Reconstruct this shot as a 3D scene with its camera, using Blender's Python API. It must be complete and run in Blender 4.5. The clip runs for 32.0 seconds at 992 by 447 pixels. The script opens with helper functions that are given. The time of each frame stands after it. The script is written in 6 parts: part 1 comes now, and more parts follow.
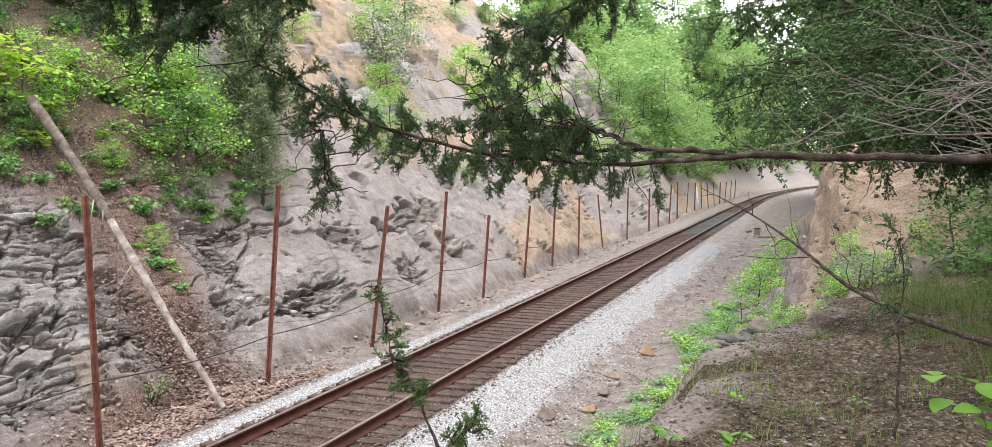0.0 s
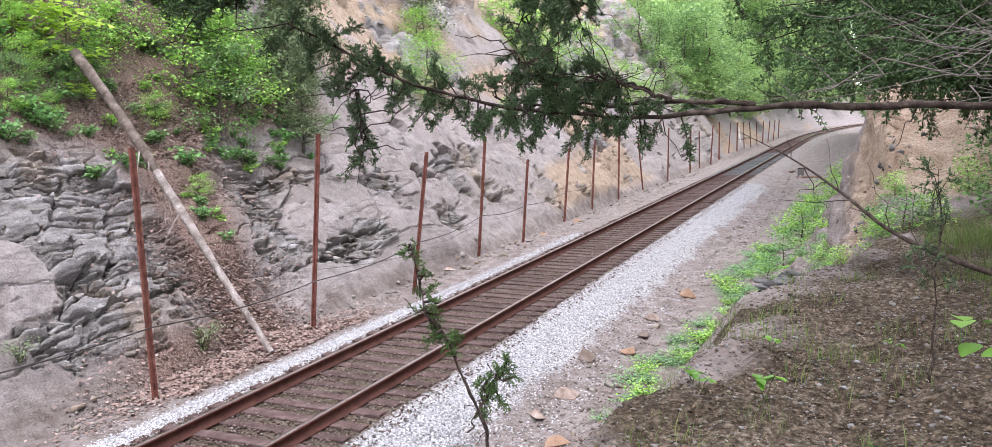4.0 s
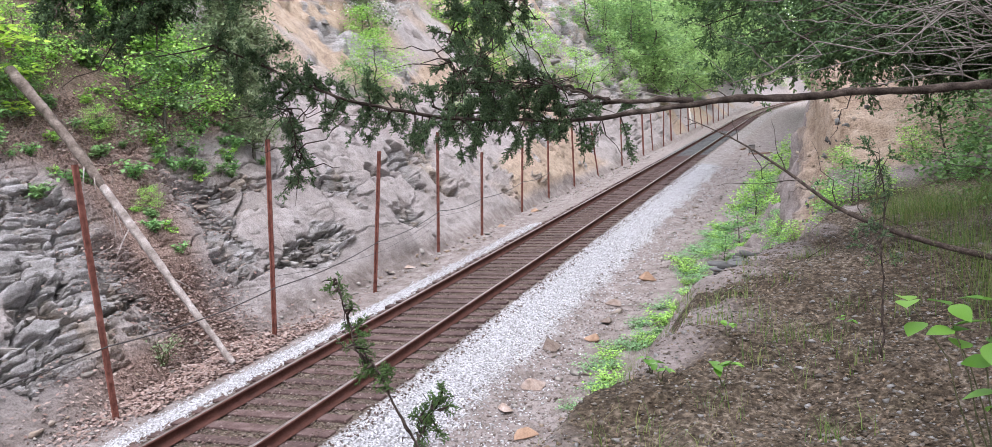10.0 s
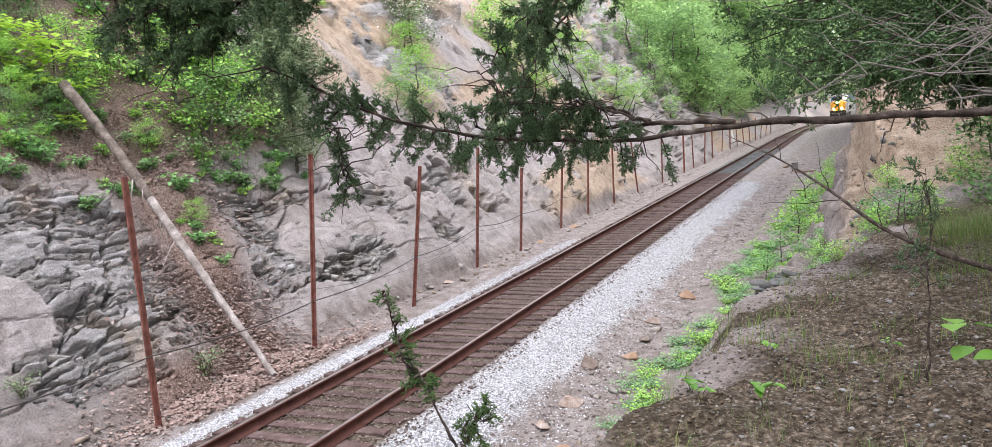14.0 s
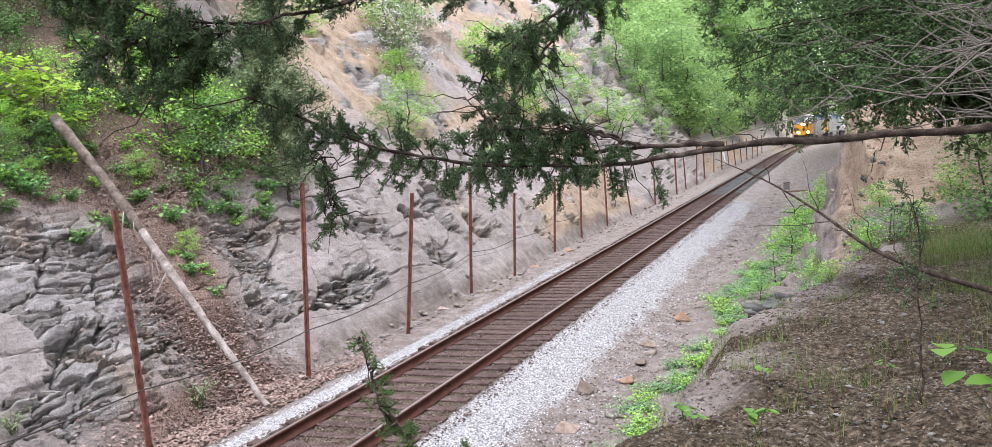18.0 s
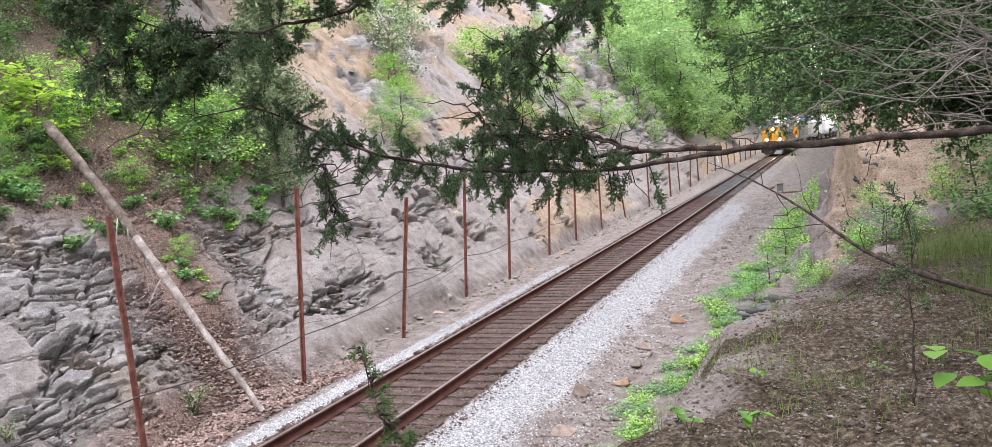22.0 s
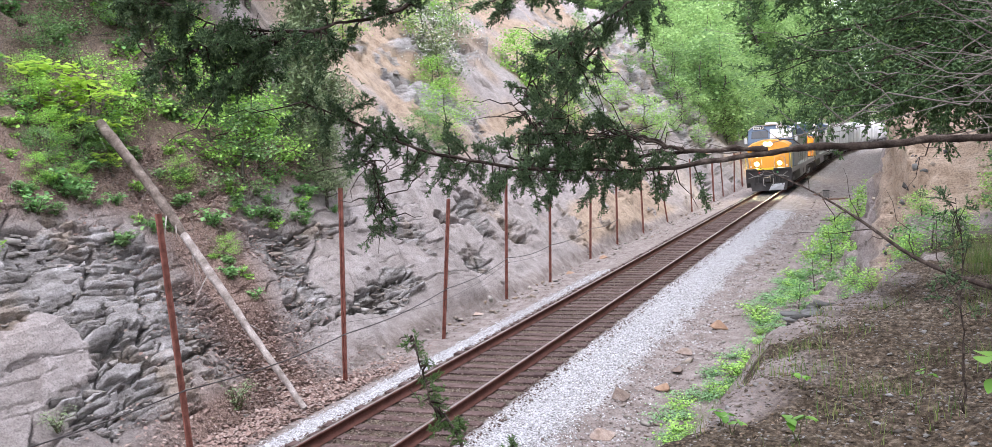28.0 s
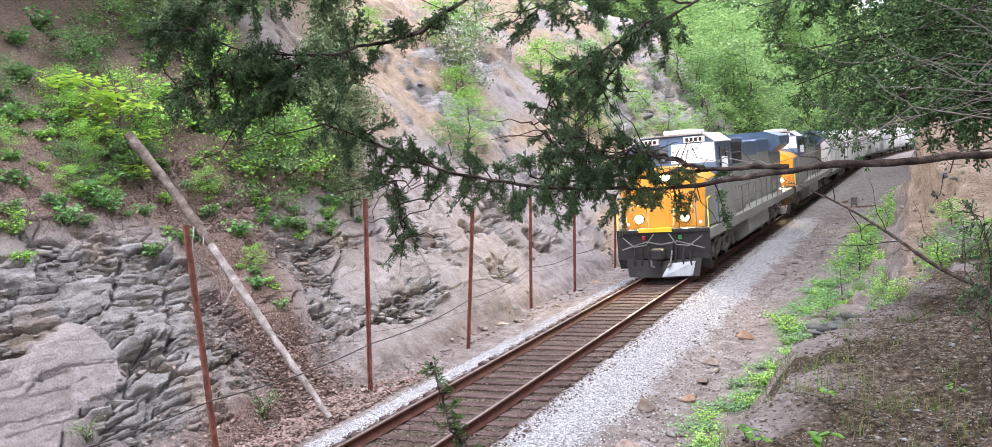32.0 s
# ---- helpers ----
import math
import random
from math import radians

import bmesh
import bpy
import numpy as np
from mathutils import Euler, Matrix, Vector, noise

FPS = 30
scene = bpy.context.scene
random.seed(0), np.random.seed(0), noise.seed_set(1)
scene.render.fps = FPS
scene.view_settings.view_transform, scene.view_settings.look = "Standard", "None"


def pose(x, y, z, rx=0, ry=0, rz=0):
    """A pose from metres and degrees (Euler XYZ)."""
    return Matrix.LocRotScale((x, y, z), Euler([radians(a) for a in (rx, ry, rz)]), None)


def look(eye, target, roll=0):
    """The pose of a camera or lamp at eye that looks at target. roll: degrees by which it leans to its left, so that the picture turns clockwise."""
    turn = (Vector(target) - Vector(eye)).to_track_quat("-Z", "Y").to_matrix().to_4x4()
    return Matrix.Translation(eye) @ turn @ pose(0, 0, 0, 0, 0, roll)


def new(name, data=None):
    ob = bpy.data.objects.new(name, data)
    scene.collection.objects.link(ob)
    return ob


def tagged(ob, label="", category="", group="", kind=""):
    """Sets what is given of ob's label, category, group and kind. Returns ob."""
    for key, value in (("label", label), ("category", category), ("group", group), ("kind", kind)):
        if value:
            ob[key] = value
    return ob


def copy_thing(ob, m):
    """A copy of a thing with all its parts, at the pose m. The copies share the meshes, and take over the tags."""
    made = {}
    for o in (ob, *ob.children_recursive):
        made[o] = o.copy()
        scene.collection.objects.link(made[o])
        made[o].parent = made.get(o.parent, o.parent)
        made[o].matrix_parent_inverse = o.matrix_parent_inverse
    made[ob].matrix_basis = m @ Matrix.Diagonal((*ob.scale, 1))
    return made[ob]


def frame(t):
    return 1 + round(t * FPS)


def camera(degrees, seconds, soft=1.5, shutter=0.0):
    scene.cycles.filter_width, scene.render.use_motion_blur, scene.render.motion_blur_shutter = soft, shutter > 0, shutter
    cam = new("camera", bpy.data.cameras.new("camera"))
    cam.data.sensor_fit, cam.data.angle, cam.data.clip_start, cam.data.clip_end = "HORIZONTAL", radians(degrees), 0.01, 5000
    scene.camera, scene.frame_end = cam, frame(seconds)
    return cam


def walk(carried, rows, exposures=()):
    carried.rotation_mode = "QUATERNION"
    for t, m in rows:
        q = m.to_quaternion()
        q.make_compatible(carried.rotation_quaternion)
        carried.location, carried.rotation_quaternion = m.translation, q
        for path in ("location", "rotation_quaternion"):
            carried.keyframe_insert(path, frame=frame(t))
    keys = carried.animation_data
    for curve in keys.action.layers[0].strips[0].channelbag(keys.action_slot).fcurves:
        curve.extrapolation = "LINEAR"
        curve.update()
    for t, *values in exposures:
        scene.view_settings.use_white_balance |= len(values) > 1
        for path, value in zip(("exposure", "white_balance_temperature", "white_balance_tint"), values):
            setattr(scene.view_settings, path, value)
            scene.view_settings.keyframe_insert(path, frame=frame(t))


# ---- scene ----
cam = camera(58.58, 32.0, 0.65)
# seconds, place, yaw, pitch, roll of the held camera
PATH = [
    (0.0, 7.376, 0.017, 4.218, 19.837, -3.673, 0.273),
    (0.5, 7.425, 0.007, 4.251, 19.806, -3.759, -1.930),
    (1.0, 7.447, -0.002, 4.251, 18.968, -3.893, -1.393),
    (1.5, 7.429, 0.005, 4.232, 18.894, -3.884, 0.522),
    (2.0, 7.430, -0.014, 4.255, 19.917, -4.084, 0.673),
    (2.5, 7.445, -0.023, 4.259, 20.625, -4.100, -0.606),
    (3.0, 7.416, -0.068, 4.282, 22.088, -4.029, -1.560),
    (3.5, 7.422, -0.023, 4.269, 22.361, -4.774, -2.459),
    (4.0, 7.418, -0.032, 4.250, 22.459, -7.305, -0.759),
    (4.5, 7.419, -0.029, 4.254, 22.749, -7.982, -0.421),
    (6.5, 7.432, -0.015, 4.284, 21.895, -8.517, -1.664),
    (7.0, 7.435, -0.007, 4.280, 21.262, -8.376, -1.463),
    (7.5, 7.449, 0.001, 4.290, 21.125, -8.328, -1.374),
    (8.0, 7.451, 0.010, 4.284, 20.720, -8.089, -2.139),
    (8.5, 7.456, -0.001, 4.287, 20.367, -8.044, -2.317),
    (9.0, 7.456, 0.008, 4.281, 20.180, -7.939, -2.240),
    (9.5, 7.457, 0.010, 4.287, 19.836, -7.961, -3.703),
    (10.0, 7.447, 0.016, 4.289, 19.816, -7.922, -3.853),
    (10.5, 7.445, -0.009, 4.293, 20.200, -7.681, -3.628),
    (11.0, 7.433, 0.007, 4.287, 21.958, -6.933, -2.733),
    (11.5, 7.435, 0.001, 4.288, 22.519, -6.848, -2.295),
    (12.0, 7.442, -0.002, 4.284, 22.504, -6.839, -2.266),
    (12.5, 7.441, -0.007, 4.288, 22.451, -6.844, -2.276),
    (13.0, 7.440, 0.000, 4.292, 22.419, -6.835, -2.643),
    (13.5, 7.440, -0.010, 4.296, 22.326, -6.803, -3.178),
    (14.0, 7.447, -0.019, 4.300, 22.277, -6.760, -3.496),
    (14.5, 7.448, -0.010, 4.303, 22.243, -6.700, -3.546),
    (16.5, 7.448, -0.012, 4.307, 21.984, -6.031, -4.032),
    (17.0, 7.449, -0.012, 4.309, 21.896, -5.716, -4.072),
    (17.5, 7.455, 0.000, 4.310, 21.842, -5.445, -4.060),
    (18.0, 7.467, 0.015, 4.318, 21.783, -5.202, -4.485),
    (18.5, 7.462, 0.010, 4.314, 21.727, -5.113, -4.531),
    (19.0, 7.463, 0.011, 4.315, 21.672, -5.122, -4.591),
    (19.5, 7.475, 0.001, 4.321, 21.627, -5.136, -4.802),
    (20.0, 7.472, 0.002, 4.324, 21.584, -5.137, -4.979),
    (20.5, 7.477, 0.007, 4.330, 21.529, -5.075, -5.085),
    (21.0, 7.472, 0.004, 4.323, 21.471, -5.082, -5.032),
    (21.5, 7.472, -0.005, 4.326, 21.427, -5.086, -4.982),
    (22.0, 7.473, -0.005, 4.332, 21.405, -5.031, -4.878),
    (22.5, 7.472, -0.007, 4.327, 21.384, -4.828, -4.830),
    (23.0, 7.470, -0.018, 4.322, 21.690, -4.622, -4.760),
    (23.5, 7.461, -0.022, 4.323, 22.273, -4.586, -4.639),
    (24.0, 7.460, -0.011, 4.317, 22.260, -4.592, -4.496),
    (24.5, 7.464, -0.015, 4.318, 22.213, -4.595, -4.422),
    (25.0, 7.469, -0.025, 4.327, 22.197, -4.610, -4.386),
    (25.5, 7.463, -0.011, 4.325, 23.027, -4.474, -4.804),
    (27.5, 7.463, -0.028, 4.322, 23.796, -4.658, -4.604),
    (28.0, 7.467, -0.044, 4.319, 24.022, -4.623, -4.310),
    (28.5, 7.469, -0.042, 4.324, 24.314, -4.590, -4.273),
    (29.0, 7.471, -0.034, 4.322, 24.461, -4.573, -4.219),
    (29.5, 7.466, -0.048, 4.336, 24.588, -4.593, -4.232),
    (30.0, 7.468, -0.037, 4.329, 24.552, -4.575, -4.244),
    (30.5, 7.474, -0.037, 4.340, 24.532, -4.596, -4.411),
    (31.0, 7.481, -0.048, 4.341, 24.846, -4.438, -4.454),
    (31.5, 7.481, -0.053, 4.347, 25.265, -4.165, -4.454),
    (32.0, 7.484, -0.048, 4.351, 25.576, -3.957, -4.609),
]
walk(cam, [(t, pose(x, y, z, 90 + p, 0, a) @ pose(0, 0, 0, 0, 0, r)) for t, x, y, z, a, p, r in PATH], [(0, 0.56, 6950, 6), (2.5, 0.56, 6900, 7), (4, 0.6, 6450, 12), (10, 0.6, 6380, 11), (13.5, 0.58, 6480, 9), (18, 0.58, 6500, 10), (23, 0.58, 6580, 10), (29, 0.58, 6300, 12), (32, 0.58, 6300, 12)])

# ---- light: bright overcast sky over a deep cutting ----
world = bpy.data.worlds.new("sky")
scene.world = world
world.use_nodes = True
wn = world.node_tree
wn.nodes.clear()
w_out = wn.nodes.new("ShaderNodeOutputWorld")
w_bg = wn.nodes.new("ShaderNodeBackground")
w_sky = wn.nodes.new("ShaderNodeTexSky")
w_mix = wn.nodes.new("ShaderNodeMix")
w_mix.data_type = "RGBA"
w_mix.inputs[0].default_value = 0.85
w_mix.inputs[7].default_value = (19.3, 19.4, 21.5, 1.0)   # cloud veil
w_sky.sky_type = "NISHITA"
w_sky.sun_disc = False
w_sky.sun_elevation = radians(58)
w_sky.sun_rotation = radians(150)
wn.links.new(w_sky.outputs[0], w_mix.inputs[6])
wn.links.new(w_mix.outputs[2], w_bg.inputs[0])
w_bg.inputs[1].default_value = 0.124
wn.links.new(w_bg.outputs[0], w_out.inputs[0])
sun = new("sun", bpy.data.lights.new("sun", "SUN"))
sun.data.energy, sun.data.angle, sun.data.color = 2.0, radians(20), (1.0, 0.965, 0.94)
sun.matrix_world = look((0, 0, 60), (-12, 22, 0))


# ---- materials ----
def mat(name, rough=0.8, metal=0.0, spec=0.3):
    m = bpy.data.materials.new(name)
    m.use_nodes = True
    b = m.node_tree.nodes["Principled BSDF"]
    b.inputs["Roughness"].default_value = rough
    b.inputs["Metallic"].default_value = metal
    b.inputs["Specular IOR Level"].default_value = spec
    return m, m.node_tree, b


def nd(nt, kind, **vals):
    n = nt.nodes.new(kind)
    for k, v in vals.items():
        n.inputs[k].default_value = v
    return n


def tex(nt, scale, detail=6.0, rough=0.6, stretch=(1, 1, 1), turn=(0, 0, 0)):
    """Noise in object space, at a size in cycles per metre."""
    c = nd(nt, "ShaderNodeTexCoord")
    mp = nd(nt, "ShaderNodeMapping")
    mp.inputs["Scale"].default_value = stretch
    mp.inputs["Rotation"].default_value = [radians(a) for a in turn]
    n = nd(nt, "ShaderNodeTexNoise", Scale=scale, Detail=detail, Roughness=rough)
    nt.links.new(c.outputs["Object"], mp.inputs[0])
    nt.links.new(mp.outputs[0], n.inputs["Vector"])
    return n.outputs[0]


def ramp(nt, fac, stops):
    r = nd(nt, "ShaderNodeValToRGB")
    e = r.color_ramp.elements
    while len(e) < len(stops):
        e.new(0.5)
    for k, (p, c) in zip(e, stops):
        k.position = p
        k.color = (*c, 1) if len(c) == 3 else c
    nt.links.new(fac, r.inputs[0])
    return r.outputs[0]


def mix(nt, fac, a, b, how="MIX"):
    m = nd(nt, "ShaderNodeMix")
    m.data_type = "RGBA"
    m.blend_type = how
    for s, i in ((fac, 0), (a, 6), (b, 7)):
        if isinstance(s, (int, float)):
            m.inputs[i].default_value = s
        elif isinstance(s, tuple):
            m.inputs[i].default_value = (*s, 1)
        else:
            nt.links.new(s, m.inputs[i])
    return m.outputs[2]


def bump(nt, b, height, dist=0.02, strength=0.6):
    n = nd(nt, "ShaderNodeBump", Strength=strength, Distance=dist)
    nt.links.new(height, n.inputs["Height"])
    nt.links.new(n.outputs[0], b.inputs["Normal"])


def attr(nt, name):
    a = nd(nt, "ShaderNodeAttribute")
    a.attribute_name = name
    return a


def speckled(name, cols, scale=8.0, fine=60.0, rough=0.85, metal=0.0, spec=0.3, dist=0.01, amount=0.5, per=0.0):
    """A plain worn material: a two-scale noise between colours, with relief. per: variation from piece to piece."""
    m, nt, b = mat(name, rough, metal, spec)
    a, f = tex(nt, scale), tex(nt, fine, 4)
    n = len(cols)
    col = ramp(nt, a, [(0.3 + 0.4 * i / max(1, n - 1), c) for i, c in enumerate(cols)])
    g = ramp(nt, f, [(0.25, (0.55, 0.55, 0.55)), (0.75, (1.25, 1.25, 1.25))])
    col = mix(nt, amount, col, mix(nt, 1.0, col, g, "MULTIPLY"))
    if per:
        o = nd(nt, "ShaderNodeObjectInfo")
        v = ramp(nt, o.outputs["Random"], [(0.0, (1 - per,) * 3), (1.0, (1 + per,) * 3)])
        col = mix(nt, 1.0, col, v, "MULTIPLY")
    nt.links.new(col, b.inputs["Base Color"])
    bump(nt, b, f, dist)
    return m


def islands(name, cols, rough=0.85, spec=0.3, trans=0.0, fine=0.0):
    """A colour from piece to piece of one mesh, for stones and leaves."""
    m, nt, b = mat(name, rough, 0.0, spec)
    g = nd(nt, "ShaderNodeNewGeometry")
    n = len(cols)
    col = ramp(nt, g.outputs["Random Per Island"], [(i / (n - 1), c) for i, c in enumerate(cols)])
    if fine:
        f = tex(nt, fine, 4)
        col = mix(nt, 0.6, col, mix(nt, 1.0, col, ramp(nt, f, [(0.3, (0.6, 0.6, 0.6)), (0.7, (1.3, 1.3, 1.3))]), "MULTIPLY"))
        bump(nt, b, f, 0.01)
    nt.links.new(col, b.inputs["Base Color"])
    if trans:
        t = nd(nt, "ShaderNodeBsdfTranslucent")
        nt.links.new(col, t.inputs[0])
        s = nd(nt, "ShaderNodeMixShader")
        s.inputs[0].default_value = trans
        nt.links.new(b.outputs[0], s.inputs[1])
        nt.links.new(t.outputs[0], s.inputs[2])
        nt.links.new(s.outputs[0], nt.nodes["Material Output"].inputs[0])
    return m


M_RUST = speckled("rusty_steel", [(0.09, 0.032, 0.025), (0.19, 0.07, 0.054), (0.28, 0.12, 0.095)], 5, 90, 0.75, 0.2)
M_RAILSIDE = speckled("rusted_rail", [(0.07, 0.027, 0.021), (0.135, 0.055, 0.044)], 4, 80, 0.7, 0.2)
M_TREAD = speckled("worn_rail_head", [(0.16, 0.12, 0.11), (0.28, 0.25, 0.24)], 3, 60, 0.4, 0.7)
M_TIE = speckled("weathered_tie_wood", [(0.05, 0.03, 0.028), (0.09, 0.058, 0.055), (0.15, 0.108, 0.102)], 4, 40, 0.9, 0, 0.2, 0.01, 0.9, per=0.2)
M_BARK = speckled("cedar_bark", [(0.022, 0.016, 0.013), (0.06, 0.044, 0.036), (0.15, 0.12, 0.104)], 24, 160, 0.9, 0, 0.2, 0.012, 0.9)
M_LOG = speckled("bleached_dead_wood", [(0.13, 0.108, 0.095), (0.29, 0.25, 0.235), (0.48, 0.44, 0.425)], 5, 50, 0.9, 0, 0.2, 0.015, 0.9)
M_WIRE = speckled("dull_steel_wire", [(0.05, 0.045, 0.045), (0.09, 0.08, 0.08)], 5, 60, 0.6, 0.5)
M_YELLOW = speckled("loco_yellow", [(0.62, 0.27, 0.022), (0.70, 0.32, 0.03)], 1.2, 20, 0.4, 0, 0.5, 0.001, 0.2)
M_LGREY = speckled("loco_grey", [(0.25, 0.25, 0.225), (0.33, 0.33, 0.30)], 1.2, 18, 0.5, 0, 0.4, 0.001, 0.25)
M_LBLUE = speckled("loco_blue", [(0.06, 0.105, 0.18), (0.10, 0.155, 0.25)], 1.2, 18, 0.4, 0, 0.5, 0.001, 0.25)
M_BLACK = speckled("loco_black", [(0.015, 0.015, 0.016), (0.045, 0.04, 0.04)], 3, 40, 0.6, 0, 0.4, 0.002)
M_UNDER = speckled("dusty_running_gear", [(0.14, 0.135, 0.13), (0.28, 0.27, 0.26)], 4, 40, 0.7, 0.2, 0.3)


# ---- mesh helpers ----
def mesh_ob(name, v, f, material=None, parent=None, label="", smooth=False):
    me = bpy.data.meshes.new(name)
    v, f = np.asarray(v, np.float32), np.asarray(f, np.int32)
    me.vertices.add(len(v))
    me.vertices.foreach_set("co", v.ravel())
    n = f.shape[1]
    me.loops.add(f.size)
    me.polygons.add(len(f))
    me.loops.foreach_set("vertex_index", f.ravel())
    me.polygons.foreach_set("loop_start", np.arange(0, f.size, n, dtype=np.int32))
    if smooth:
        me.polygons.foreach_set("use_smooth", np.ones(len(f), bool))
    me.update(calc_edges=True)
    me.validate()
    if material:
        me.materials.append(material)
    ob = new(name, me)
    if parent:
        ob.parent = parent
    if label:
        tagged(ob, label)
    return ob


def part(name, bm, material, parent=None, label="", smooth=False):
    me = bpy.data.meshes.new(name)
    bmesh.ops.recalc_face_normals(bm, faces=bm.faces)
    for f in bm.faces:
        f.smooth = smooth
    bm.to_mesh(me)
    bm.free()
    me.materials.append(material)
    ob = new(name, me)
    if parent:
        ob.parent = parent
    if label:
        tagged(ob, label)
    return ob


def box(bm, x0, y0, z0, x1, y1, z1, bev=0.0):
    r = bmesh.ops.create_cube(bm, size=1.0)
    for v in r["verts"]:
        v.co = Vector((x0 + (v.co.x + 0.5) * (x1 - x0), y0 + (v.co.y + 0.5) * (y1 - y0), z0 + (v.co.z + 0.5) * (z1 - z0)))
    if bev:
        es = list({e for v in r["verts"] for e in v.link_edges})
        bmesh.ops.bevel(bm, geom=es, offset=bev, segments=2, affect="EDGES", profile=0.5)
    return r["verts"]


def cyl(bm, a, b, r, r2=None, seg=12, caps=True):
    a, b = Vector(a), Vector(b)
    m = Matrix.Translation((a + b) / 2) @ (b - a).to_track_quat("Z", "Y").to_matrix().to_4x4()
    return bmesh.ops.create_cone(bm, cap_ends=caps, segments=seg, radius1=r, radius2=r if r2 is None else r2, depth=(b - a).length, matrix=m)["verts"]


def tubes(paths, seg=6):
    """Round limbs through points (x, y, z, radius): vertices and quads."""
    V, F, base = [], [], 0
    ang = np.arange(seg) * 2 * math.pi / seg
    for p in paths:
        p = np.asarray(p, float)
        c, r = p[:, :3], p[:, 3]
        t = np.gradient(c, axis=0)
        t /= np.linalg.norm(t, axis=1)[:, None] + 1e-9
        ref = np.array([0.13, 0.21, 0.97]) if abs(t[0] @ [0.13, 0.21, 0.97]) < 0.9 else np.array([1.0, 0, 0])
        u = np.cross(t, ref)
        u /= np.linalg.norm(u, axis=1)[:, None] + 1e-9
        w = np.cross(t, u)
        ring = c[:, None] + r[:, None, None] * (np.cos(ang)[None, :, None] * u[:, None] + np.sin(ang)[None, :, None] * w[:, None])
        n = len(p)
        V.append(ring.reshape(-1, 3))
        i = np.arange(n - 1)[:, None] * seg
        j = np.arange(seg)[None]
        k = (j + 1) % seg
        F.append(np.stack([i + j, i + k, i + seg + k, i + seg + j], -1).reshape(-1, 4) + base)
        base += n * seg
    return np.concatenate(V), np.concatenate(F)


def scatter(tv, tf, m, at):
    """Copies of a small mesh (tv, tf) turned by m (n,3,3) and moved to at (n,3), joined."""
    v = np.einsum("nij,kj->nki", m, tv) + at[:, None]
    f = tf[None] + (np.arange(len(at)) * len(tv))[:, None, None]
    return v.reshape(-1, 3), f.reshape(-1, tf.shape[1])


def turns(rng, n, size, flat=(1, 1, 1), tilt=math.pi):
    """Random turns with sizes; tilt bounds the lean from upright."""
    a, b, c = rng.uniform(0, 2 * math.pi, n), rng.uniform(-tilt, tilt, n), rng.uniform(0, 2 * math.pi, n)
    z = np.zeros(n)
    o = z + 1
    Rz = np.array([[np.cos(a), -np.sin(a), z], [np.sin(a), np.cos(a), z], [z, z, o]]).transpose(2, 0, 1)
    Rx = np.array([[o, z, z], [z, np.cos(b), -np.sin(b)], [z, np.sin(b), np.cos(b)]]).transpose(2, 0, 1)
    Rc = np.array([[np.cos(c), -np.sin(c), z], [np.sin(c), np.cos(c), z], [z, z, o]]).transpose(2, 0, 1)
    s = np.asarray(size).reshape(-1, 1) * np.asarray(flat).reshape(1, 3)
    return Rz @ Rx @ Rc * s[:, None, :]


def fill_path(p, n):
    p = np.asarray(p, float)
    L = np.r_[0, np.cumsum(np.linalg.norm(np.diff(p[:, :3], axis=0), axis=1))]
    s = np.linspace(0, L[-1], n)
    # smooth a little by averaging two interpolations
    q = np.stack([np.interp(s, L, p[:, k]) for k in range(p.shape[1])], -1)
    for _ in range(2):
        q[1:-1] = 0.25 * q[:-2] + 0.5 * q[1:-1] + 0.25 * q[2:]
    return q


# ---- smooth noise on arrays ----
def _hash(i, j, k):
    h = (i * 374761393 + j * 668265263 + k * 2147483647 + 12345) & 0xFFFFFFFF
    h = ((h ^ (h >> 13)) * 1274126177) & 0xFFFFFFFF
    return ((h ^ (h >> 16)) & 0xFFFF) / 65535.0


def vnoise(x, y, z=0.0):
    x, y, z = np.broadcast_arrays(np.asarray(x, float), np.asarray(y, float), np.asarray(z, float))
    i, j, k = np.floor(x).astype(np.int64), np.floor(y).astype(np.int64), np.floor(z).astype(np.int64)
    u, v, w = x - i, y - j, z - k
    u, v, w = u * u * (3 - 2 * u), v * v * (3 - 2 * v), w * w * (3 - 2 * w)
    out = 0.0
    for a in (0, 1):
        for b in (0, 1):
            for c in (0, 1):
                out = out + _hash(i + a, j + b, k + c) * (u if a else 1 - u) * (v if b else 1 - v) * (w if c else 1 - w)
    return out * 2 - 1


def fbm(x, y, z=0.0, n=4, gain=0.5):
    s, a = 0.0, 1.0
    for o in range(n):
        s = s + a * vnoise(np.asarray(x) * 2**o + 17.3 * o, np.asarray(y) * 2**o + 5.1 * o, np.asarray(z) * 2**o)
        a *= gain
    return s


def sstep(a, b, x):
    t = np.clip((np.asarray(x, float) - a) / (b - a), 0, 1)
    return t * t * (3 - 2 * t)


# ---- the plan: a single track in a cutting along y ----
def track_x(y):
    """Centre of the track: straight, then a long bend to the right."""
    return np.maximum(np.asarray(y, float) - BEND, 0) ** 2 / (2 * RADIUS)


BEND, RADIUS = 110.0, 670.0


def foot_left(y):
    return -3.55 + 0.25 * fbm(np.asarray(y) * 0.11, 3.0) - 0.35 * np.exp(-((np.asarray(y) - 14.2) / 1.5) ** 2)


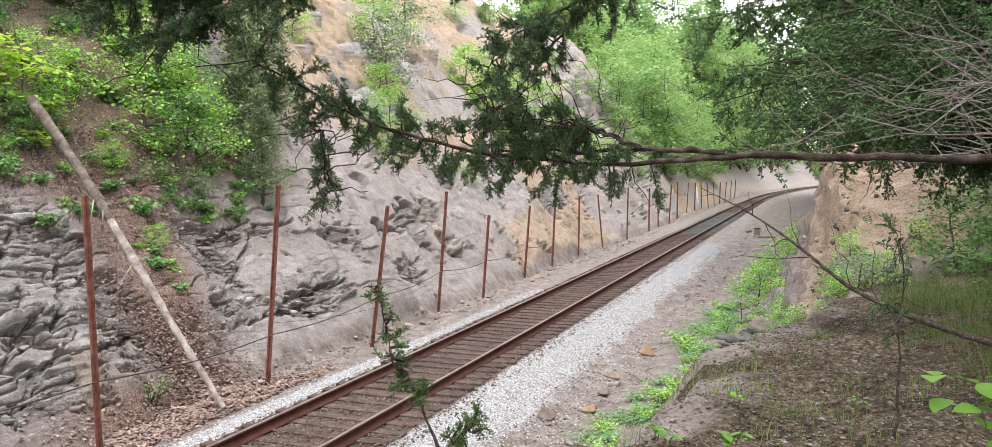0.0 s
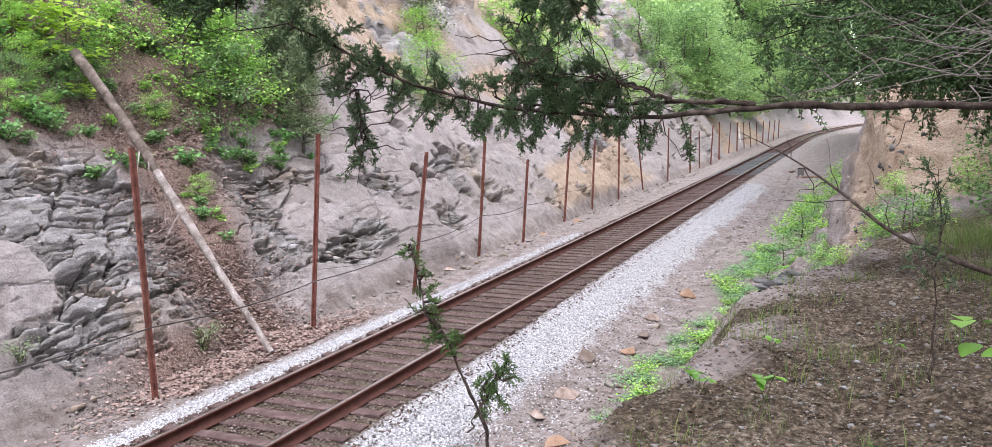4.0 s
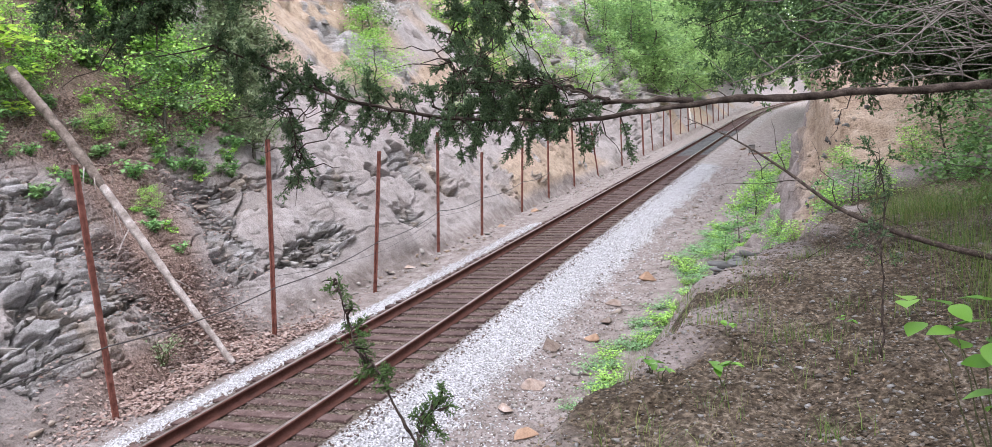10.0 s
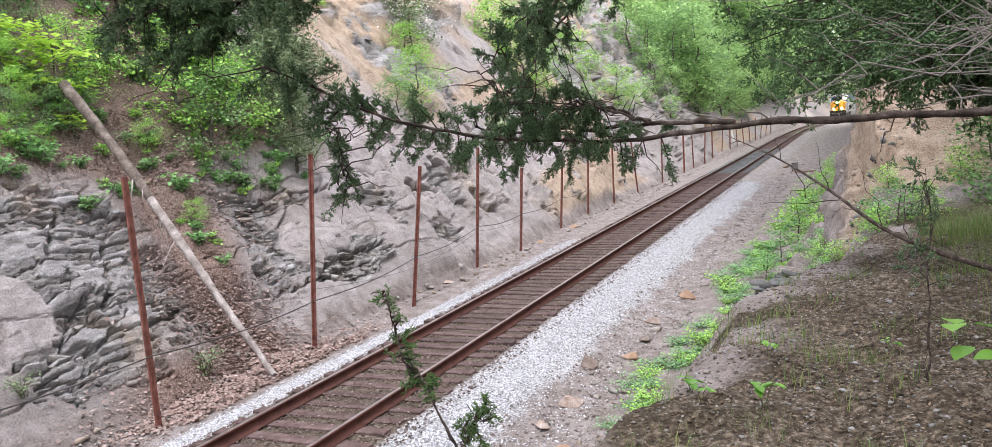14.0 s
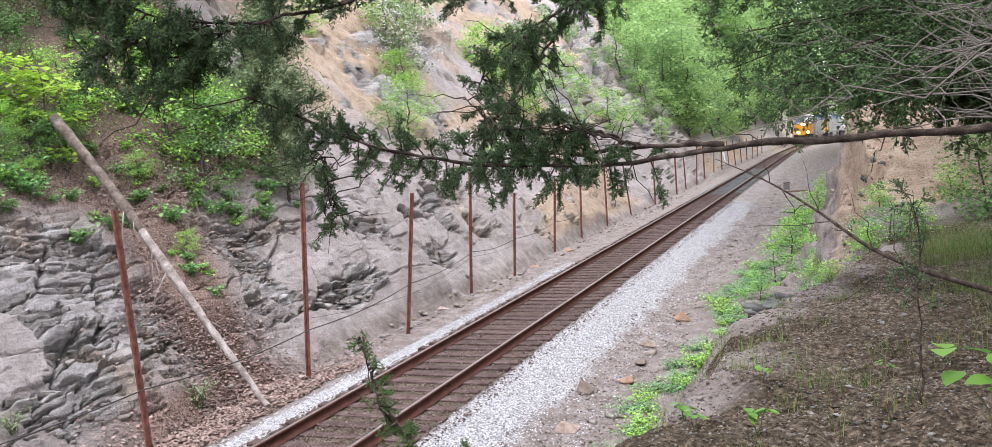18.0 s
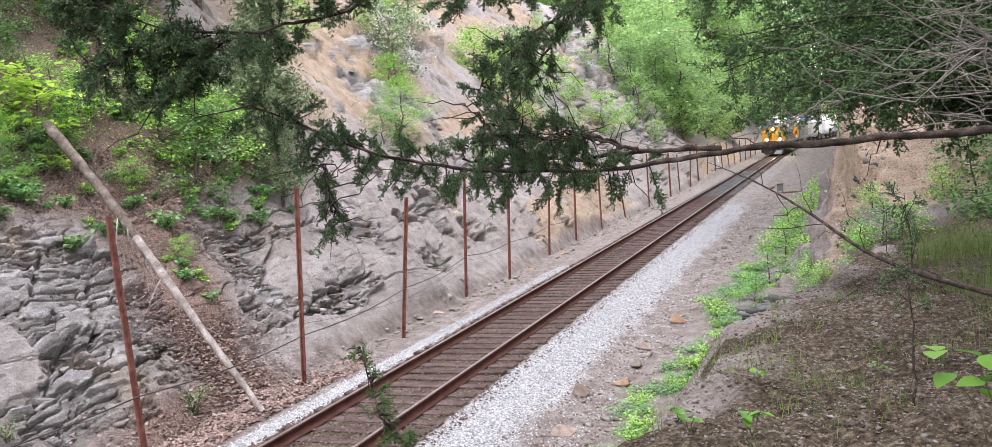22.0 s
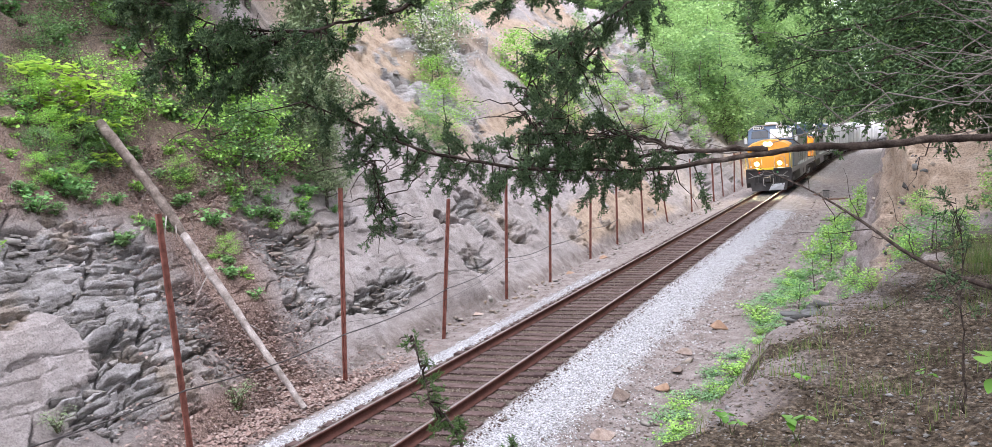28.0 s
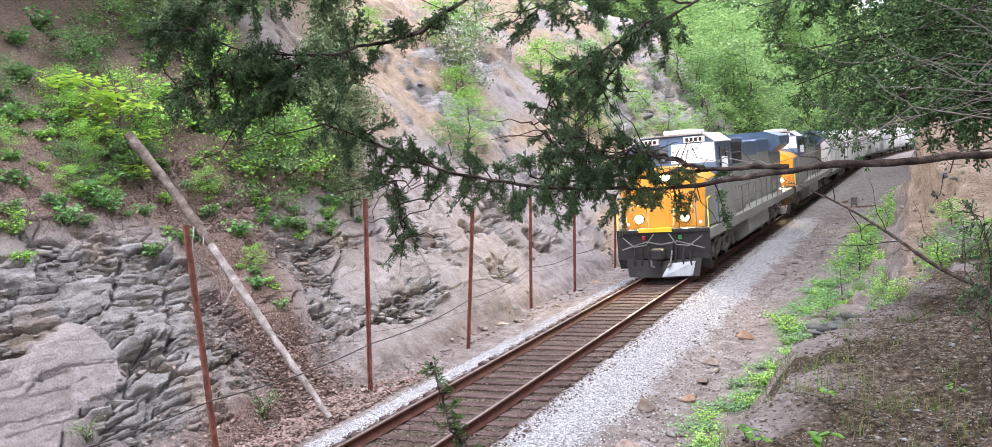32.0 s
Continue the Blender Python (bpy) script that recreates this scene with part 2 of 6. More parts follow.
def height(x, y):
    """The lie of the land, without the small relief."""
    x, y = np.asarray(x, float), np.asarray(y, float)
    u = x - track_x(y)
    # ballast bed
    bed = -0.035 - 0.10 * sstep(1.2, 1.7, np.abs(u)) - 0.30 * sstep(1.5, 3.2, u) - 0.12 * sstep(1.6, 2.4, -u)
    # left slope
    d = foot_left(y) - u
    steep = 1.25 + 0.18 * fbm(y * 0.07, 1.0)
    gully = np.exp(-((y - 14.0 - 0.25 * np.maximum(d, 0)) / (1.2 + 0.25 * np.maximum(d, 0))) ** 2)
    left = np.maximum(d, 0) * steep * (1 - 0.10 * gully * sstep(0, 3, d)) - 0.10 * sstep(-1.0, 0.2, d)
    left = np.where(left > 17, 17 + (left - 17) * 0.25, left)
    # right bank
    ft, br, tp = foot_right(y), brow_right(y), bank_top(y)
    right = (tp + 0.35) * np.clip((u - ft) / (br - ft), 0, 1) ** (1.25 + 1.45 * sstep(8, 15, y) + 1.2 * sstep(15.5, 18, y)) + 0.10 * np.clip(u - br, 0, 4) + 0.32 * np.clip(u - br - 3.5, 0, 30)
    return bed + left + right


def foot_right(y):
    return np.interp(y, [-10, 3.5, 11, 16, 24, 37, 65, 120], [3.2, 3.4, 3.55, 3.9, 4.15, 4.6, 4.7, 5.5]) + 0.12 * fbm(np.asarray(y) * 0.25, 9.0)


def brow_right(y):
    return np.interp(y, [-10, 3.5, 7, 10.8, 14, 16.5, 18.5, 24, 30, 60, 120], [5.9, 6.4, 6.8, 7.6, 8.0, 7.9, 7.85, 7.7, 7.8, 8.6, 9.4]) + 0.10 * fbm(np.asarray(y) * 0.6, 2.0)


def bank_top(y):
    return np.interp(y, [-10, 3.5, 7, 10.5, 13.5, 16, 17.8, 18.8, 20.5, 24, 40, 100], [2.9, 2.9, 2.9, 2.75, 2.3, 2.35, 2.75, 3.7, 4.5, 4.9, 4.7, 5.0])


# ---- ground: one sheet to the horizon ----
gx = np.concatenate([[-2500, -900, -350, -160, -90, -60, -45, -36, -30, -26], np.arange(-23, -9, 0.16), np.arange(-9, -7.2, 0.06), np.arange(-7.2, -3.6, 0.018),
                     np.arange(-3.6, 3.3, 0.14), np.arange(3.3, 8.6, 0.055), np.arange(8.6, 12, 0.14), np.arange(12, 17, 0.5), [18, 20, 23, 28, 36, 48, 65, 100, 200, 500, 2500]])
gy = np.concatenate([[-2500, -600, -150, -60, -30, -18, -10, -6, -4, -3], np.arange(-2, 8.6, 0.085), np.arange(8.6, 22, 0.026), np.arange(22, 27, 0.05), np.arange(27, 46, 0.11), 46 * 1.009 ** np.arange(0, 130),
                     [150, 158, 168, 180, 195, 220, 260, 320, 450, 800, 2500]])
GX, GY = np.meshgrid(gx, gy)
GXT = GX + track_x(np.minimum(GY, 260.0)) * (np.abs(GX) < 60)
GZ = height(GXT, np.minimum(GY, 260.0))
GU = GXT - track_x(np.minimum(GY, 260.0))
PZ0 = GZ


def rock_mask(u, y, z):
    """1 on bare rock of the left slope."""
    return sstep(0.1, 0.6, foot_left(y) - u)


rock = rock_mask(GU, GY, GZ)


def shale(y, z, thick, length, amp, seed, cut=0.1):
    """Bedded shale: courses of the given thickness, jointed into blocks that stand in or out, undercut along the beds, with open cracks."""
    bend = 0.10 * fbm(y * 0.7, z * 0.7, seed, 3)
    L = (z + 0.05 * y + bend) / thick + 0.2 * fbm(y * 2.3, z * 3.0, seed + 3.0, 2)
    i = np.floor(L).astype(np.int64)
    f = L - i
    k = i * 0 + int(seed)
    J = (y - 0.55 * z + 0.25 * fbm(y * 2.0, z * 2.0, seed + 8.0, 2)) / length + _hash(i, k, k + 3) * 9
    j = np.floor(J).astype(np.int64)
    g = J - j
    h, lean, open_ = _hash(i, j, k), _hash(i, j, k + 5), _hash(i, j, k + 11)
    bed = 1 - sstep(0.018, 0.022 + 0.05 * thick, f * thick)
    joint = 1 - sstep(0.012, 0.018 + 0.012 * length, np.minimum(g, 1 - g) * length)
    crack = np.maximum(bed * (open_ > 0.5), joint * (open_ > 0.8)) * (0.5 + 0.5 * lean)
    return amp * (h - 0.5) + amp * 0.5 * (f - 0.5) * (open_ > 0.3) + amp * (lean - 0.5) * (g - 0.5) - cut * crack, h


# patches of the face that are broken into blocks (y, z, reach along, reach up); the rest is smooth and washed with mud
PATCHES = [(12.0, 3.0, 1.8, 0.55), (10.2, 2.9, 1.2, 0.6), (13.1, 1.8, 0.9, 0.9), (11.7, 1.4, 1.2, 0.5), (10.8, 0.75, 1.3, 0.4), (11.1, 0.45, 0.6, 0.35), (9.0, 2.6, 1.0, 0.6), (11.5, 2.1, 1.0, 0.4), (17.2, 2.2, 0.8, 0.8), (19.2, 2.65, 1.7, 0.28), (18.7, 0.78, 2.1, 0.42), (20.8, 1.0, 1.1, 0.4), (22.8, 2.1, 0.7, 0.3),
           (16.4, 1.3, 0.6, 0.5), (28.0, 2.35, 2.0, 0.35), (29.2, 1.7, 0.4, 0.6), (25.5, 0.8, 0.9, 0.25), (32, 7.0, 1.3, 1.2), (36, 9.2, 3.0, 0.6), (34, 6.4, 0.9, 1.6), (54, 6.5, 3, 2.5), (62, 9, 5, 4), (74, 7, 6, 4), (80, 11, 7, 4), (46, 2.5, 3, 0.5)]
CRACKS = [(11.2, 2.4, 12.3, 3.05), (10.6, 1.15, 11.9, 1.7), (12.4, 0.95, 13.6, 1.0), (10.0, 0.95, 11.8, 0.85), (11.7, 1.3, 12.8, 2.3), (16.0, 1.1, 19.3, 2.55), (17.7, 2.72, 21.0, 2.7), (16.8, 0.7, 19.6, 0.72), (18.6, 0.95, 21.3, 1.0), (21.3, 1.0, 22.0, 1.9), (26.0, 2.45, 29.3, 2.25), (24.6, 0.85, 26.6, 0.85)]


def broken_at(y, z):
    b = 0.0
    for cy, cz, ry, rz in PATCHES:
        b = b + np.exp(-(((y - cy) / ry) ** 2 + ((z - cz) / rz) ** 2))
    return sstep(0.34, 0.52, b + 0.45 * fbm(y * 1.0 + 3, z * 1.6 + 1 + 0.5 * y, 2.0, 4, 0.6))


def cracks_at(y, z):
    """Open slanting joints in the face."""
    wy, wz = y + 0.10 * fbm(y * 2, z * 2, 4.0, 3), z + 0.10 * fbm(y * 2, z * 2, 9.0, 3)
    out = 0.0
    for y0, z0, y1, z1 in CRACKS:
        t = np.clip(((wy - y0) * (y1 - y0) + (wz - z0) * (z1 - z0)) / ((y1 - y0) ** 2 + (z1 - z0) ** 2), 0, 1)
        d = np.hypot(wy - y0 - t * (y1 - y0), wz - z0 - t * (z1 - z0))
        out = np.maximum(out, 1 - sstep(0.0, 0.065, d))
    return out


broken = broken_at(GY, PZ0)
broken *= 1 - 0.85 * np.exp(-((GY - 14.2 - 0.3 * np.maximum(-GU - 3.5, 0)) / 0.9) ** 2)
cracked = cracks_at(GY, PZ0) * rock
swell = fbm(GU * 0.4, GY * 0.4, GZ * 0.4, 2) * 0.30 + fbm(GU * 1.5, GY * 1.5, GZ * 1.5, 3) * 0.04 + np.abs(fbm(GU * 1.1, GY * 1.1 + 5, GZ * 2.2, 3)) * 0.05
near_face = (GY > 6) & (GY < 24.5) & (GU < -3) & (GU > -20)
jointed = np.zeros_like(GX)
nf_y, nf_z = GY[near_face], GZ[near_face]
tone = np.full(GX.shape, 0.5)   # each block has a shade of its own
c1, h1 = shale(nf_y, nf_z, 0.34, 1.7, 0.28, 3.0, 0.5)
c2, h2 = shale(nf_y, nf_z, 0.11, 0.75, 0.10, 5.0, 0.3)
jointed[near_face] = c1 + c2
worn = np.zeros_like(GX)   # fainter bedding and tight cracks on the washed face
c3, h3 = shale(nf_y, nf_z, 0.5, 2.6, 0.10, 9.0, 0.14)
c4, h4 = shale(nf_y, nf_z, 0.17, 1.1, 0.05, 10.0, 0.10)
worn[near_face] = c3 + 0.6 * c4 * (0.2 + 0.8 * (fbm(nf_y * 0.8, nf_z * 0.8, 4.0, 2) > 0))
tone[near_face] = np.where(broken[near_face] > 0.5, 0.5 * h1 + 0.5 * h2, 0.28 + 0.3 * h3)
far_face = (GY >= 24.5) & (GY < 95) & (GU < -3.6) & (GU > -22)
ff_y, ff_z = GY[far_face], GZ[far_face]
c1, h1 = shale(ff_y, ff_z, 1.1, 3.0, 0.7, 13.0, 0.5)
c2, h2 = shale(ff_y, ff_z, 0.4, 1.2, 0.35, 15.0, 0.3)
jointed[far_face] = c1 + c2
worn[far_face] = shale(ff_y, ff_z, 2.6, 7.0, 0.30, 19.0, 0.0)[0] * sstep(0.5, 1.5, foot_left(ff_y) - GU[far_face])
tone[far_face] = np.where(broken[far_face] > 0.5, 0.5 * h1 + 0.5 * h2, 0.5)
far_fade = np.clip(1.6 - np.abs(GX) / 60, 0, 1)
disp = rock * (swell + broken * jointed + (1 - broken) * worn * sstep(0.2, 1.0, foot_left(GY) - GU) - 0.05 * broken - 0.22 * cracked) * far_fade
bank = sstep(0.2, 1.0, GU - foot_right(GY))
bluff = bank * np.exp(-((GY - 22) / 5.5) ** 2) * sstep(9.6, 8.0, GU)
disp_b = bank * (fbm(GX * 0.9, GY * 0.9, 4.0, 4) * 0.10 + fbm(GX * 5, GY * 5, 1.0, 3) * 0.035) + (1 - rock) * (1 - bank) * sstep(1.9, 2.8, np.abs(GU)) * fbm(GX * 2.2, GY * 2.2, 8.0, 3) * 0.05
disp2 = bluff * (fbm(GX * 1.1, GY * 1.1, GZ * 1.6, 4) * 0.30 + 0.6 * shale(GY, GZ, 0.6, 1.1, 0.5, 23.0, 0.5)[0])
hollow = np.exp(-(((GY - 18.35) / 0.28) ** 4 + ((GU - 7.75 - 0.15 * fbm(GX * 3, GY * 3, 2.0, 2)) / 0.42) ** 4))
disp_b = disp_b - 0.75 * hollow + bluff * sstep(17.6, 18.2, GY) * (0.12 * fbm(GX * 2.5, GY * 2.5, 3.0, 4))
nx, nz = 0.77, 0.64
PX = GXT + disp * nx - disp2 * nx
PZ = GZ + disp * nz + disp_b + disp2 * nz
ny_, nx_ = GX.shape
idx = np.arange(ny_ * nx_).reshape(ny_, nx_)
quads = np.stack([idx[:-1, :-1], idx[:-1, 1:], idx[1:, 1:], idx[1:, :-1]], -1).reshape(-1, 4)


def ground_material():
    m, nt, b = mat("cutting_ground", 0.92, 0, 0.2)
    n1, n2, n3 = tex(nt, 0.5, 6), tex(nt, 3.0, 6, 0.65), tex(nt, 28.0, 5, 0.65)
    strata = tex(nt, 2.6, 9, 0.72, (0.8, 0.6, 3.2), (-3, 0, 0))
    z = attr(nt, "zone")   # r: rock, g: leaf litter, b: white ballast
    z2 = attr(nt, "zone2")  # r: orange clay, g: bank shale, b: moss
    s1, s2 = nd(nt, "ShaderNodeSeparateColor"), nd(nt, "ShaderNodeSeparateColor")
    nt.links.new(z.outputs["Color"], s1.inputs[0])
    nt.links.new(z2.outputs["Color"], s2.inputs[0])
    dirt = ramp(nt, n2, [(0.3, (0.15, 0.12, 0.11)), (0.5, (0.235, 0.2, 0.19)), (0.7, (0.33, 0.295, 0.288))])
    mud = ramp(nt, n2, [(0.3, (0.195, 0.166, 0.162)), (0.5, (0.31, 0.27, 0.268)), (0.7, (0.41, 0.37, 0.372))])
    outcrop = ramp(nt, strata, [(0.30, (0.09, 0.082, 0.078)), (0.42, (0.2, 0.186, 0.182)), (0.56, (0.31, 0.294, 0.292)), (0.72, (0.43, 0.415, 0.42))])
    outcrop = mix(nt, ramp(nt, n1, [(0.5, (0, 0, 0)), (0.6, (0.55, 0.55, 0.55))]), outcrop, mix(nt, 1.0, outcrop, (1.05, 0.84, 0.62), "MULTIPLY"))
    rockc = ramp(nt, strata, [(0.28, (0.15, 0.135, 0.13)), (0.42, (0.27, 0.25, 0.245)), (0.6, (0.35, 0.33, 0.325)), (0.8, (0.43, 0.415, 0.425))])
    rockc = mix(nt, ramp(nt, n1, [(0.45, (0, 0, 0)), (0.62, (0.75, 0.75, 0.75))]), rockc, mix(nt, 0.5, rockc, (0.34, 0.28, 0.235)))
    rockc = mix(nt, 0.6, rockc, mud)
    litter = ramp(nt, n3, [(0.3, (0.10, 0.066, 0.054)), (0.5, (0.2, 0.138, 0.118)), (0.7, (0.32, 0.24, 0.215))])
    white = ramp(nt, n3, [(0.33, (0.16, 0.145, 0.145)), (0.48, (0.35, 0.342, 0.352)), (0.63, (0.58, 0.58, 0.605))])
    clay = ramp(nt, n2, [(0.3, (0.25, 0.18, 0.13)), (0.5, (0.35, 0.265, 0.2)), (0.7, (0.43, 0.345, 0.275))])
    # brown bank shale, its colour darkened for the shade under the cedars
    shale = ramp(nt, n3, [(0.3, (0.032, 0.023, 0.015)), (0.5, (0.072, 0.055, 0.04)), (0.70, (0.19, 0.16, 0.13))])
    patch = ramp(nt, tex(nt, 1.1, 5, 0.65), [(0.36, (0.72, 0.68, 0.60)), (0.5, (1.05, 1.0, 0.94)), (0.66, (1.8, 1.82, 1.86))])
    shale = mix(nt, 1.0, shale, patch, "MULTIPLY")
    moss = ramp(nt, n3, [(0.3, (0.03, 0.045, 0.015)), (0.7, (0.09, 0.12, 0.04))])
    col = dirt
    edge = ramp(nt, n3, [(0.35, (0.35, 0.35, 0.35)), (0.65, (1.0, 1.0, 1.0))])

    def over(col, mask, top):
        mm = nd(nt, "ShaderNodeMath")
        mm.operation = "MULTIPLY_ADD"
        mm.use_clamp = True
        nt.links.new(mask, mm.inputs[0])
        mm.inputs[1].default_value = 1.7
        k = nd(nt, "ShaderNodeMath")
        k.operation = "MULTIPLY_ADD"
        nt.links.new(n2, k.inputs[0])
        k.inputs[1].default_value, k.inputs[2].default_value = 0.9, -0.75
        nt.links.new(k.outputs[0], mm.inputs[2])
        return mix(nt, mm.outputs[0], col, top)

    col = over(col, s1.outputs[0], rockc)
    col = over(col, s2.outputs[0], clay)
    col = over(col, attr(nt, "broken").outputs["Fac"], outcrop)
    shade = ramp(nt, attr(nt, "tone").outputs["Fac"], [(0.1, (0.62, 0.6, 0.58)), (0.5, (1.0, 1.0, 1.0)), (0.9, (1.22, 1.23, 1.26))])
    col = mix(nt, 1.0, col, shade, "MULTIPLY")
    col = over(col, s2.outputs[1], shale)
    col = over(col, s1.outputs[1], litter)
    col = over(col, s1.outputs[2], white)
    col = over(col, s2.outputs[2], moss)
    fine = ramp(nt, n3, [(0.3, (0.5, 0.5, 0.5)), (0.5, (1, 1, 1)), (0.72, (1.3, 1.3, 1.3))])
    col = mix(nt, 0.8, col, mix(nt, 1.0, col, fine, "MULTIPLY"))
    nt.links.new(col, b.inputs["Base Color"])
    h = mix(nt, 0.5, n3, strata)
    bump(nt, b, h, 0.09, 1.0)
    return m


ground = mesh_ob("ground", np.stack([PX, GY, PZ], -1).reshape(-1, 3), quads, ground_material())
tagged(ground, "rocky railway cutting with shale slopes and a ballast bed", "ground", kind="structure")
d_up = np.maximum(-GU - 3.5, 0)
leaf_zone = np.exp(-((GY - 13.2) / 2.2) ** 2) * sstep(-2.3, -2.8, GU) * sstep(-4.6, -3.7, GU) * 1.3 + np.exp(-((GY - 14.3 - 0.30 * d_up) / (0.55 + 0.28 * d_up)) ** 2) * sstep(-3.3, -4.2, GU)
leaf_zone += sstep(3.3, 4.4, PZ) * (GU < 0) * sstep(23.5, 20.5, GY) * 0.95
ball = sstep(1.25, 1.45, GU) * sstep(2.85, 2.3, GU + 0.15 * fbm(GX * 1.2, GY * 0.8, 2.0, 2)) * (0.30 + 0.70 * sstep(54, 49, GY)) + sstep(-1.25, -1.4, GU) * sstep(-2.3, -2.0, GU) * sstep(26, 16, GY) * 0.9
clay = rock * 0.8 * (sstep(0.05, 0.45, fbm(GY * 0.11 + 1.7, PZ * 0.16, 5.0, 3)) * sstep(24, 30, GY) * 0.9 + np.exp(-(((GY - 11.6) / 0.7) ** 2 + ((PZ - 2.2) / 0.35) ** 2)) * 0.6) + sstep(16.9, 17.8, GY) * sstep(28, 23, GY) * sstep(7.0, 7.6, GU) * bank * 0.85 + rock * sstep(4.2, 5.6, PZ) * sstep(22, 27, GY) * sstep(75, 60, GY) * sstep(-0.5, 0.1, fbm(GY * 0.2, PZ * 0.3, 3.0, 3)) * 0.75
moss = bank * sstep(0.2, 0.6, fbm(GX * 0.7, GY * 0.7, 6.0, 3)) * 0.12 + sstep(4.0, 6, PZ) * (GU < 0) * sstep(24, 18, GY) * 0.3
one = np.ones_like(GX)
for nm, ch in (("zone", (rock, np.clip(leaf_zone, 0, 1), np.clip(ball, 0, 1))), ("zone2", (clay, sstep(-0.1, 0.5, GU - brow_right(GY) + 0.4 * fbm(GX * 1.5, GY * 1.5, 3.0, 4)) * 0.95 * (1 - sstep(15.5, 17.5, GY) * sstep(12, 9, GU)) + 0.7 * sstep(1.5, 1.25, np.abs(GU)), np.clip(moss, 0, 1)))):
    a = ground.data.attributes.new(nm, "FLOAT_COLOR", "POINT")
    a.data.foreach_set("color", np.stack([*ch, one], -1).astype(np.float32).ravel())
a = ground.data.attributes.new("tone", "FLOAT", "POINT")
a.data.foreach_set("value", tone.astype(np.float32).ravel())
a = ground.data.attributes.new("broken", "FLOAT", "POINT")
a.data.foreach_set("value", (np.clip(broken * rock * 0.95 + 0.5 * cracked, 0, 1)).astype(np.float32).ravel())


# ---- loose stones, leaves and chips ----
def lie(x, y):
    """The ground's height with its relief, from the sheet's own grid."""
    x, y = np.asarray(x, float), np.asarray(y, float)
    u = x - track_x(y)
    i = np.clip(np.searchsorted(gy, y) - 1, 0, len(gy) - 2)
    j = np.clip(np.searchsorted(gx, u) - 1, 0, len(gx) - 2)
    a = (y - gy[i]) / (gy[i + 1] - gy[i])
    b = (u - gx[j]) / (gx[j + 1] - gx[j])
    return (PZ[i, j] * (1 - a) * (1 - b) + PZ[i + 1, j] * a * (1 - b) + PZ[i, j + 1] * (1 - a) * b + PZ[i + 1, j + 1] * a * b)


def stone(rng, flat=0.7):
    """A chipped stone: eight faces."""
    v = np.array([[-1, -0.2, -0.3], [0.2, -1, -0.2], [1, 0.1, -0.3], [-0.1, 1, -0.2], [0.1, 0.1, 0.8], [0, 0, -0.7]], float) * 0.55
    v += rng.normal(0, 0.12, v.shape)
    v[:, 2] *= flat
    f = np.array([[0, 1, 4], [1, 2, 4], [2, 3, 4], [3, 0, 4], [1, 0, 5], [2, 1, 5], [3, 2, 5], [0, 3, 5]])
    return v, f


def plate(rng):
    """A flat angular slab of one unit across: a six-sided prism."""
    a = (np.arange(6) + rng.uniform(-0.35, 0.35, 6)) * math.pi / 3 + rng.uniform(0, 1)
    r = rng.uniform(0.36, 0.62, 6)
    top = np.stack([r * np.cos(a), r * np.sin(a), np.full(6, 0.5) + rng.normal(0, 0.05, 6)], -1)
    low = np.stack([r * np.cos(a) * 0.93, r * np.sin(a) * 0.96, np.full(6, -0.5)], -1)
    v = np.concatenate([low, top])
    f = [[k, (k + 1) % 6, 6 + (k + 1) % 6, 6 + k] for k in range(6)] + [[6, 7, 8, 9], [6, 9, 10, 11], [3, 2, 1, 0], [5, 4, 3, 0]]
    return v, np.array(f)


def strew(name, material, label, x, y, size, rng, flat=0.7, tilt=0.6, sink=0.0, kinds=6, parent=None, squash=(1, 1, 1)):
    z = lie(x, y)
    V, F, base = [], [], 0
    which = rng.integers(0, kinds, len(x))
    for k in range(kinds):
        m = which == k
        if not m.any():
            continue
        tv, tf = stone(rng, flat)
        v, f = scatter(tv, tf, turns(rng, m.sum(), size[m], squash, tilt), np.stack([x[m], y[m], z[m] + size[m] * (0.5 * flat * squash[2] - sink)], -1))
        V.append(v)
        F.append(f + base)
        base += len(v)
    ob = mesh_ob(name, np.concatenate(V), np.concatenate(F), material, parent)
    return tagged(ob, label, "stones", kind="stuff")


rng = np.random.default_rng(11)
M_BALLAST = islands("ballast_stone", [(0.15, 0.136, 0.132), (0.42, 0.42, 0.44), (0.52, 0.52, 0.55), (0.62, 0.62, 0.665), (0.27, 0.255, 0.255), (0.53, 0.53, 0.57), (0.72, 0.73, 0.78), (0.19, 0.175, 0.175)], 0.85, 0.3, fine=40)
M_DARKST = islands("rusty_ballast", [(0.075, 0.05, 0.043), (0.13, 0.09, 0.08), (0.18, 0.13, 0.115), (0.10, 0.07, 0.062), (0.26, 0.215, 0.2)], 0.9, 0.2, fine=40)
# chip colours darkened too, for the tree shade on the bank
M_SHALE = islands("shale_chip", [(0.035, 0.026, 0.018), (0.08, 0.06, 0.043), (0.13, 0.108, 0.088), (0.11, 0.074, 0.046), (0.26, 0.255, 0.25), (0.055, 0.041, 0.028), (0.17, 0.125, 0.085)], 0.85, 0.25, fine=30)
M_GRAVEL = islands("mixed_gravel", [(0.1, 0.075, 0.066), (0.18, 0.14, 0.125), (0.3, 0.27, 0.265), (0.13, 0.095, 0.082), (0.45, 0.43, 0.43), (0.2, 0.155, 0.14)], 0.9, 0.2, fine=40)
M_ROCK = islands("grey_rock", [(0.14, 0.125, 0.11), (0.24, 0.22, 0.2), (0.31, 0.29, 0.27), (0.27, 0.2, 0.15), (0.2, 0.185, 0.17)], 0.9, 0.2, fine=14)

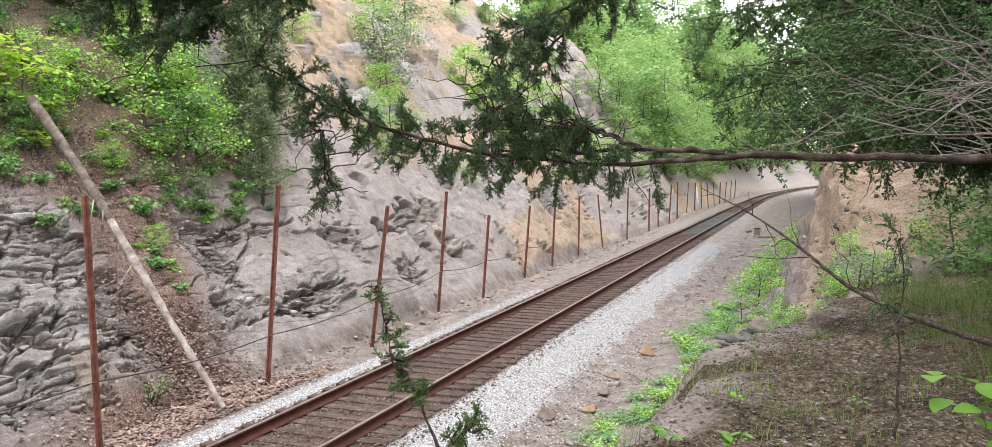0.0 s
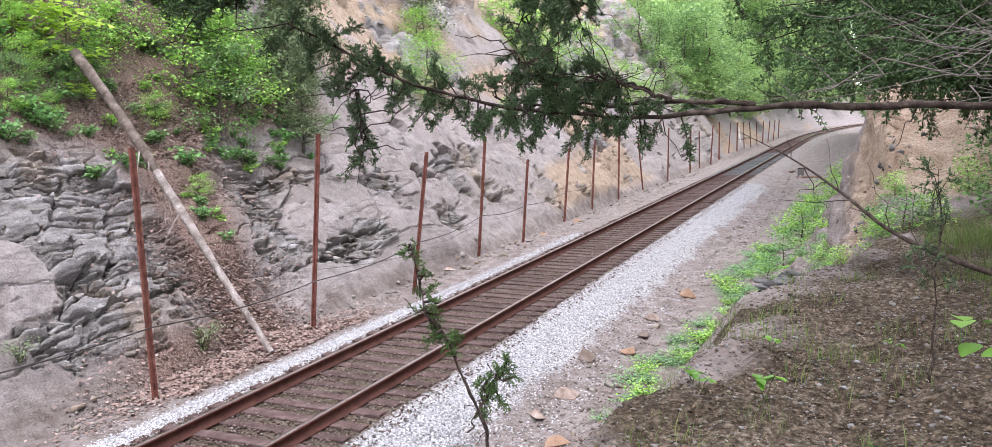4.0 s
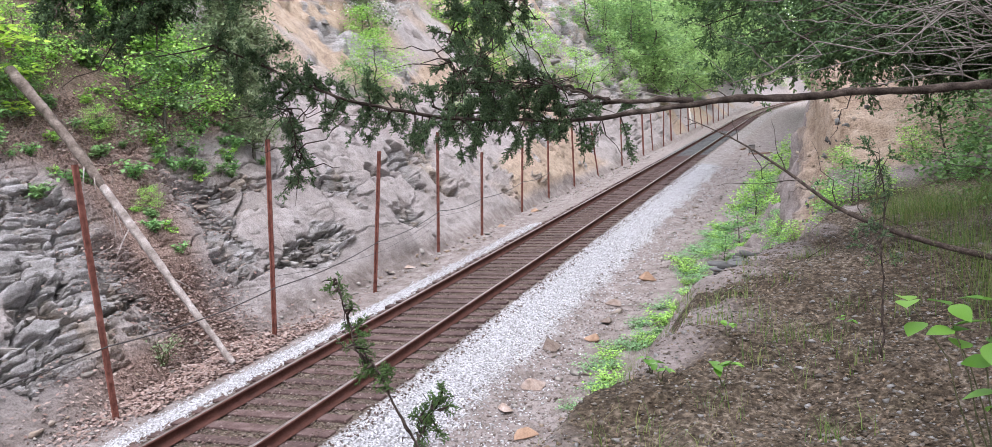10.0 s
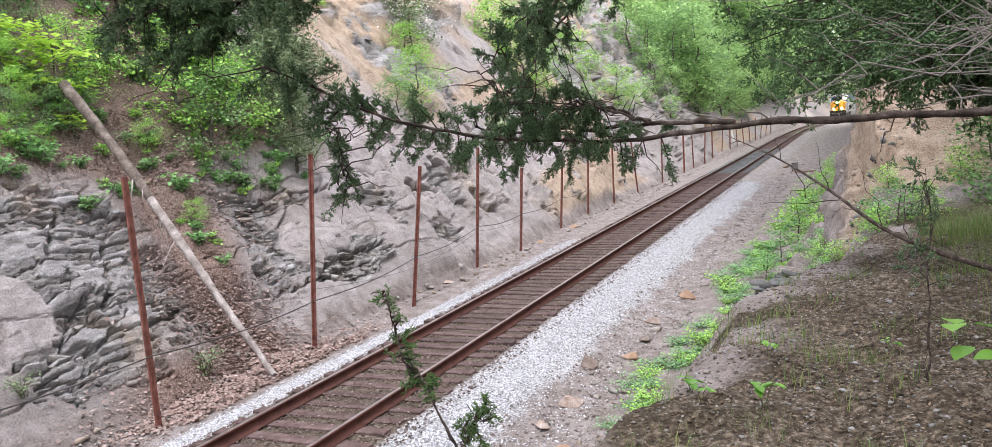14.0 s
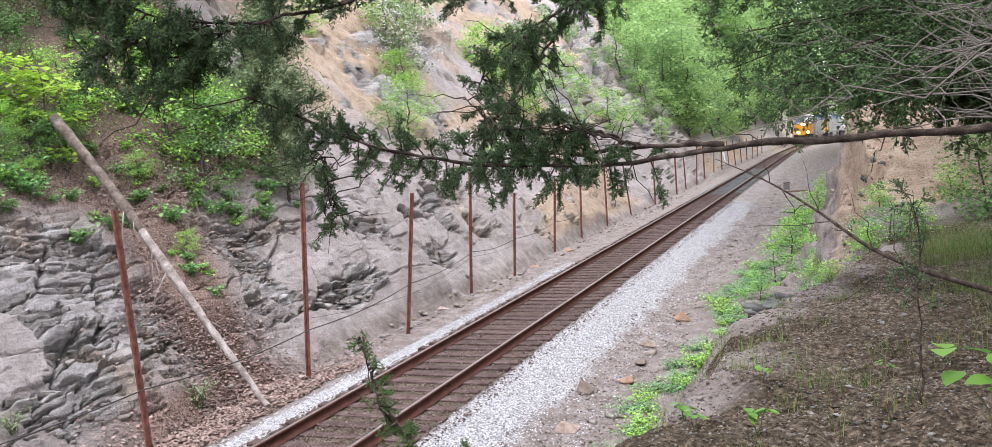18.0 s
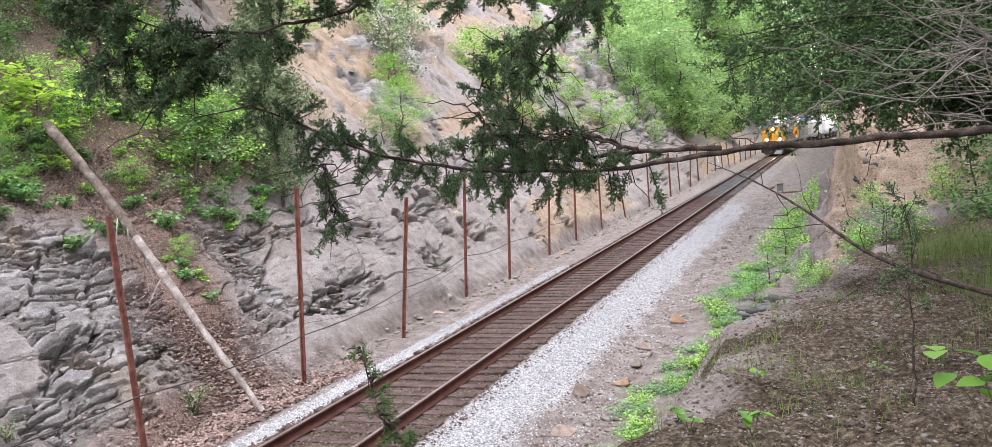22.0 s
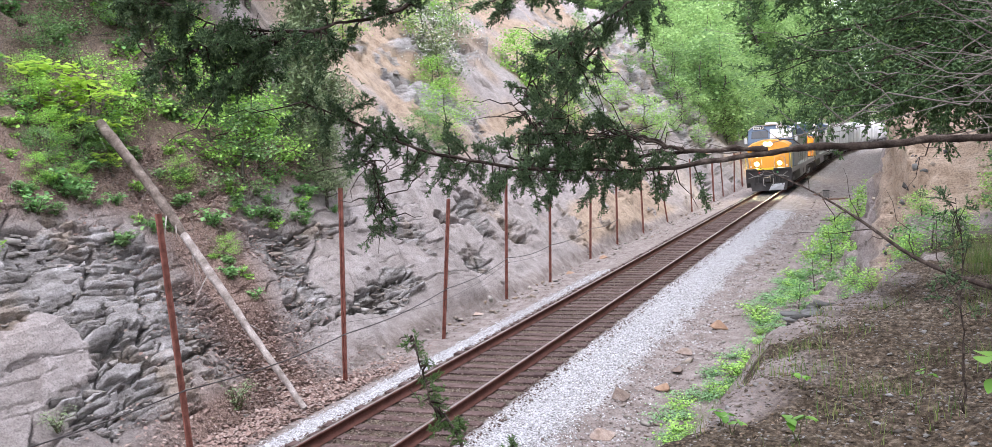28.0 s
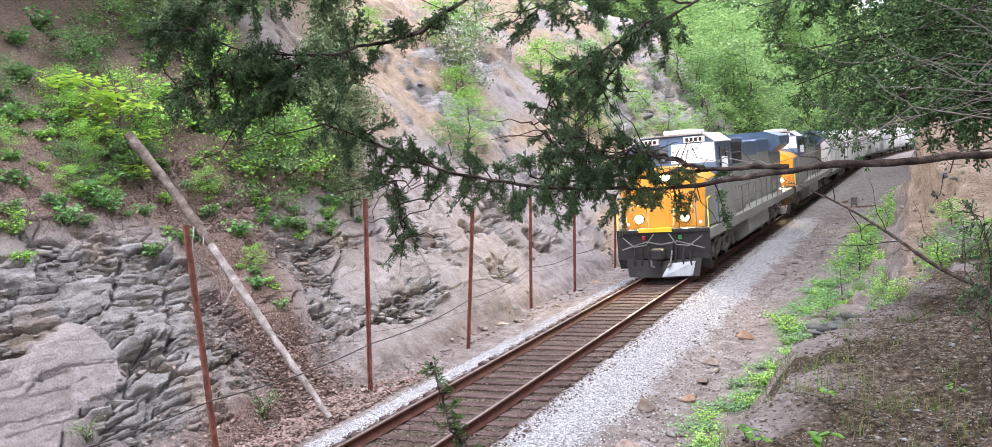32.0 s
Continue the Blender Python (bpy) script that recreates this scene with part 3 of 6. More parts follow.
n = 30000
y = 8 + 44 * rng.random(n) ** 1.7
x = np.where(rng.random(n) < 0.93, rng.triangular(1.3, 1.9, 2.75, n), rng.uniform(2.7, 3.5, n))
strew("ballast", M_BALLAST, "crushed pale grey ballast stones beside the track", x, y, rng.uniform(0.022, 0.048, n), rng, sink=0.1)
n = 9000
y = 8 + 22 * rng.random(n) ** 1.5
x = -rng.triangular(1.3, 1.7, 2.35, n)
strew("ballast", M_BALLAST, "pale ballast stones along the outer ties", x, y, rng.uniform(0.022, 0.046, n), rng, sink=0.1)
n = 17000
y = 7 + 45 * rng.random(n) ** 1.6
x = rng.uniform(-1.45, 1.6, n)
strew("ballast", M_DARKST, "rust-stained stones between the ties", x, y, rng.uniform(0.025, 0.055, n), rng, sink=-0.2)
n = 9000
y = 9 + 45 * rng.random(n) ** 1.6
x = np.where(rng.random(n) < 0.75, rng.uniform(2.3, 4.0, n), -rng.uniform(2.2, 3.6, n))
strew("gravel", M_GRAVEL, "brown and grey gravel on the trackside dirt", x, y, rng.uniform(0.015, 0.05, n) + 0.05 * rng.random(n) ** 9, rng, sink=0.15)
n = 420
y = 9 + 60 * rng.random(n) ** 1.3
x = np.where(rng.random(n) < 0.75, foot_left(y) + rng.uniform(-0.2, 0.9, n), rng.uniform(3.0, 4.0, n)) + track_x(y)
strew("fallen_rocks", M_ROCK, "angular rocks fallen at the foot of the slope", x, y, rng.uniform(0.06, 0.26, n) * rng.uniform(0.5, 1, n), rng, 0.6, 0.5, 0.1)
n = 52000
y = 1.2 + 11 * rng.random(n) ** 1.3
x = brow_right(y) - 0.25 + 2.8 * rng.random(n) ** 0.75
strew("shale_chips", M_SHALE, "shale chips and flakes covering the bank, darkened for its shade", x, y, 0.007 + 0.014 * rng.random(n) + 0.03 * rng.random(n) ** 16, rng, 0.35, 0.6, 0.1)


def slab_bed(name, label, n, y, x, size, rng, material, dip=0.03, out=0.22, thick=(0.05, 0.16), single=0):
    """Broken beds of rock: flat angular slabs lying along the bedding and jutting from the slope."""
    V, F, base = [], [], 0
    z = lie(x, y)
    # snap heights to bedding planes, so that slabs line up in courses
    course = 0.055
    zz = np.round((z - dip * y) / course) * course + dip * y + rng.normal(0, 0.012, n)
    x = x + (z - zz) * 0.75
    for k in range(n):
        which = rng.integers(0, len(PLATES))
        tv, tf = PLATES[which]
        L = size[k]
        sc = np.array([L * rng.uniform(0.5, 0.9) + 0.1, L * rng.uniform(1.1, 2.2), L * rng.uniform(*thick) + 0.012])
        rz, rx, ry = rng.normal(0, 0.4), dip + rng.normal(0, 0.10), rng.normal(0.10, 0.14)
        m = np.array(Euler((rx, ry, rz)).to_matrix())
        at = (x[k] - sc[0] * (0.5 - out), y[k], zz[k])
        if k < single:
            o = new("rock_slab", PLATE_MESH[which])
            o.parent = ground
            o.matrix_basis = Matrix.LocRotScale(at, Euler((rx, ry, rz)), sc)
            continue
        v = (tv * sc) @ m.T + list(at)
        V.append(v)
        F.append(tf + base)
        base += len(v)
    if V:
        tagged(mesh_ob(name, np.concatenate(V), np.concatenate(F), material), label, "rock", kind="stuff")


PLATES = [plate(np.random.default_rng(500 + k)) for k in range(14)]
M_SLAB = islands("grey_shale_slab", [(0.08, 0.072, 0.067), (0.19, 0.172, 0.162), (0.28, 0.262, 0.252), (0.22, 0.182, 0.155), (0.34, 0.322, 0.312), (0.13, 0.116, 0.108)], 0.9, 0.2, fine=9)
M_BLUFF = islands("tan_rock_slab", [(0.16, 0.12, 0.09), (0.3, 0.235, 0.18), (0.37, 0.3, 0.24), (0.24, 0.2, 0.17)], 0.9, 0.2, fine=9)
M_LIP = islands("dark_shale_lip", [(0.03, 0.029, 0.028), (0.09, 0.088, 0.086), (0.2, 0.2, 0.2), (0.05, 0.047, 0.043)], 0.85, 0.25, fine=30)
M_SLAB1 = speckled("grey_shale_block", [(0.12, 0.108, 0.1), (0.21, 0.192, 0.182), (0.3, 0.282, 0.27)], 4, 30, 0.9, 0, 0.2, 0.012, 0.6, 0.35)
PLATE_MESH = []
for tv, tf in PLATES:
    me = bpy.data.meshes.new("rock_slab")
    me.from_pydata([tuple(v) for v in tv], [], [tuple(int(i) for i in f) for f in tf])
    me.materials.append(M_SLAB1)
    PLATE_MESH.append(me)
rs = np.random.default_rng(77)


def zone_spots(n, y0, y1, x0, x1):
    return rs.uniform(y0, y1, n), rs.uniform(x0, x1, n)


def break_spots(n, y0, y1, x0, x1):
    """Spots on the broken patches of the face."""
    y, x = zone_spots(n, y0, y1, x0, x1)
    k = (broken_at(y, height(x, y)) > 0.5) & (fbm(y * 1.3, x * 2.2, 6.0, 2) > -0.35)
    return y[k], x[k]


for n, y0, y1, x0, x1, sz, one_by_one in ((650, 8.6, 14.0, -7.0, -3.9, 0.15, 260), (900, 14.0, 23.5, -6.6, -3.9, 0.16, 0), (400, 22.0, 31.0, -6.6, -4.0, 0.25, 0), (260, 29.0, 44.0, -12.0, -7.0, 0.22, 0), (700, 46, 76, -14, -5, 0.9, 0)):
    y, x = break_spots(n, y0, y1, x0, x1)
    slab_bed("rock_ledges", "broken grey shale ledges on the slope", len(y), y, x, (0.4 + 1.2 * rs.random(len(y)) ** 2.0) * sz, rs, M_SLAB, dip=-0.05, out=0.02, thick=(0.12, 0.35), single=one_by_one)
y, x = zone_spots(34, 6.9, 8.1, 6.75, 7.1)
x = brow_right(y) - 0.12 + 0.2 * rs.random(34)
slab_bed("rock_ledges", "dark shale lip along the edge of the bank", 34, y, x, rs.uniform(0.03, 0.10, 34), rs, M_LIP, 0.05, 0.1, (0.08, 0.25))

n = 260
y = rs.uniform(17.6, 24.0, n)
x = rs.uniform(6.9, 9.6, n)
strew("bluff_rubble", M_BLUFF, "tan rock pieces bedded in the face of the bluff", x, y, 0.04 + 0.11 * rs.random(n) ** 2.5, rs, 0.8, 3.1, 0.5)
n = 90
y = rs.normal(18.45, 0.3, n)
x = rs.normal(7.7, 0.38, n)
strew("bluff_rubble", M_LIP, "dark clods round the washed-out hollow of the bluff", x, y, 0.05 + 0.12 * rs.random(n) ** 2, rs, 0.8, 3.1, 0.45)


def leaf_quads(rng, at, size, tilt=0.9, fold=0.10, wide=0.36):
    tv = np.array([[0, 0, 0], [-wide, 0.5, fold], [0, 1, -0.05], [wide, 0.5, fold]], float)
    return scatter(tv, np.array([[0, 1, 2, 3]]), turns(rng, len(at), size, (1, 1, 1), tilt), at)


M_LITTER2 = islands("dry_bank_leaf", [(0.08, 0.055, 0.036), (0.15, 0.105, 0.07), (0.22, 0.165, 0.115), (0.11, 0.075, 0.048), (0.3, 0.25, 0.2)], 0.8, 0.3)
M_LITTER = islands("dry_leaf", [(0.12, 0.075, 0.065), (0.22, 0.145, 0.125), (0.31, 0.23, 0.205), (0.17, 0.11, 0.094), (0.38, 0.305, 0.28), (0.26, 0.175, 0.152)], 0.8, 0.3)
n = 20000
y = rng.normal(13.4, 1.7, n)
x = -2.45 - np.abs(rng.normal(0, 0.85, n))
up = rng.random(n) < 0.45
h = rng.uniform(0, 4.8, n)
x[up] = -3.6 - h[up]
y[up] = 14.3 + 0.30 * h[up] + rng.normal(0, 1, up.sum()) * (0.45 + 0.34 * h[up])
v, f = leaf_quads(rng, np.stack([x, y, lie(x, y) + rng.uniform(0.005, 0.05, n)], -1), rng.uniform(0.045, 0.10, n), 0.7)
tagged(mesh_ob("leaf_litter", v, f, M_LITTER), "brown dead leaves drifted below the gully", "leaf litter", kind="stuff")
n = 12000
y = 1.0 + 10 * rng.random(n) ** 1.2
x = brow_right(y) - 0.3 + 3.2 * rng.random(n) ** 0.75
v, f = leaf_quads(rng, np.stack([x, y, lie(x, y) + rng.uniform(0.004, 0.03, n)], -1), rng.uniform(0.009, 0.028, n), 0.8, 0.1, 0.25)
tagged(mesh_ob("leaf_litter", v, f, M_LITTER2), "scattered dry leaves and needles on the shale bank", "leaf litter", kind="stuff")

# larger stones lying singly
M_STONE1 = speckled("brown_stone", [(0.16, 0.115, 0.095), (0.27, 0.21, 0.18), (0.34, 0.29, 0.27)], 5, 40, 0.9, 0, 0.2, 0.01, 0.6, 0.4)
M_STONE2 = speckled("orange_stone", [(0.26, 0.165, 0.115), (0.38, 0.255, 0.18)], 5, 40, 0.9, 0, 0.2, 0.01)
rq = np.random.default_rng(88)


def lone_stone(x, y, size, material, label):
    tv, tf = stone(rq, 0.6)
    mid = [(tv[a] + tv[b]) / 2 * 1.12 for a, b in ((0, 1), (1, 2), (2, 3), (3, 0))]
    bm = bmesh.new()
    for p in (*tv, *mid):
        bm.verts.new(Vector(p) * size)
    bmesh.ops.convex_hull(bm, input=bm.verts)
    bmesh.ops.bevel(bm, geom=list(bm.edges), offset=0.04 * size, segments=1, affect="EDGES")
    o = part("stone", bm, material)
    tagged(o, label, "stone", "single stones by the track")
    o.matrix_basis = pose(x, y, float(lie(x, y)) + 0.16 * size, rq.normal(0, 8), rq.normal(0, 8), rq.uniform(0, 360))


for x, y, sz, m, lb in ((2.8, 15.4, 0.42, M_STONE1, "flat brown stone beside the ballast"), (3.48, 16.14, 0.34, M_STONE2, "orange stone in the ditch"), (3.1, 13.4, 0.4, M_STONE1, "brown stone in the ditch"), (3.3, 19.0, 0.4, M_STONE1, "brown stone in the ditch"),
                        (3.6, 21.5, 0.45, M_STONE2, "orange stone in the ditch"), (3.0, 12.2, 0.3, M_STONE1, "brown stone in the ditch"), (3.4, 17.6, 0.3, M_STONE1, "brown stone in the ditch"), (-3.3, 30.5, 0.4, M_STONE2, "orange stone below the slope"), (-3.1, 34.0, 0.45, M_STONE2, "orange stone below the slope"), (-3.4, 22.5, 0.35, M_STONE1, "brown stone below the slope"), (3.6, 11.4, 0.36, M_STONE2, "orange stone in the ditch")):
    lone_stone(x, y, sz, m, lb)
me = bpy.data.meshes.new("ballast_stone")
tv, tf = stone(rq, 0.7)
me.from_pydata([tuple(v) for v in tv], [], [tuple(int(i) for i in f) for f in tf])
me.materials.append(speckled("single_ballast_stone", [(0.4, 0.4, 0.42), (0.6, 0.6, 0.63)], 9, 60, 0.85, 0, 0.3, 0.004, 0.5, 0.45))
for k in range(280):
    s_ = rq.uniform(0.03, 0.055)
    x, y = rq.triangular(1.35, 2.1, 3.0), rq.uniform(9.5, 11.6)
    o = new("ballast_stone", me)
    o.parent = ground
    o.matrix_basis = Matrix.LocRotScale((x, y, float(lie(x, y)) + 0.02 + 0.3 * s_), Euler(tuple(rq.uniform(0, 6.28, 3))), (s_, s_, s_))


# ---- plants ----
def greens(name, cols, trans=0.35):
    return islands(name, cols, 0.55, 0.35, trans)


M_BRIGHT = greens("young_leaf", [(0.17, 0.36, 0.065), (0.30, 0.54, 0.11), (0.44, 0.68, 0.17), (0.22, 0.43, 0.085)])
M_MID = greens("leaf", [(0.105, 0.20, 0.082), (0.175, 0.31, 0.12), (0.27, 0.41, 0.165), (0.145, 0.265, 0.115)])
# darker copy of the leaf greens, with shade put into the colour
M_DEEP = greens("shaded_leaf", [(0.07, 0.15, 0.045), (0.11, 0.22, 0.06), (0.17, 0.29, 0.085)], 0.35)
M_BLUEGREEN = greens("creeper_leaf", [(0.10, 0.25, 0.09), (0.17, 0.36, 0.125), (0.27, 0.48, 0.175), (0.2, 0.40, 0.12)])
M_CREEPER = greens("bluish_creeper_leaf", [(0.12, 0.25, 0.11), (0.19, 0.36, 0.17), (0.28, 0.46, 0.23), (0.2, 0.38, 0.13)])
M_GREYCEDAR = greens("grey_cedar_spray", [(0.12, 0.17, 0.09), (0.19, 0.25, 0.13), (0.27, 0.33, 0.18)], 0.15)
M_CEDAR = greens("cedar_spray", [(0.03, 0.065, 0.03), (0.065, 0.125, 0.052), (0.15, 0.235, 0.10), (0.05, 0.10, 0.043)], 0.2)
# grass greens lowered to hold the shade of the bank
M_GRASS = greens("grass_blade", [(0.05, 0.10, 0.02), (0.095, 0.165, 0.035), (0.16, 0.235, 0.055), (0.22, 0.2, 0.09)], 0.3)
# yellow-green young leaf, brightened in colour as if sunlit
M_SUNLIT = greens("sunlit_young_leaf", [(0.38, 0.58, 0.08), (0.5, 0.68, 0.12), (0.43, 0.62, 0.10)], 0.45)
# far greens are paled: distance haze is put into the leaf colour
M_FAR = greens("far_hazed_leaf", [(0.20, 0.34, 0.12), (0.30, 0.47, 0.17), (0.42, 0.60, 0.23), (0.25, 0.40, 0.14)], 0.5)
M_FAR2 = greens("far_leaf", [(0.13, 0.24, 0.10), (0.20, 0.34, 0.13), (0.29, 0.44, 0.17)], 0.45)
M_FLOWER = islands("white_blossom", [(0.65, 0.66, 0.62), (0.8, 0.8, 0.78)], 0.7, 0.3, 0.3)
M_STEM = speckled("green_stem", [(0.06, 0.07, 0.03), (0.12, 0.11, 0.06)], 20, 120)
M_TRUNK = speckled("grey_trunk_bark", [(0.06, 0.052, 0.045), (0.12, 0.105, 0.09), (0.18, 0.16, 0.14)], 6, 50, 0.95, 0, 0.2, 0.02)


def limb_path(rng, a, b, r0, r1, n=6, sag=0.0, wob=0.05):
    a, b = np.asarray(a, float), np.asarray(b, float)
    s = np.linspace(0, 1, n)[:, None]
    L = np.linalg.norm(b - a)
    c = a + (b - a) * s + rng.normal(0, wob * L, (n, 3)) * np.sin(np.pi * s) * 0.7
    c[:, 2] += sag * L * np.sin(np.pi * s[:, 0])
    return np.c_[c, r0 + (r1 - r0) * s[:, 0]]


def broadleaf(seed, height, spread, leaves, leaf, material, lean=(0, 0), bare=0.3, clumps=34, bark=None):
    """A broad-leaved tree or shrub at the origin: tapered trunk, limbs, and a crown of leaf clumps with gaps."""
    rng = np.random.default_rng(seed)
    top = np.array([lean[0], lean[1], height * 0.93])
    tr = limb_path(rng, (0, 0, -0.4), top, 0.018 * height + 0.01, 0.006, 9, 0, 0.03)
    paths, tips = [tr], []
    for k in range(clumps):
        s = bare + (1 - bare) * (k + 0.5) / clumps
        q = tr[min(8, int(s * 8))][:3] * (1 - (s * 8) % 1) + tr[min(8, int(s * 8) + 1)][:3] * ((s * 8) % 1)
        an = k * 2.4 + rng.uniform(-0.5, 0.5)
        w = spread * (0.35 + 0.75 * math.sin(math.pi * min(1, 0.18 + 0.80 * (s - bare) / (1 - bare)))) * rng.uniform(0.5, 1.1)
        e = q + np.array([math.cos(an) * w, math.sin(an) * w, rng.uniform(0.0, 0.35) * w])
        paths.append(limb_path(rng, q, e, 0.006 * height * (1.1 - s) + 0.004, 0.003, 5, 0.08, 0.06))
        tips += [(e, 0.34), (q + (e - q) * 0.66, 0.26)]
    c = np.array([t[0] for t in tips])
    rad = np.array([t[1] for t in tips]) * spread
    w = rng.integers(0, len(c), leaves)
    d = rng.normal(0, 1, (leaves, 3)) * [0.62, 0.62, 0.34]
    at = c[w] + d * rad[w][:, None]
    v, f = leaf_quads(rng, at, rng.uniform(0.6, 1.25, leaves) * leaf, 1.0, 0.12, 0.4)
    ob = new("tree")
    tv, tf = tubes(paths, 6)
    mesh_ob("trunk", tv, tf, bark or M_TRUNK, ob, smooth=True)
    mesh_ob("crown", v, f, material, ob)
    return ob


def conifer(seed, height, spread, pieces, size, material, bare=0.08, layers=30):
    """A cedar: upright stem, many ascending limbs with fine drooping sprays."""
    rng = np.random.default_rng(seed)
    tr = limb_path(rng, (0, 0, -0.3), (rng.normal(0, 0.1), rng.normal(0, 0.1), height), 0.02 * height, 0.008, 9, 0, 0.012)
    paths, A, B = [tr], [], []
    for k in range(layers * 3):
        s = bare + (1 - bare) * rng.random() ** 0.9
        q = np.array([np.interp(s, np.linspace(0, 1, 9), tr[:, i]) for i in range(3)])
        an = rng.uniform(0, 2 * math.pi)
        w = spread * (1.05 - s) ** 0.75 * rng.uniform(0.55, 1.1)
        e = q + np.array([math.cos(an) * w, math.sin(an) * w, 0.30 * w])
        paths.append(limb_path(rng, q, e, 0.008 * height * (1.15 - s), 0.003, 4, -0.05, 0.04))
        A.append(q)
        B.append(e)
    A, B = np.array(A), np.array(B)
    w = rng.integers(0, len(A), pieces)
    s = rng.random(pieces) ** 0.6
    at = A[w] + (B[w] - A[w]) * s[:, None] + rng.normal(0, 1, (pieces, 3)) * (0.06 * spread + 0.05) * [1, 1, 1.2]
    tv = np.array([[0, 0, 0], [-0.13, 0.45, 0.06], [0, 1, 0], [0.13, 0.45, 0.06]])
    v, f = scatter(tv, np.array([[0, 1, 2, 3]]), turns(rng, pieces, rng.uniform(0.6, 1.3, pieces) * size, (1, 1, 1), math.pi), at)
    ob = new("cedar")
    tv, tf = tubes(paths, 5)
    mesh_ob("trunk", tv, tf, M_TRUNK, ob, smooth=True)
    mesh_ob("crown", v, f, material, ob)
    return ob


def plant(seed, r, h, leaves, leaf, material, stems=9):
    """A low leafy plant: arching stems with leaves along them."""
    rng = np.random.default_rng(seed)
    paths, P = [], []
    for k in range(stems):
        an, w = rng.uniform(0, 6.28), r * rng.uniform(0.3, 1)
        p = limb_path(rng, (rng.normal(0, 0.1 * r), rng.normal(0, 0.1 * r), -0.05), (math.cos(an) * w, math.sin(an) * w, h * rng.uniform(0.5, 1)), 0.006, 0.002, 5, 0.15, 0.05)
        paths.append(p)
        P.append(p)
    w = rng.integers(0, stems, leaves)
    s = rng.random(leaves) ** 0.7
    P = np.array(P)[:, :, :3]
    at = np.array([[np.interp(t, np.linspace(0, 1, 5), P[i][:, k]) for k in range(3)] for i, t in zip(w, s)]) + rng.normal(0, 0.14, (leaves, 3)) * [r, r, h * 0.8]
    at[:, 2] = np.maximum(at[:, 2], 0.01)
    v, f = leaf_quads(rng, at, rng.uniform(0.6, 1.3, leaves) * leaf, 0.9, 0.12, 0.42)
    ob = new("plant")
    tv, tf = tubes(paths, 5)
    mesh_ob("stem", tv, tf, M_STEM, ob, smooth=True)
    mesh_ob("leaves", v, f, material, ob)
    return ob


def retire(ob):
    for o in (*ob.children_recursive, ob):
        bpy.data.objects.remove(o)


def plant_out(make, name, label, category, group, spots, rng, size=(0.85, 1.15), z=None):
    """One kind of plant at many spots (x, y, scale); the first pattern of each kind moves to the first spot."""
    for k, (x, y, s) in enumerate(spots):
        src = make[k % len(make)]
        zz = float(lie(x, y))
        m = pose(x, y, zz, rng.normal(0, 3), rng.normal(0, 3), rng.uniform(0, 360))
        o = src if k < len(make) else copy_thing(src, m)
        o.name = name
        sc = s * rng.uniform(*size)
        o.matrix_basis = m @ Matrix.Diagonal((sc, sc, sc, 1))
        tagged(o, label, category, group)
    for src in make[len(spots):]:
        retire(src)


def arrays(ob):
    me = ob.data
    v = np.empty(len(me.vertices) * 3, np.float32)
    me.vertices.foreach_get("co", v)
    f = np.empty(len(me.loops), np.int32)
    me.loops.foreach_get("vertex_index", f)
    return v.reshape(-1, 3), f.reshape(-1, 4)


def far_woods(T, label, spots, rng):
    """Trees too far off to be told apart, joined into one stand."""
    V, F, M, base, mats = [], [], [], 0, []
    kinds = []
    for src in T:
        for o in src.children:
            if o.data.materials[0] not in mats:
                mats.append(o.data.materials[0])
        kinds.append([(*arrays(o), mats.index(o.data.materials[0])) for o in src.children])
    for k, (x, y, s) in enumerate(spots):
        m = np.array(pose(x, y, float(lie(x, y)), rng.normal(0, 3), rng.normal(0, 3), rng.uniform(0, 360)))
        sc = s * rng.uniform(0.85, 1.15)
        for v, f, i in kinds[k % len(kinds)]:
            V.append(v * sc @ m[:3, :3].T + m[:3, 3])
            F.append(f + base)
            M.append(np.full(len(f), i, np.int32))
            base += len(v)
    ob = mesh_ob("far_woods", np.concatenate(V), np.concatenate(F))
    for m in mats:
        ob.data.materials.append(m)
    ob.data.polygons.foreach_set("material_index", np.concatenate(M))
    tagged(ob, label, "woods", kind="stuff")


rng = np.random.default_rng(21)
# far woods along the slope beyond the bare rock, and round the bend
far = []
for k in range(190):
    d = 2.8 + 22 * rng.random() ** 1.25
    y = 84 + 0.9 * d + 130 * rng.random() ** 1.5
    far.append((float(track_x(y)) - 3.6 - d, y, rng.uniform(0.8, 1.35)))
far += [(-8.6, 77, 0.55), (-7.6, 80, 0.6), (-9.4, 79, 0.7), (-7.0, 85, 0.7), (-8.4, 84, 0.8), (-10.2, 82, 0.8), (-6.8, 91, 0.75), (-11.2, 80, 0.7)]
for k in range(30):
    y = rng.uniform(235, 300)
    far.append((float(track_x(min(y, 260))) + rng.uniform(-8, 12), y, rng.uniform(1.0, 1.5)))
for k in range(40):
    y = rng.uniform(120, 210)
    far.append((float(track_x(y)) - 9 - rng.uniform(0, 14), y, rng.uniform(1.5, 2.3)))
T = [broadleaf(100, 6.5, 2.4, 1500, 0.29, M_FAR, bare=0.04, clumps=24), broadleaf(101, 8, 2.6, 1500, 0.31, M_FAR2, bare=0.05, clumps=24), broadleaf(102, 5.0, 2.2, 1400, 0.27, M_FAR, bare=0.03, clumps=24), broadleaf(103, 9, 2.6, 1500, 0.31, M_FAR, bare=0.05, clumps=24)]
far.sort(key=lambda p: p[1])
far_woods(T, "hazy green woods along the slope and round the bend", far[60:], rng)
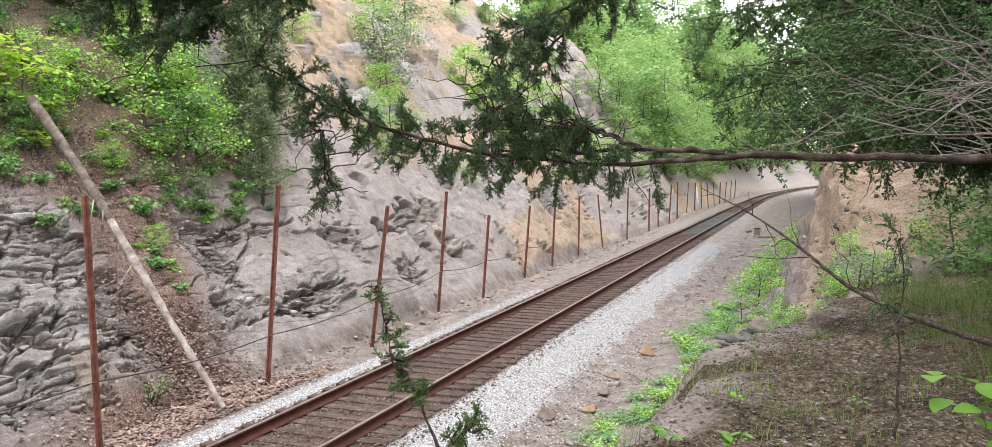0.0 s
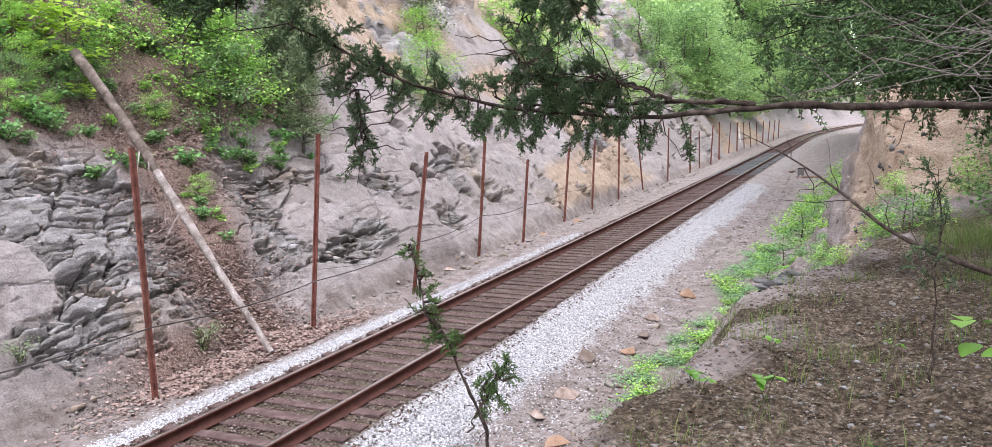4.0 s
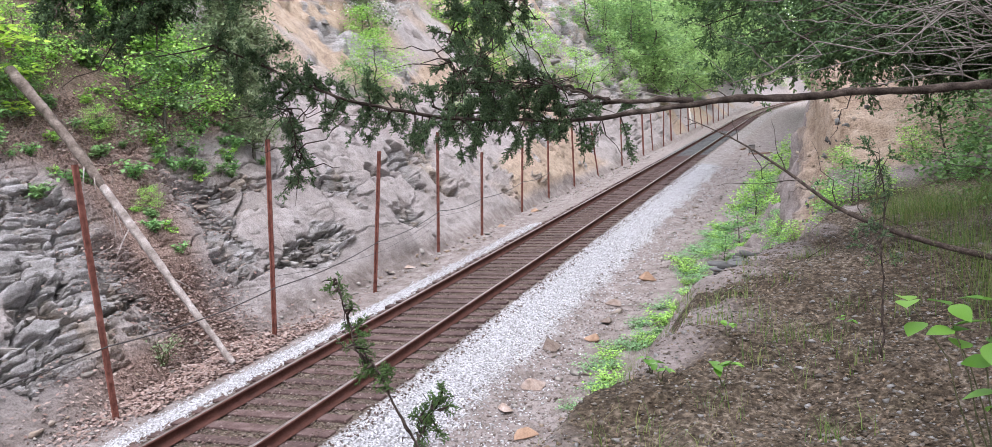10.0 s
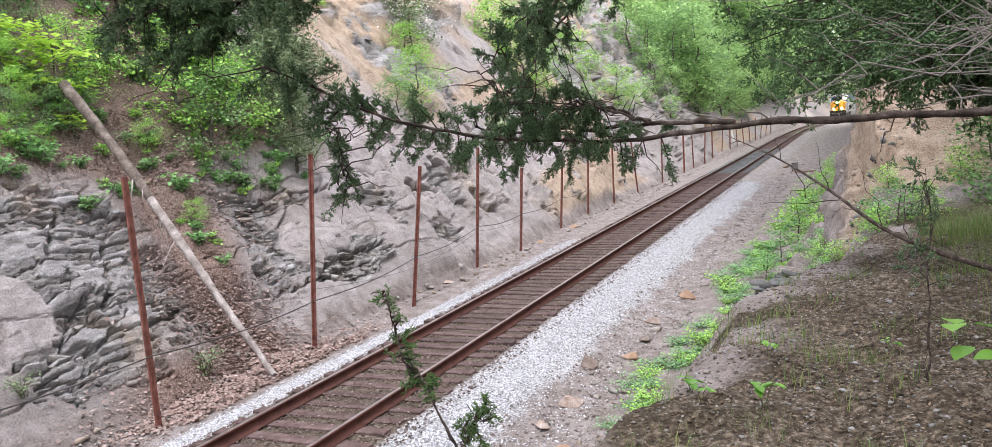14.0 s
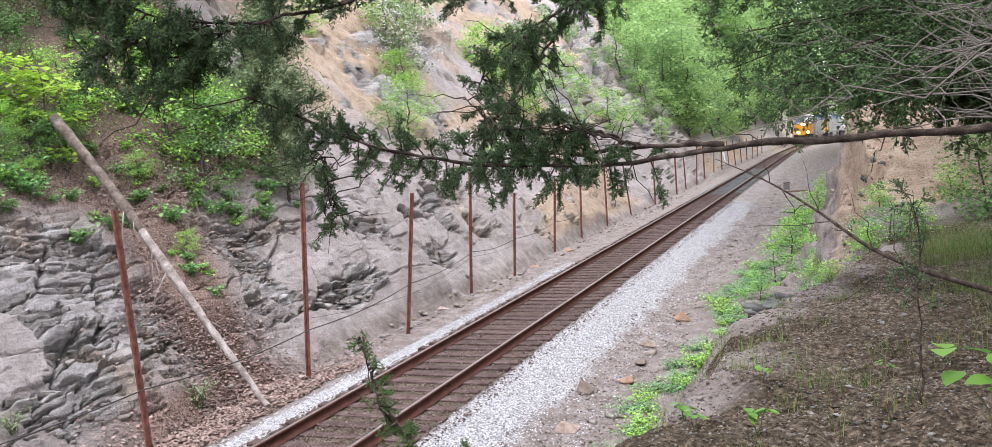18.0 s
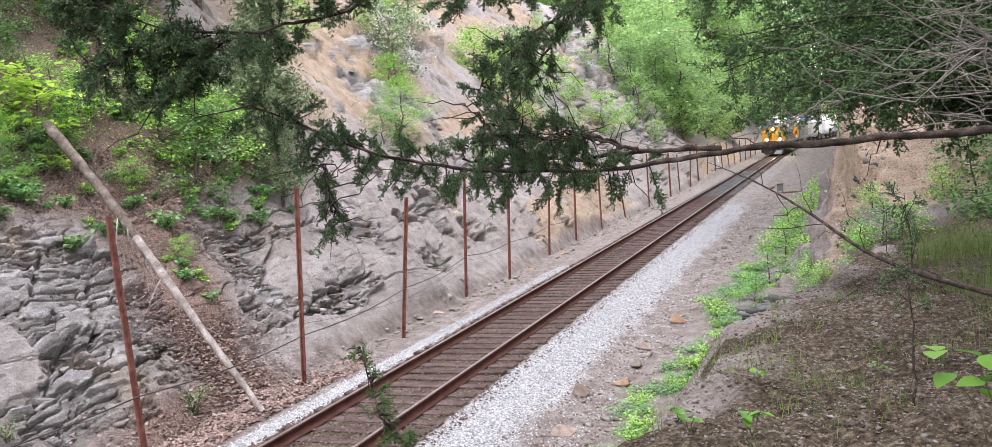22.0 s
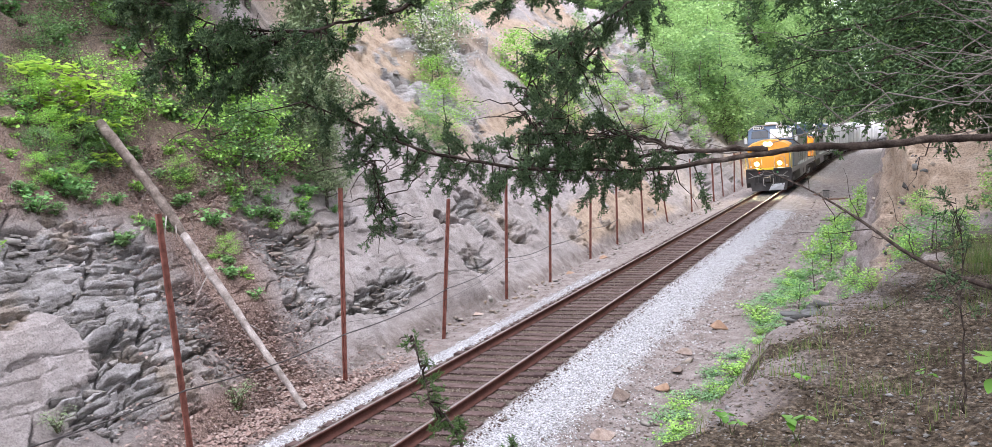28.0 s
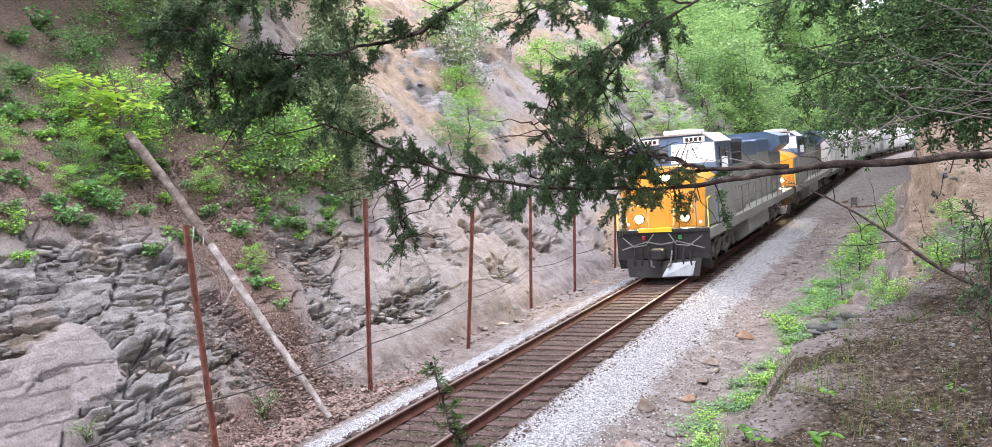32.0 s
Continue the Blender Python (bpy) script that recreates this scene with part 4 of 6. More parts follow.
plant_out(T, "tree", "broad-leaved tree in fresh leaf on the slope", "tree", "woods along the cutting", far[:60], rng)
right = []
for k in range(70):
    y = rng.uniform(27, 150)
    right.append((float(track_x(y)) + 10.5 + 0.02 * y + rng.uniform(0, 14), y, rng.uniform(0.9, 1.5)))
for k in range(24):
    y = rng.uniform(60, 170)
    right.append((float(track_x(y)) + 10 + rng.uniform(0, 10), y, rng.uniform(1.6, 2.3)))
for x, y, k in ((12.6, 26, 1.5), (11.2, 30, 1.6), (10.8, 36, 1.7), (11.5, 43, 1.8), (11.0, 50, 1.9), (12, 58, 2.0), (13, 66, 2.1)):
    right.append((x, y, k))
T = [broadleaf(112, 20, 3.4, 5000, 0.34, M_FAR, bare=0.06, clumps=60), broadleaf(113, 22, 3.2, 5000, 0.34, M_FAR2, bare=0.06, clumps=60)]
tall = [(float(track_x(y)) - 3.6 - rng.uniform(3.2, 10), y, rng.uniform(0.95, 1.25)) for y in np.linspace(138, 232, 34)] + [(float(track_x(y)) + rng.uniform(8.5, 12), y, rng.uniform(0.8, 1.05)) for y in np.linspace(62, 150, 16)]
plant_out(T, "tree", "tall slender broad-leaved tree in fresh leaf", "tree", "woods round the bend", tall, rng)
rows_ = [(-3.6 - 3.4 - 5.0 * rng.random(), 88 + 45 * rng.random(), rng.uniform(0.8, 1.5)) for k in range(46)] + [(-3.6 - 3 - 14 * rng.random(), 44 + 34 * rng.random(), rng.uniform(0.3, 0.7)) for k in range(34)]
T = [broadleaf(114, 2.6, 1.5, 900, 0.2, M_FAR, bare=0.02, clumps=18), broadleaf(115, 2.2, 1.3, 900, 0.2, M_FAR2, bare=0.02, clumps=18)]
plant_out(T, "shrub", "fresh green shrub on the far part of the slope", "shrub", "shrubs on the slope", [(x + float(track_x(y)), y, s) for x, y, s in rows_], rng)
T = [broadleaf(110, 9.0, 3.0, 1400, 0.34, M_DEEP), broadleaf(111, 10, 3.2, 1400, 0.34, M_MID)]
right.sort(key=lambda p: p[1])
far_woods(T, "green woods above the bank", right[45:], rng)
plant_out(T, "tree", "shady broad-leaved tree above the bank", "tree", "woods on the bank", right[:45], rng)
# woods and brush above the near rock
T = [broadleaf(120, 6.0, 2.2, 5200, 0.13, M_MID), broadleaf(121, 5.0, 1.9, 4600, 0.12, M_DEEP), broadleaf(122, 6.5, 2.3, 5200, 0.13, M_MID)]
spots = [(-11.0, 13.0, 1.1), (-12.0, 17.5, 1.2), (-10.5, 20.0, 1.0), (-13.0, 22.0, 1.2), (-11.5, 8.0, 1.1), (-14, 14, 1.2), (-13.5, 10.5, 1.2), (-14.5, 19, 1.2), (-11.8, 24.2, 1.0)]
plant_out(T, "tree", "leafy tree growing above the rock face", "tree", "trees above the near slope", spots, rng)
T = [broadleaf(130, 1.7, 0.95, 3600, 0.06, M_BRIGHT, bare=0.05, clumps=18), broadleaf(131, 1.5, 0.85, 3200, 0.058, M_MID, bare=0.05, clumps=16), broadleaf(132, 1.3, 0.8, 2800, 0.06, M_BRIGHT, bare=0.05, clumps=16)]
spots = [(-8.07, 17.5, 1.4), (-8.3, 19.05, 1.4), (-7.5, 18.8, 1.3), (-8.25, 30.9, 1.1), (-7.2, 17.6, 1.25), (-8.2, 19.2, 1.2), (-6.1, 15.5, 0.5), (-8.6, 14.9, 0.9), (-7.6, 12.1, 0.7), (-8.2, 11.2, 0.9), (-8.0, 9.6, 0.8), (-8.5, 14.4, 0.8), (-9.4, 13.6, 1.0), (-10.2, 14.8, 1.3), (-10.4, 11.6, 1.3), (-9.8, 9.2, 1.2), (-10.8, 16.6, 1.3), (-11.4, 12.6, 1.4), (-11.2, 9.8, 1.4), (-8.8, 8.0, 1.0)]
spots += [(-9.8, 18.8, 1.2), (-11.6, 18.6, 1.3),
         (-7.5, 9.0, 0.6), (-7.8, 13.2, 0.6), (-8.3, 13.0, 0.9), (-9.2, 11.9, 1.1), (-8.6, 9.9, 1.0), (-7.6, 15.9, 0.7), (-7.6, 28.2, 0.9), (-9.6, 33.0, 1.1), (-9.0, 45.5, 2.0), (-8.4, 47.5, 1.7), (-10.2, 44, 2.0), (-11.5, 36, 1.6), (-12.0, 40, 1.8), (-12.2, 30.5, 1.3), (-7.0, 36.5, 0.7), (-11, 52, 2.2), (-9.5, 56, 2), (-8.0, 62, 1.8)]
spots += [(-8.3, 13.9, 1.3), (-8.7, 13.3, 1.5), (-8.9, 15.2, 1.5), (-8.0, 12.6, 1.0)]
spots = [(x, y, s * (0.6 if y < 16.5 else 1)) for x, y, s in spots]
plant_out(T, "shrub", "bright green shrub rooted in the slope", "shrub", "shrubs on the slope", spots, rng)
T = [conifer(140, 5.2, 1.5, 11000, 0.17, M_GREYCEDAR), conifer(141, 4.0, 1.2, 8000, 0.16, M_GREYCEDAR)]
plant_out(T, "cedar", "grey-green cedar with fine drooping sprays", "tree", "cedars on the slope", [(-8.1, 22.4, 1.15), (-7.6, 21.2, 1.1), (-6.7, 20.4, 0.6), (-8.9, 22.8, 1.1), (-10.2, 18.2, 1.1), (-12.5, 26.5, 1.2)], rng)
T = [broadleaf(150, 1.9, 1.0, 1500, 0.09, M_GREYCEDAR, bare=0.05, clumps=16)]
br_ = np.random.default_rng(151)
v, f = leaf_quads(br_, br_.normal(0, 1, (420, 3)) * [0.6, 0.6, 0.4] + [0, 0, 1.15], np.full(420, 0.075), 1.2)
mesh_ob("blossom", v, f, M_FLOWER, T[0])
plant_out(T, "flowering_shrub", "pale shrub with small white blossom on the slope", "shrub", "shrubs on the slope", [(-9.9, 34.2, 1.3), (-10.8, 35.2, 1.2)], rng)
T = [plant(160, 0.35, 0.3, 160, 0.10, M_MID), plant(161, 0.3, 0.25, 130, 0.09, M_BRIGHT), plant(162, 0.4, 0.35, 170, 0.1, M_BLUEGREEN)]
spots = [(-6.4 - 3.0 * rng.random(), 15.5 + 2.6 * rng.normal(), rng.uniform(0.5, 1.1)) for k in range(95)] + [(-8.6 - 4.5 * rng.random(), 8.5 + 12 * rng.random(), rng.uniform(0.9, 1.7)) for k in range(50)] + [(-6.9 - 3 * rng.random(), 7.5 + 5.5 * rng.random(), rng.uniform(0.5, 1.1)) for k in range(50)] + [(-5.2 - 1.1 * rng.random(), 15.0 + 0.5 * rng.random(), rng.uniform(0.5, 0.8)) for k in range(9)] + [(-6.3 - 1.5 * rng.random(), 17.0 + 4.0 * rng.random(), rng.uniform(0.5, 1.0)) for k in range(34)]
plant_out(T, "plant", "leafy wild plant on the slope", "plant", "undergrowth on the slope", spots, rng)
T = [plant(170, 0.5, 0.2, 420, 0.05, M_CREEPER, 16), plant(171, 0.45, 0.3, 360, 0.055, M_BRIGHT, 14), plant(174, 0.6, 0.16, 460, 0.05, M_CREEPER, 16)]
spots = []
for y in np.arange(12.5, 48, 0.36):
    if vnoise(y * 0.45, 2.5) < -0.42 or rng.random() < 0.2:
        continue
    spots.append((float(foot_right(y)) + 0.15 + 0.7 * rng.random(), float(y) + rng.uniform(-0.3, 0.3), rng.uniform(0.35, 0.75) * (1 + 0.022 * y)))
plant_out(T, "plant", "green creeper at the foot of the bank", "plant", "creepers along the ditch", spots, rng)

spots = []
for k in range(34):
    y = rng.uniform(15.5, 27)
    spots.append((float(foot_right(y)) + rng.uniform(0.9, 2.6), y, rng.uniform(0.4, 0.8)))
plant_out([plant(172, 0.5, 0.35, 300, 0.075, M_BRIGHT, 12), plant(173, 0.4, 0.3, 240, 0.08, M_MID, 12)], "plant", "low green plant on the face of the bank", "plant", "creepers along the ditch", spots, rng)
# dry brush among the dead leaves of the hillside
rb = np.random.default_rng(174)
dry = []
bx, by = -6.2 - 4.6 * rb.random(1500) ** 1.2, rb.uniform(8.5, 18.5, 1500)
bx, by = (q[broken_at(by, height(bx, by)) < 0.5] for q in (bx, by))
for x, y, z in zip(bx, by, lie(bx, by)):
    dry.append(limb_path(rb, (x, y, z - 0.05), (x + rb.normal(0.1, 0.25), y + rb.normal(0, 0.25), z + rb.uniform(0.1, 0.6)), 0.006, 0.002, 4, 0.1, 0.08))
v, f = tubes(dry, 4)
tagged(mesh_ob("dry_brush", v, f, speckled("dry_stem", [(0.16, 0.125, 0.11), (0.32, 0.27, 0.25)], 2, 40)), "thin dry stems standing in the leaf litter", "dry brush", kind="stuff")
# plants on the bank beyond its crest
T = [broadleaf(180, 1.1, 0.7, 1300, 0.07, M_BRIGHT, bare=0.05, clumps=14), broadleaf(181, 0.9, 0.6, 1100, 0.065, M_BLUEGREEN, bare=0.05, clumps=14)]
plant_out(T, "shrub", "fresh green shrub on the bank", "shrub", "shrubs on the bank", [(7.75, 15.4, 0.6), (8.1, 15.8, 0.7), (8.5, 15.6, 0.5), (7.7, 16.3, 0.5), (7.1, 17.6, 0.5), (6.9, 18.6, 0.6), (6.8, 20.2, 0.6), (6.7, 21.6, 0.7), (8.0, 17.4, 0.5), (9.9, 16.4, 0.8), (9.2, 17.6, 0.6), (5.4, 27.0, 1.1), (5.8, 30.0, 1.2), (5.3, 23.5, 0.9), (6.4, 38, 1.4), (5.9, 34, 1.2), (6.6, 46, 1.5)], rng)
# shrubs in the shade-darkened leaf colour
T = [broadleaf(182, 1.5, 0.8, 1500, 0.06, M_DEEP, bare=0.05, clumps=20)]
plant_out(T, "shrub", "leafy shrub above the bank, shade put into its dark leaves", "shrub", "shrubs on the bank", [(9.7, 11.5, 1.2), (10.3, 9.8, 1.4), (10.8, 12.5, 1.5), (9.9, 14.0, 1.3), (10.6, 15.5, 1.6), (11.4, 14.0, 1.8), (9.6, 16.5, 0.9), (10.9, 17.5, 1.5)], rng)
# trees added beside and behind the camera to block light from the bank
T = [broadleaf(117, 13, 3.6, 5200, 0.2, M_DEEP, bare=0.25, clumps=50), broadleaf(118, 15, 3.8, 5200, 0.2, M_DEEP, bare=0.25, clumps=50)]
plant_out(T, "tree", "tall tree added to shade the bank, in shade-darkened leaf", "tree", "woods on the bank", [(13.4, 4.5, 1.0), (14.2, 9.5, 1.0), (13.2, 13.5, 1.0), (14.8, 17.5, 1.0), (12.4, -1.5, 1.0), (16, 1.0, 1.1)], rng)
# cedars added behind and above the camera, mostly unseen, to shade the bank
T = [conifer(190, 9.0, 3.4, 9000, 0.32, M_CEDAR, bare=0.3)]
plant_out(T, "cedar", "dark cedar added behind the bank to shade it", "tree", "cedars on the bank", [(9.8, -2.6, 1.0), (12.6, 2.4, 1.1), (13.0, 7.0, 1.2), (11.6, -6.5, 1.1), (14.0, 12.0, 1.2), (12.5, 16.0, 1.1), (11.6, 19.0, 0.9), (11.0, 21.5, 0.9), (12.4, 23.5, 1.1)], rng)
# young maple above the rock, sunlight put into its leaf colour
def maple(x, y, tiers, label):
    """A slim young maple: pale stem and flat tiers of broad leaves, reaching out to one side."""
    rng = np.random.default_rng(191)
    ob = tagged(new("young_maple"), label, "tree", "trees above the near slope")
    z = float(lie(x, y))
    stem = limb_path(rng, (0, 0, -0.2), (-0.25, -0.35, 2.6), 0.035, 0.008, 9, 0, 0.02)
    v, f = tubes([stem], 7)
    mesh_ob("trunk", v, f, M_TRUNK, ob, smooth=True)
    for out, up, r, n in tiers:
        a = np.array([np.interp(max(0.1, up - 0.25), stem[:, 2], stem[:, k]) for k in range(3)])
        e = np.array([-0.63 * out, -0.78 * out, up])
        bough = limb_path(rng, a, e, 0.012, 0.003, 6, 0.08, 0.04)
        v, f = tubes([bough], 5)
        limb = mesh_ob("branch", v, f, M_TRUNK, ob, smooth=True)
        t = rng.random(n) ** 0.7
        at = a + (e - a) * t[:, None] + rng.normal(0, 1, (n, 3)) * [0.6 * r, 0.6 * r, 0.12 * r]
        v, f = leaf_quads(rng, at, rng.uniform(0.10, 0.21, n), 0.55, 0.10, 0.48)
        tagged(mesh_ob("leaf_tier", v, f, M_SUNLIT, limb), kind="stuff")
    ob.matrix_basis = pose(x, y, z)


maple(-8.2, 14.5, [(1.3, 2.35, 0.55, 150), (0.7, 2.0, 0.5, 140), (0.2, 1.75, 0.5, 120), (1.5, 1.6, 0.4, 90), (0.9, 1.25, 0.45, 130), (0.1, 0.35, 0.35, 70), (-0.3, 1.1, 0.35, 50)], "young tree with bright yellow-green leaves in flat tiers")

T = [plant(192, 0.42, 0.5, 260, 0.05, M_GREYCEDAR, 22)]
plant_out(T, "dry_bush", "small grey-green bush at the foot of the rock", "bush", "", [(-3.95, 12.9, 1.0), (-4.3, 9.3, 0.6)], rng)


# ---- track ----
def tie_mesh():
    bm = bmesh.new()
    box(bm, -1.3, -0.115, -0.17, 1.3, 0.115, 0.0, 0.012)
    me = bpy.data.meshes.new("tie")
    bm.to_mesh(me)
    bm.free()
    me.materials.append(M_TIE)
    return me


railway = tagged(new("railway_track"), "single rusty railway track on dark wooden ties", "railway track", kind="structure")
rng = np.random.default_rng(5)
TIE = tie_mesh()
# darker, greyer ties for one stretch of the track
TIE_DARK = TIE.copy()
TIE_DARK.materials[0] = speckled("dark_grey_tie", [(0.032, 0.031, 0.033), (0.068, 0.067, 0.072)], 4, 40, 0.6, 0, 0.4, 0.01, 0.7, per=0.2)
for i in range(230):
    y = 5.0 + 0.5 * i
    o = new("tie", TIE_DARK if 57 < y < 86 else TIE)
    o.parent = railway
    o.matrix_basis = pose(float(track_x(y)) + rng.normal(0, 0.025), y + rng.normal(0, 0.02), rng.normal(-0.004, 0.006), rng.normal(0, 0.8), rng.normal(0, 0.4), rng.normal(0, 0.7))
    o.scale = (1, rng.uniform(0.9, 1.08), 1)


def rail(side):
    prof = [(-0.07, 0.0), (-0.07, 0.012), (-0.012, 0.03), (-0.009, 0.13), (-0.035, 0.145), (-0.036, 0.168), (-0.028, 0.18), (0.028, 0.18), (0.036, 0.168), (0.035, 0.145), (0.009, 0.13), (0.012, 0.03), (0.07, 0.012), (0.07, 0.0)]
    ys = np.concatenate([np.arange(-40, 110, 6.0), np.arange(110, 330, 3.0)])
    cx = track_x(ys) + side * 0.753
    V = np.array([[(c + p[0], y, p[1]) for p in prof] for c, y in zip(cx, ys)])
    n, k = len(ys), len(prof)
    i, j = np.arange(n - 1)[:, None] * k, np.arange(k - 1)[None]
    F = np.stack([i + j, i + j + 1, i + k + j + 1, i + k + j], -1).reshape(-1, 4)
    ob = mesh_ob("rail", V.reshape(-1, 3), F, M_RAILSIDE, railway)
    ob.data.materials.append(M_TREAD)
    ix = np.tile((np.arange(k - 1) == 6).astype(np.int32), n - 1)
    ob.data.polygons.foreach_set("material_index", ix)
    return ob


rail(-1)
rail(1)

# ---- slide-warning fence: leaning rail posts and a slack wire ----
POSTS = [(-2.83, 10.47, -2.99, 10.47, 3.75), (-3.11, 15.28, -2.8, 15.28, 3.82), (-2.95, 19.52, -2.5, 19.52, 3.25), (-3.6, 25.14, -3.32, 25.14, 3.45), (-3.3, 28.3, -3.1, 28.3, 2.57),
         (-3.69, 34.1, -3.48, 34.1, 2.65), (-3.79, 38.45, -3.66, 38.45, 2.75), (-3.69, 42.8, -3.67, 42.8, 2.8), (-3.61, 48.0, -3.92, 48.0, 2.7), (-3.69, 54.9, -3.66, 54.9, 3.0)]
for y in (62.8, 66.9, 72.0, 76.5, 82.0, 88.0, 94.0, 100.0, 106.0, 112.0, 118.0, 124.0, 130.0):
    POSTS.append((float(track_x(y)) - 3.7, y, float(track_x(y)) - 3.7 + 0.2 * math.sin(y * 3), y + 0.15 * math.cos(y * 5), 2.75 + 0.3 * math.sin(y)))


def fence_post(x, y, tx, ty, tz):
    bm = bmesh.new()
    box(bm, -0.06, -0.012, 0, 0.06, 0.012, 1.0)
    box(bm, -0.012, -0.06, 0, 0.012, 0.012, 1.0)
    L = math.dist((x, y, -0.3), (tx, ty, tz))
    for v in bm.verts:
        v.co.z *= L
    base = tagged(new("fence_post"), "rusty steel fence post standing at the foot of the rock slope", "fence post", "posts along the cutting")
    q = Vector((tx - x, ty - y, tz + 0.3)).to_track_quat("Z", "Y")
    part("shaft", bm, M_RUST, base)
    base.matrix_world = Matrix.Translation((x, y, -0.3)) @ q.to_matrix().to_4x4()
    return base


for p in POSTS:
    fence_post(*p)


def slack_wire(label, pts, r, sag):
    paths = []
    for a, b in zip(pts, pts[1:]):
        t = np.linspace(0, 1, 12)[:, None]
        c = np.array(a) + (np.array(b) - np.array(a)) * t
        c[:, 2] -= sag * np.sin(np.pi * t[:, 0])
        paths.append(np.c_[c, np.full(12, r)])
    P = np.concatenate(paths)
    v, f = tubes([P], 5)
    tagged(mesh_ob("fence_wire", v, f, M_WIRE), label, "wire", "wires of the fence")


def on_post(k, z):
    x, y, tx, ty, tz = POSTS[k]
    s = (z + 0.3) / (tz + 0.3)
    return (x + (tx - x) * s + 0.07, y + (ty - y) * s, z)


slack_wire("dark slack cable strung between the fence posts", [(-3.6, 6.2, 0.9), on_post(0, 0.93), on_post(1, 0.78), on_post(2, 1.0), on_post(3, 1.0), on_post(4, 1.0), on_post(5, 0.95), on_post(6, 0.9)], 0.012, 0.10)
slack_wire("thin loose wire of the fence", [on_post(1, 1.02), on_post(2, 0.72), on_post(3, 0.85), on_post(4, 0.8)], 0.005, 0.06)
for k in range(4):
    slack_wire("fine slack strand of the torn fence mesh", [on_post(2, 0.95 - 0.22 * k), (-3.05, 21.8, 0.75 - 0.2 * k), on_post(3, 0.9 - 0.22 * k)], 0.003, 0.05)
# relay box and debris beyond, and a pale broken pole
def relay_box():
    b = tagged(new("relay_box"), "small dark trackside relay box on two legs", "relay box")
    bm = bmesh.new(); box(bm, -0.3, -0.22, 0.18, 0.3, 0.22, 0.85, 0.02); part("case", bm, M_UNDER, b)
    bm = bmesh.new(); box(bm, -0.33, -0.25, 0.85, 0.33, 0.25, 0.92, 0.01); part("lid", bm, M_BLACK, b)
    for s in (-0.22, 0.22):
        bm = bmesh.new(); box(bm, s - 0.04, -0.04, -0.1, s + 0.04, 0.04, 0.2); part("leg", bm, M_BLACK, b)
    b.matrix_basis = pose(3.75, 62, float(lie(3.75, 62)) + 0.02, 0, 0, 10) @ Matrix.Diagonal((0.65, 0.65, 0.65, 1))


relay_box()


def plank(x, y, L, rz, label):
    bm = bmesh.new(); box(bm, -L / 2, -0.1, 0, L / 2, 0.1, 0.12, 0.02)
    o = part("old_tie_piece", bm, M_CARBROWN_WOOD)
    tagged(o, label, "timber")
    o.matrix_basis = pose(x, y, float(lie(x, y)), 0, 0, rz)


M_CARBROWN_WOOD = speckled("rotten_wood", [(0.14, 0.08, 0.06), (0.26, 0.17, 0.13)], 4, 40, 0.9)
plank(4.3, 61.5, 1.6, 20, "brown broken timber lying beside the relay box")
plank(2.9, 66.0, 1.2, 80, "brown broken timber beside the track")
def pale_pole():
    p = np.array([(-4.3, 96, 0.0, 0.16), (-4.7, 98, 0.7, 0.15), (-5.0, 100, 1.5, 0.13), (-5.2, 101, 2.0, 0.1)])
    v, f = tubes([fill(p)], 8)
    tagged(mesh_ob("broken_pole", v, f, M_LOG_PALE, smooth=True), "pale broken tree trunk leaning by the fence", "dead tree")


def fill(p):
    return np.stack([np.interp(np.linspace(0, 3, 10), range(4), p[:, k]) for k in range(4)], -1)


M_LOG_PALE = speckled("peeled_trunk", [(0.5, 0.44, 0.4), (0.7, 0.65, 0.6)], 4, 40, 0.8)
pale_pole()


# ---- fallen dead trunk leaning on the slope ----
M_LOGBARK = speckled("old_trunk_bark", [(0.07, 0.056, 0.047), (0.15, 0.12, 0.104), (0.25, 0.21, 0.19)], 6, 40, 0.95, 0, 0.2, 0.02, 0.9)


def fallen_log():
    top, foot = np.array([-8.0, 14.11, 5.57]), np.array([-2.44, 13.04, -0.11])
    s = np.linspace(0.0, 1, 24)[:, None]
    c = top + (foot - top) * s
    c[:, 2] += 0.04 * np.sin(np.pi * s[:, 0]) + 0.03 * np.sin(9 * s[:, 0])
    c[:, 1] += 0.08 * np.sin(5 * s[:, 0])
    r = (0.115 - 0.06 * s[:, 0]) * (1 + 0.06 * np.sin(23 * s[:, 0]))
    ob = tagged(new("fallen_trunk"), "dead tree trunk leaning down the slope, bark above, bleached below", "dead tree")
    for nm, i0, i1, m, lb in (("barked_trunk", 0, 11, M_LOGBARK, "grey-brown bark"), ("peeled_trunk", 10, 24, M_LOG, "bleached bare wood")):
        p = fill_path(np.c_[c, r][i0:i1], 40)
        v, f = tubes([p], 14)
        v = v + 0.012 * np.stack([fbm(v[:, 0] * 9, v[:, 1] * 9, v[:, 2] * 2.5 + q, 3) for q in (0.0, 7.0, 13.0)], -1)
        mesh_ob(nm, v, f, m, ob, lb, smooth=True)
    rng = np.random.default_rng(2)
    for k in range(7):
        i = rng.integers(6, 20)
        a = c[i]
        d = np.array([rng.uniform(0.1, 0.6), rng.uniform(-0.8, 0.8), -rng.uniform(0.2, 0.9)])
        L = rng.uniform(0.4, 1.1)
        q = np.linspace(0, 1, 6)[:, None]
        v, f = tubes([np.c_[a + d * L * q + [0, 0, -0.15] * q**2, 0.02 * (1 - 0.8 * q[:, 0])]], 6)
        mesh_ob("dead_branch", v, f, M_LOG, ob, smooth=True)


fallen_log()


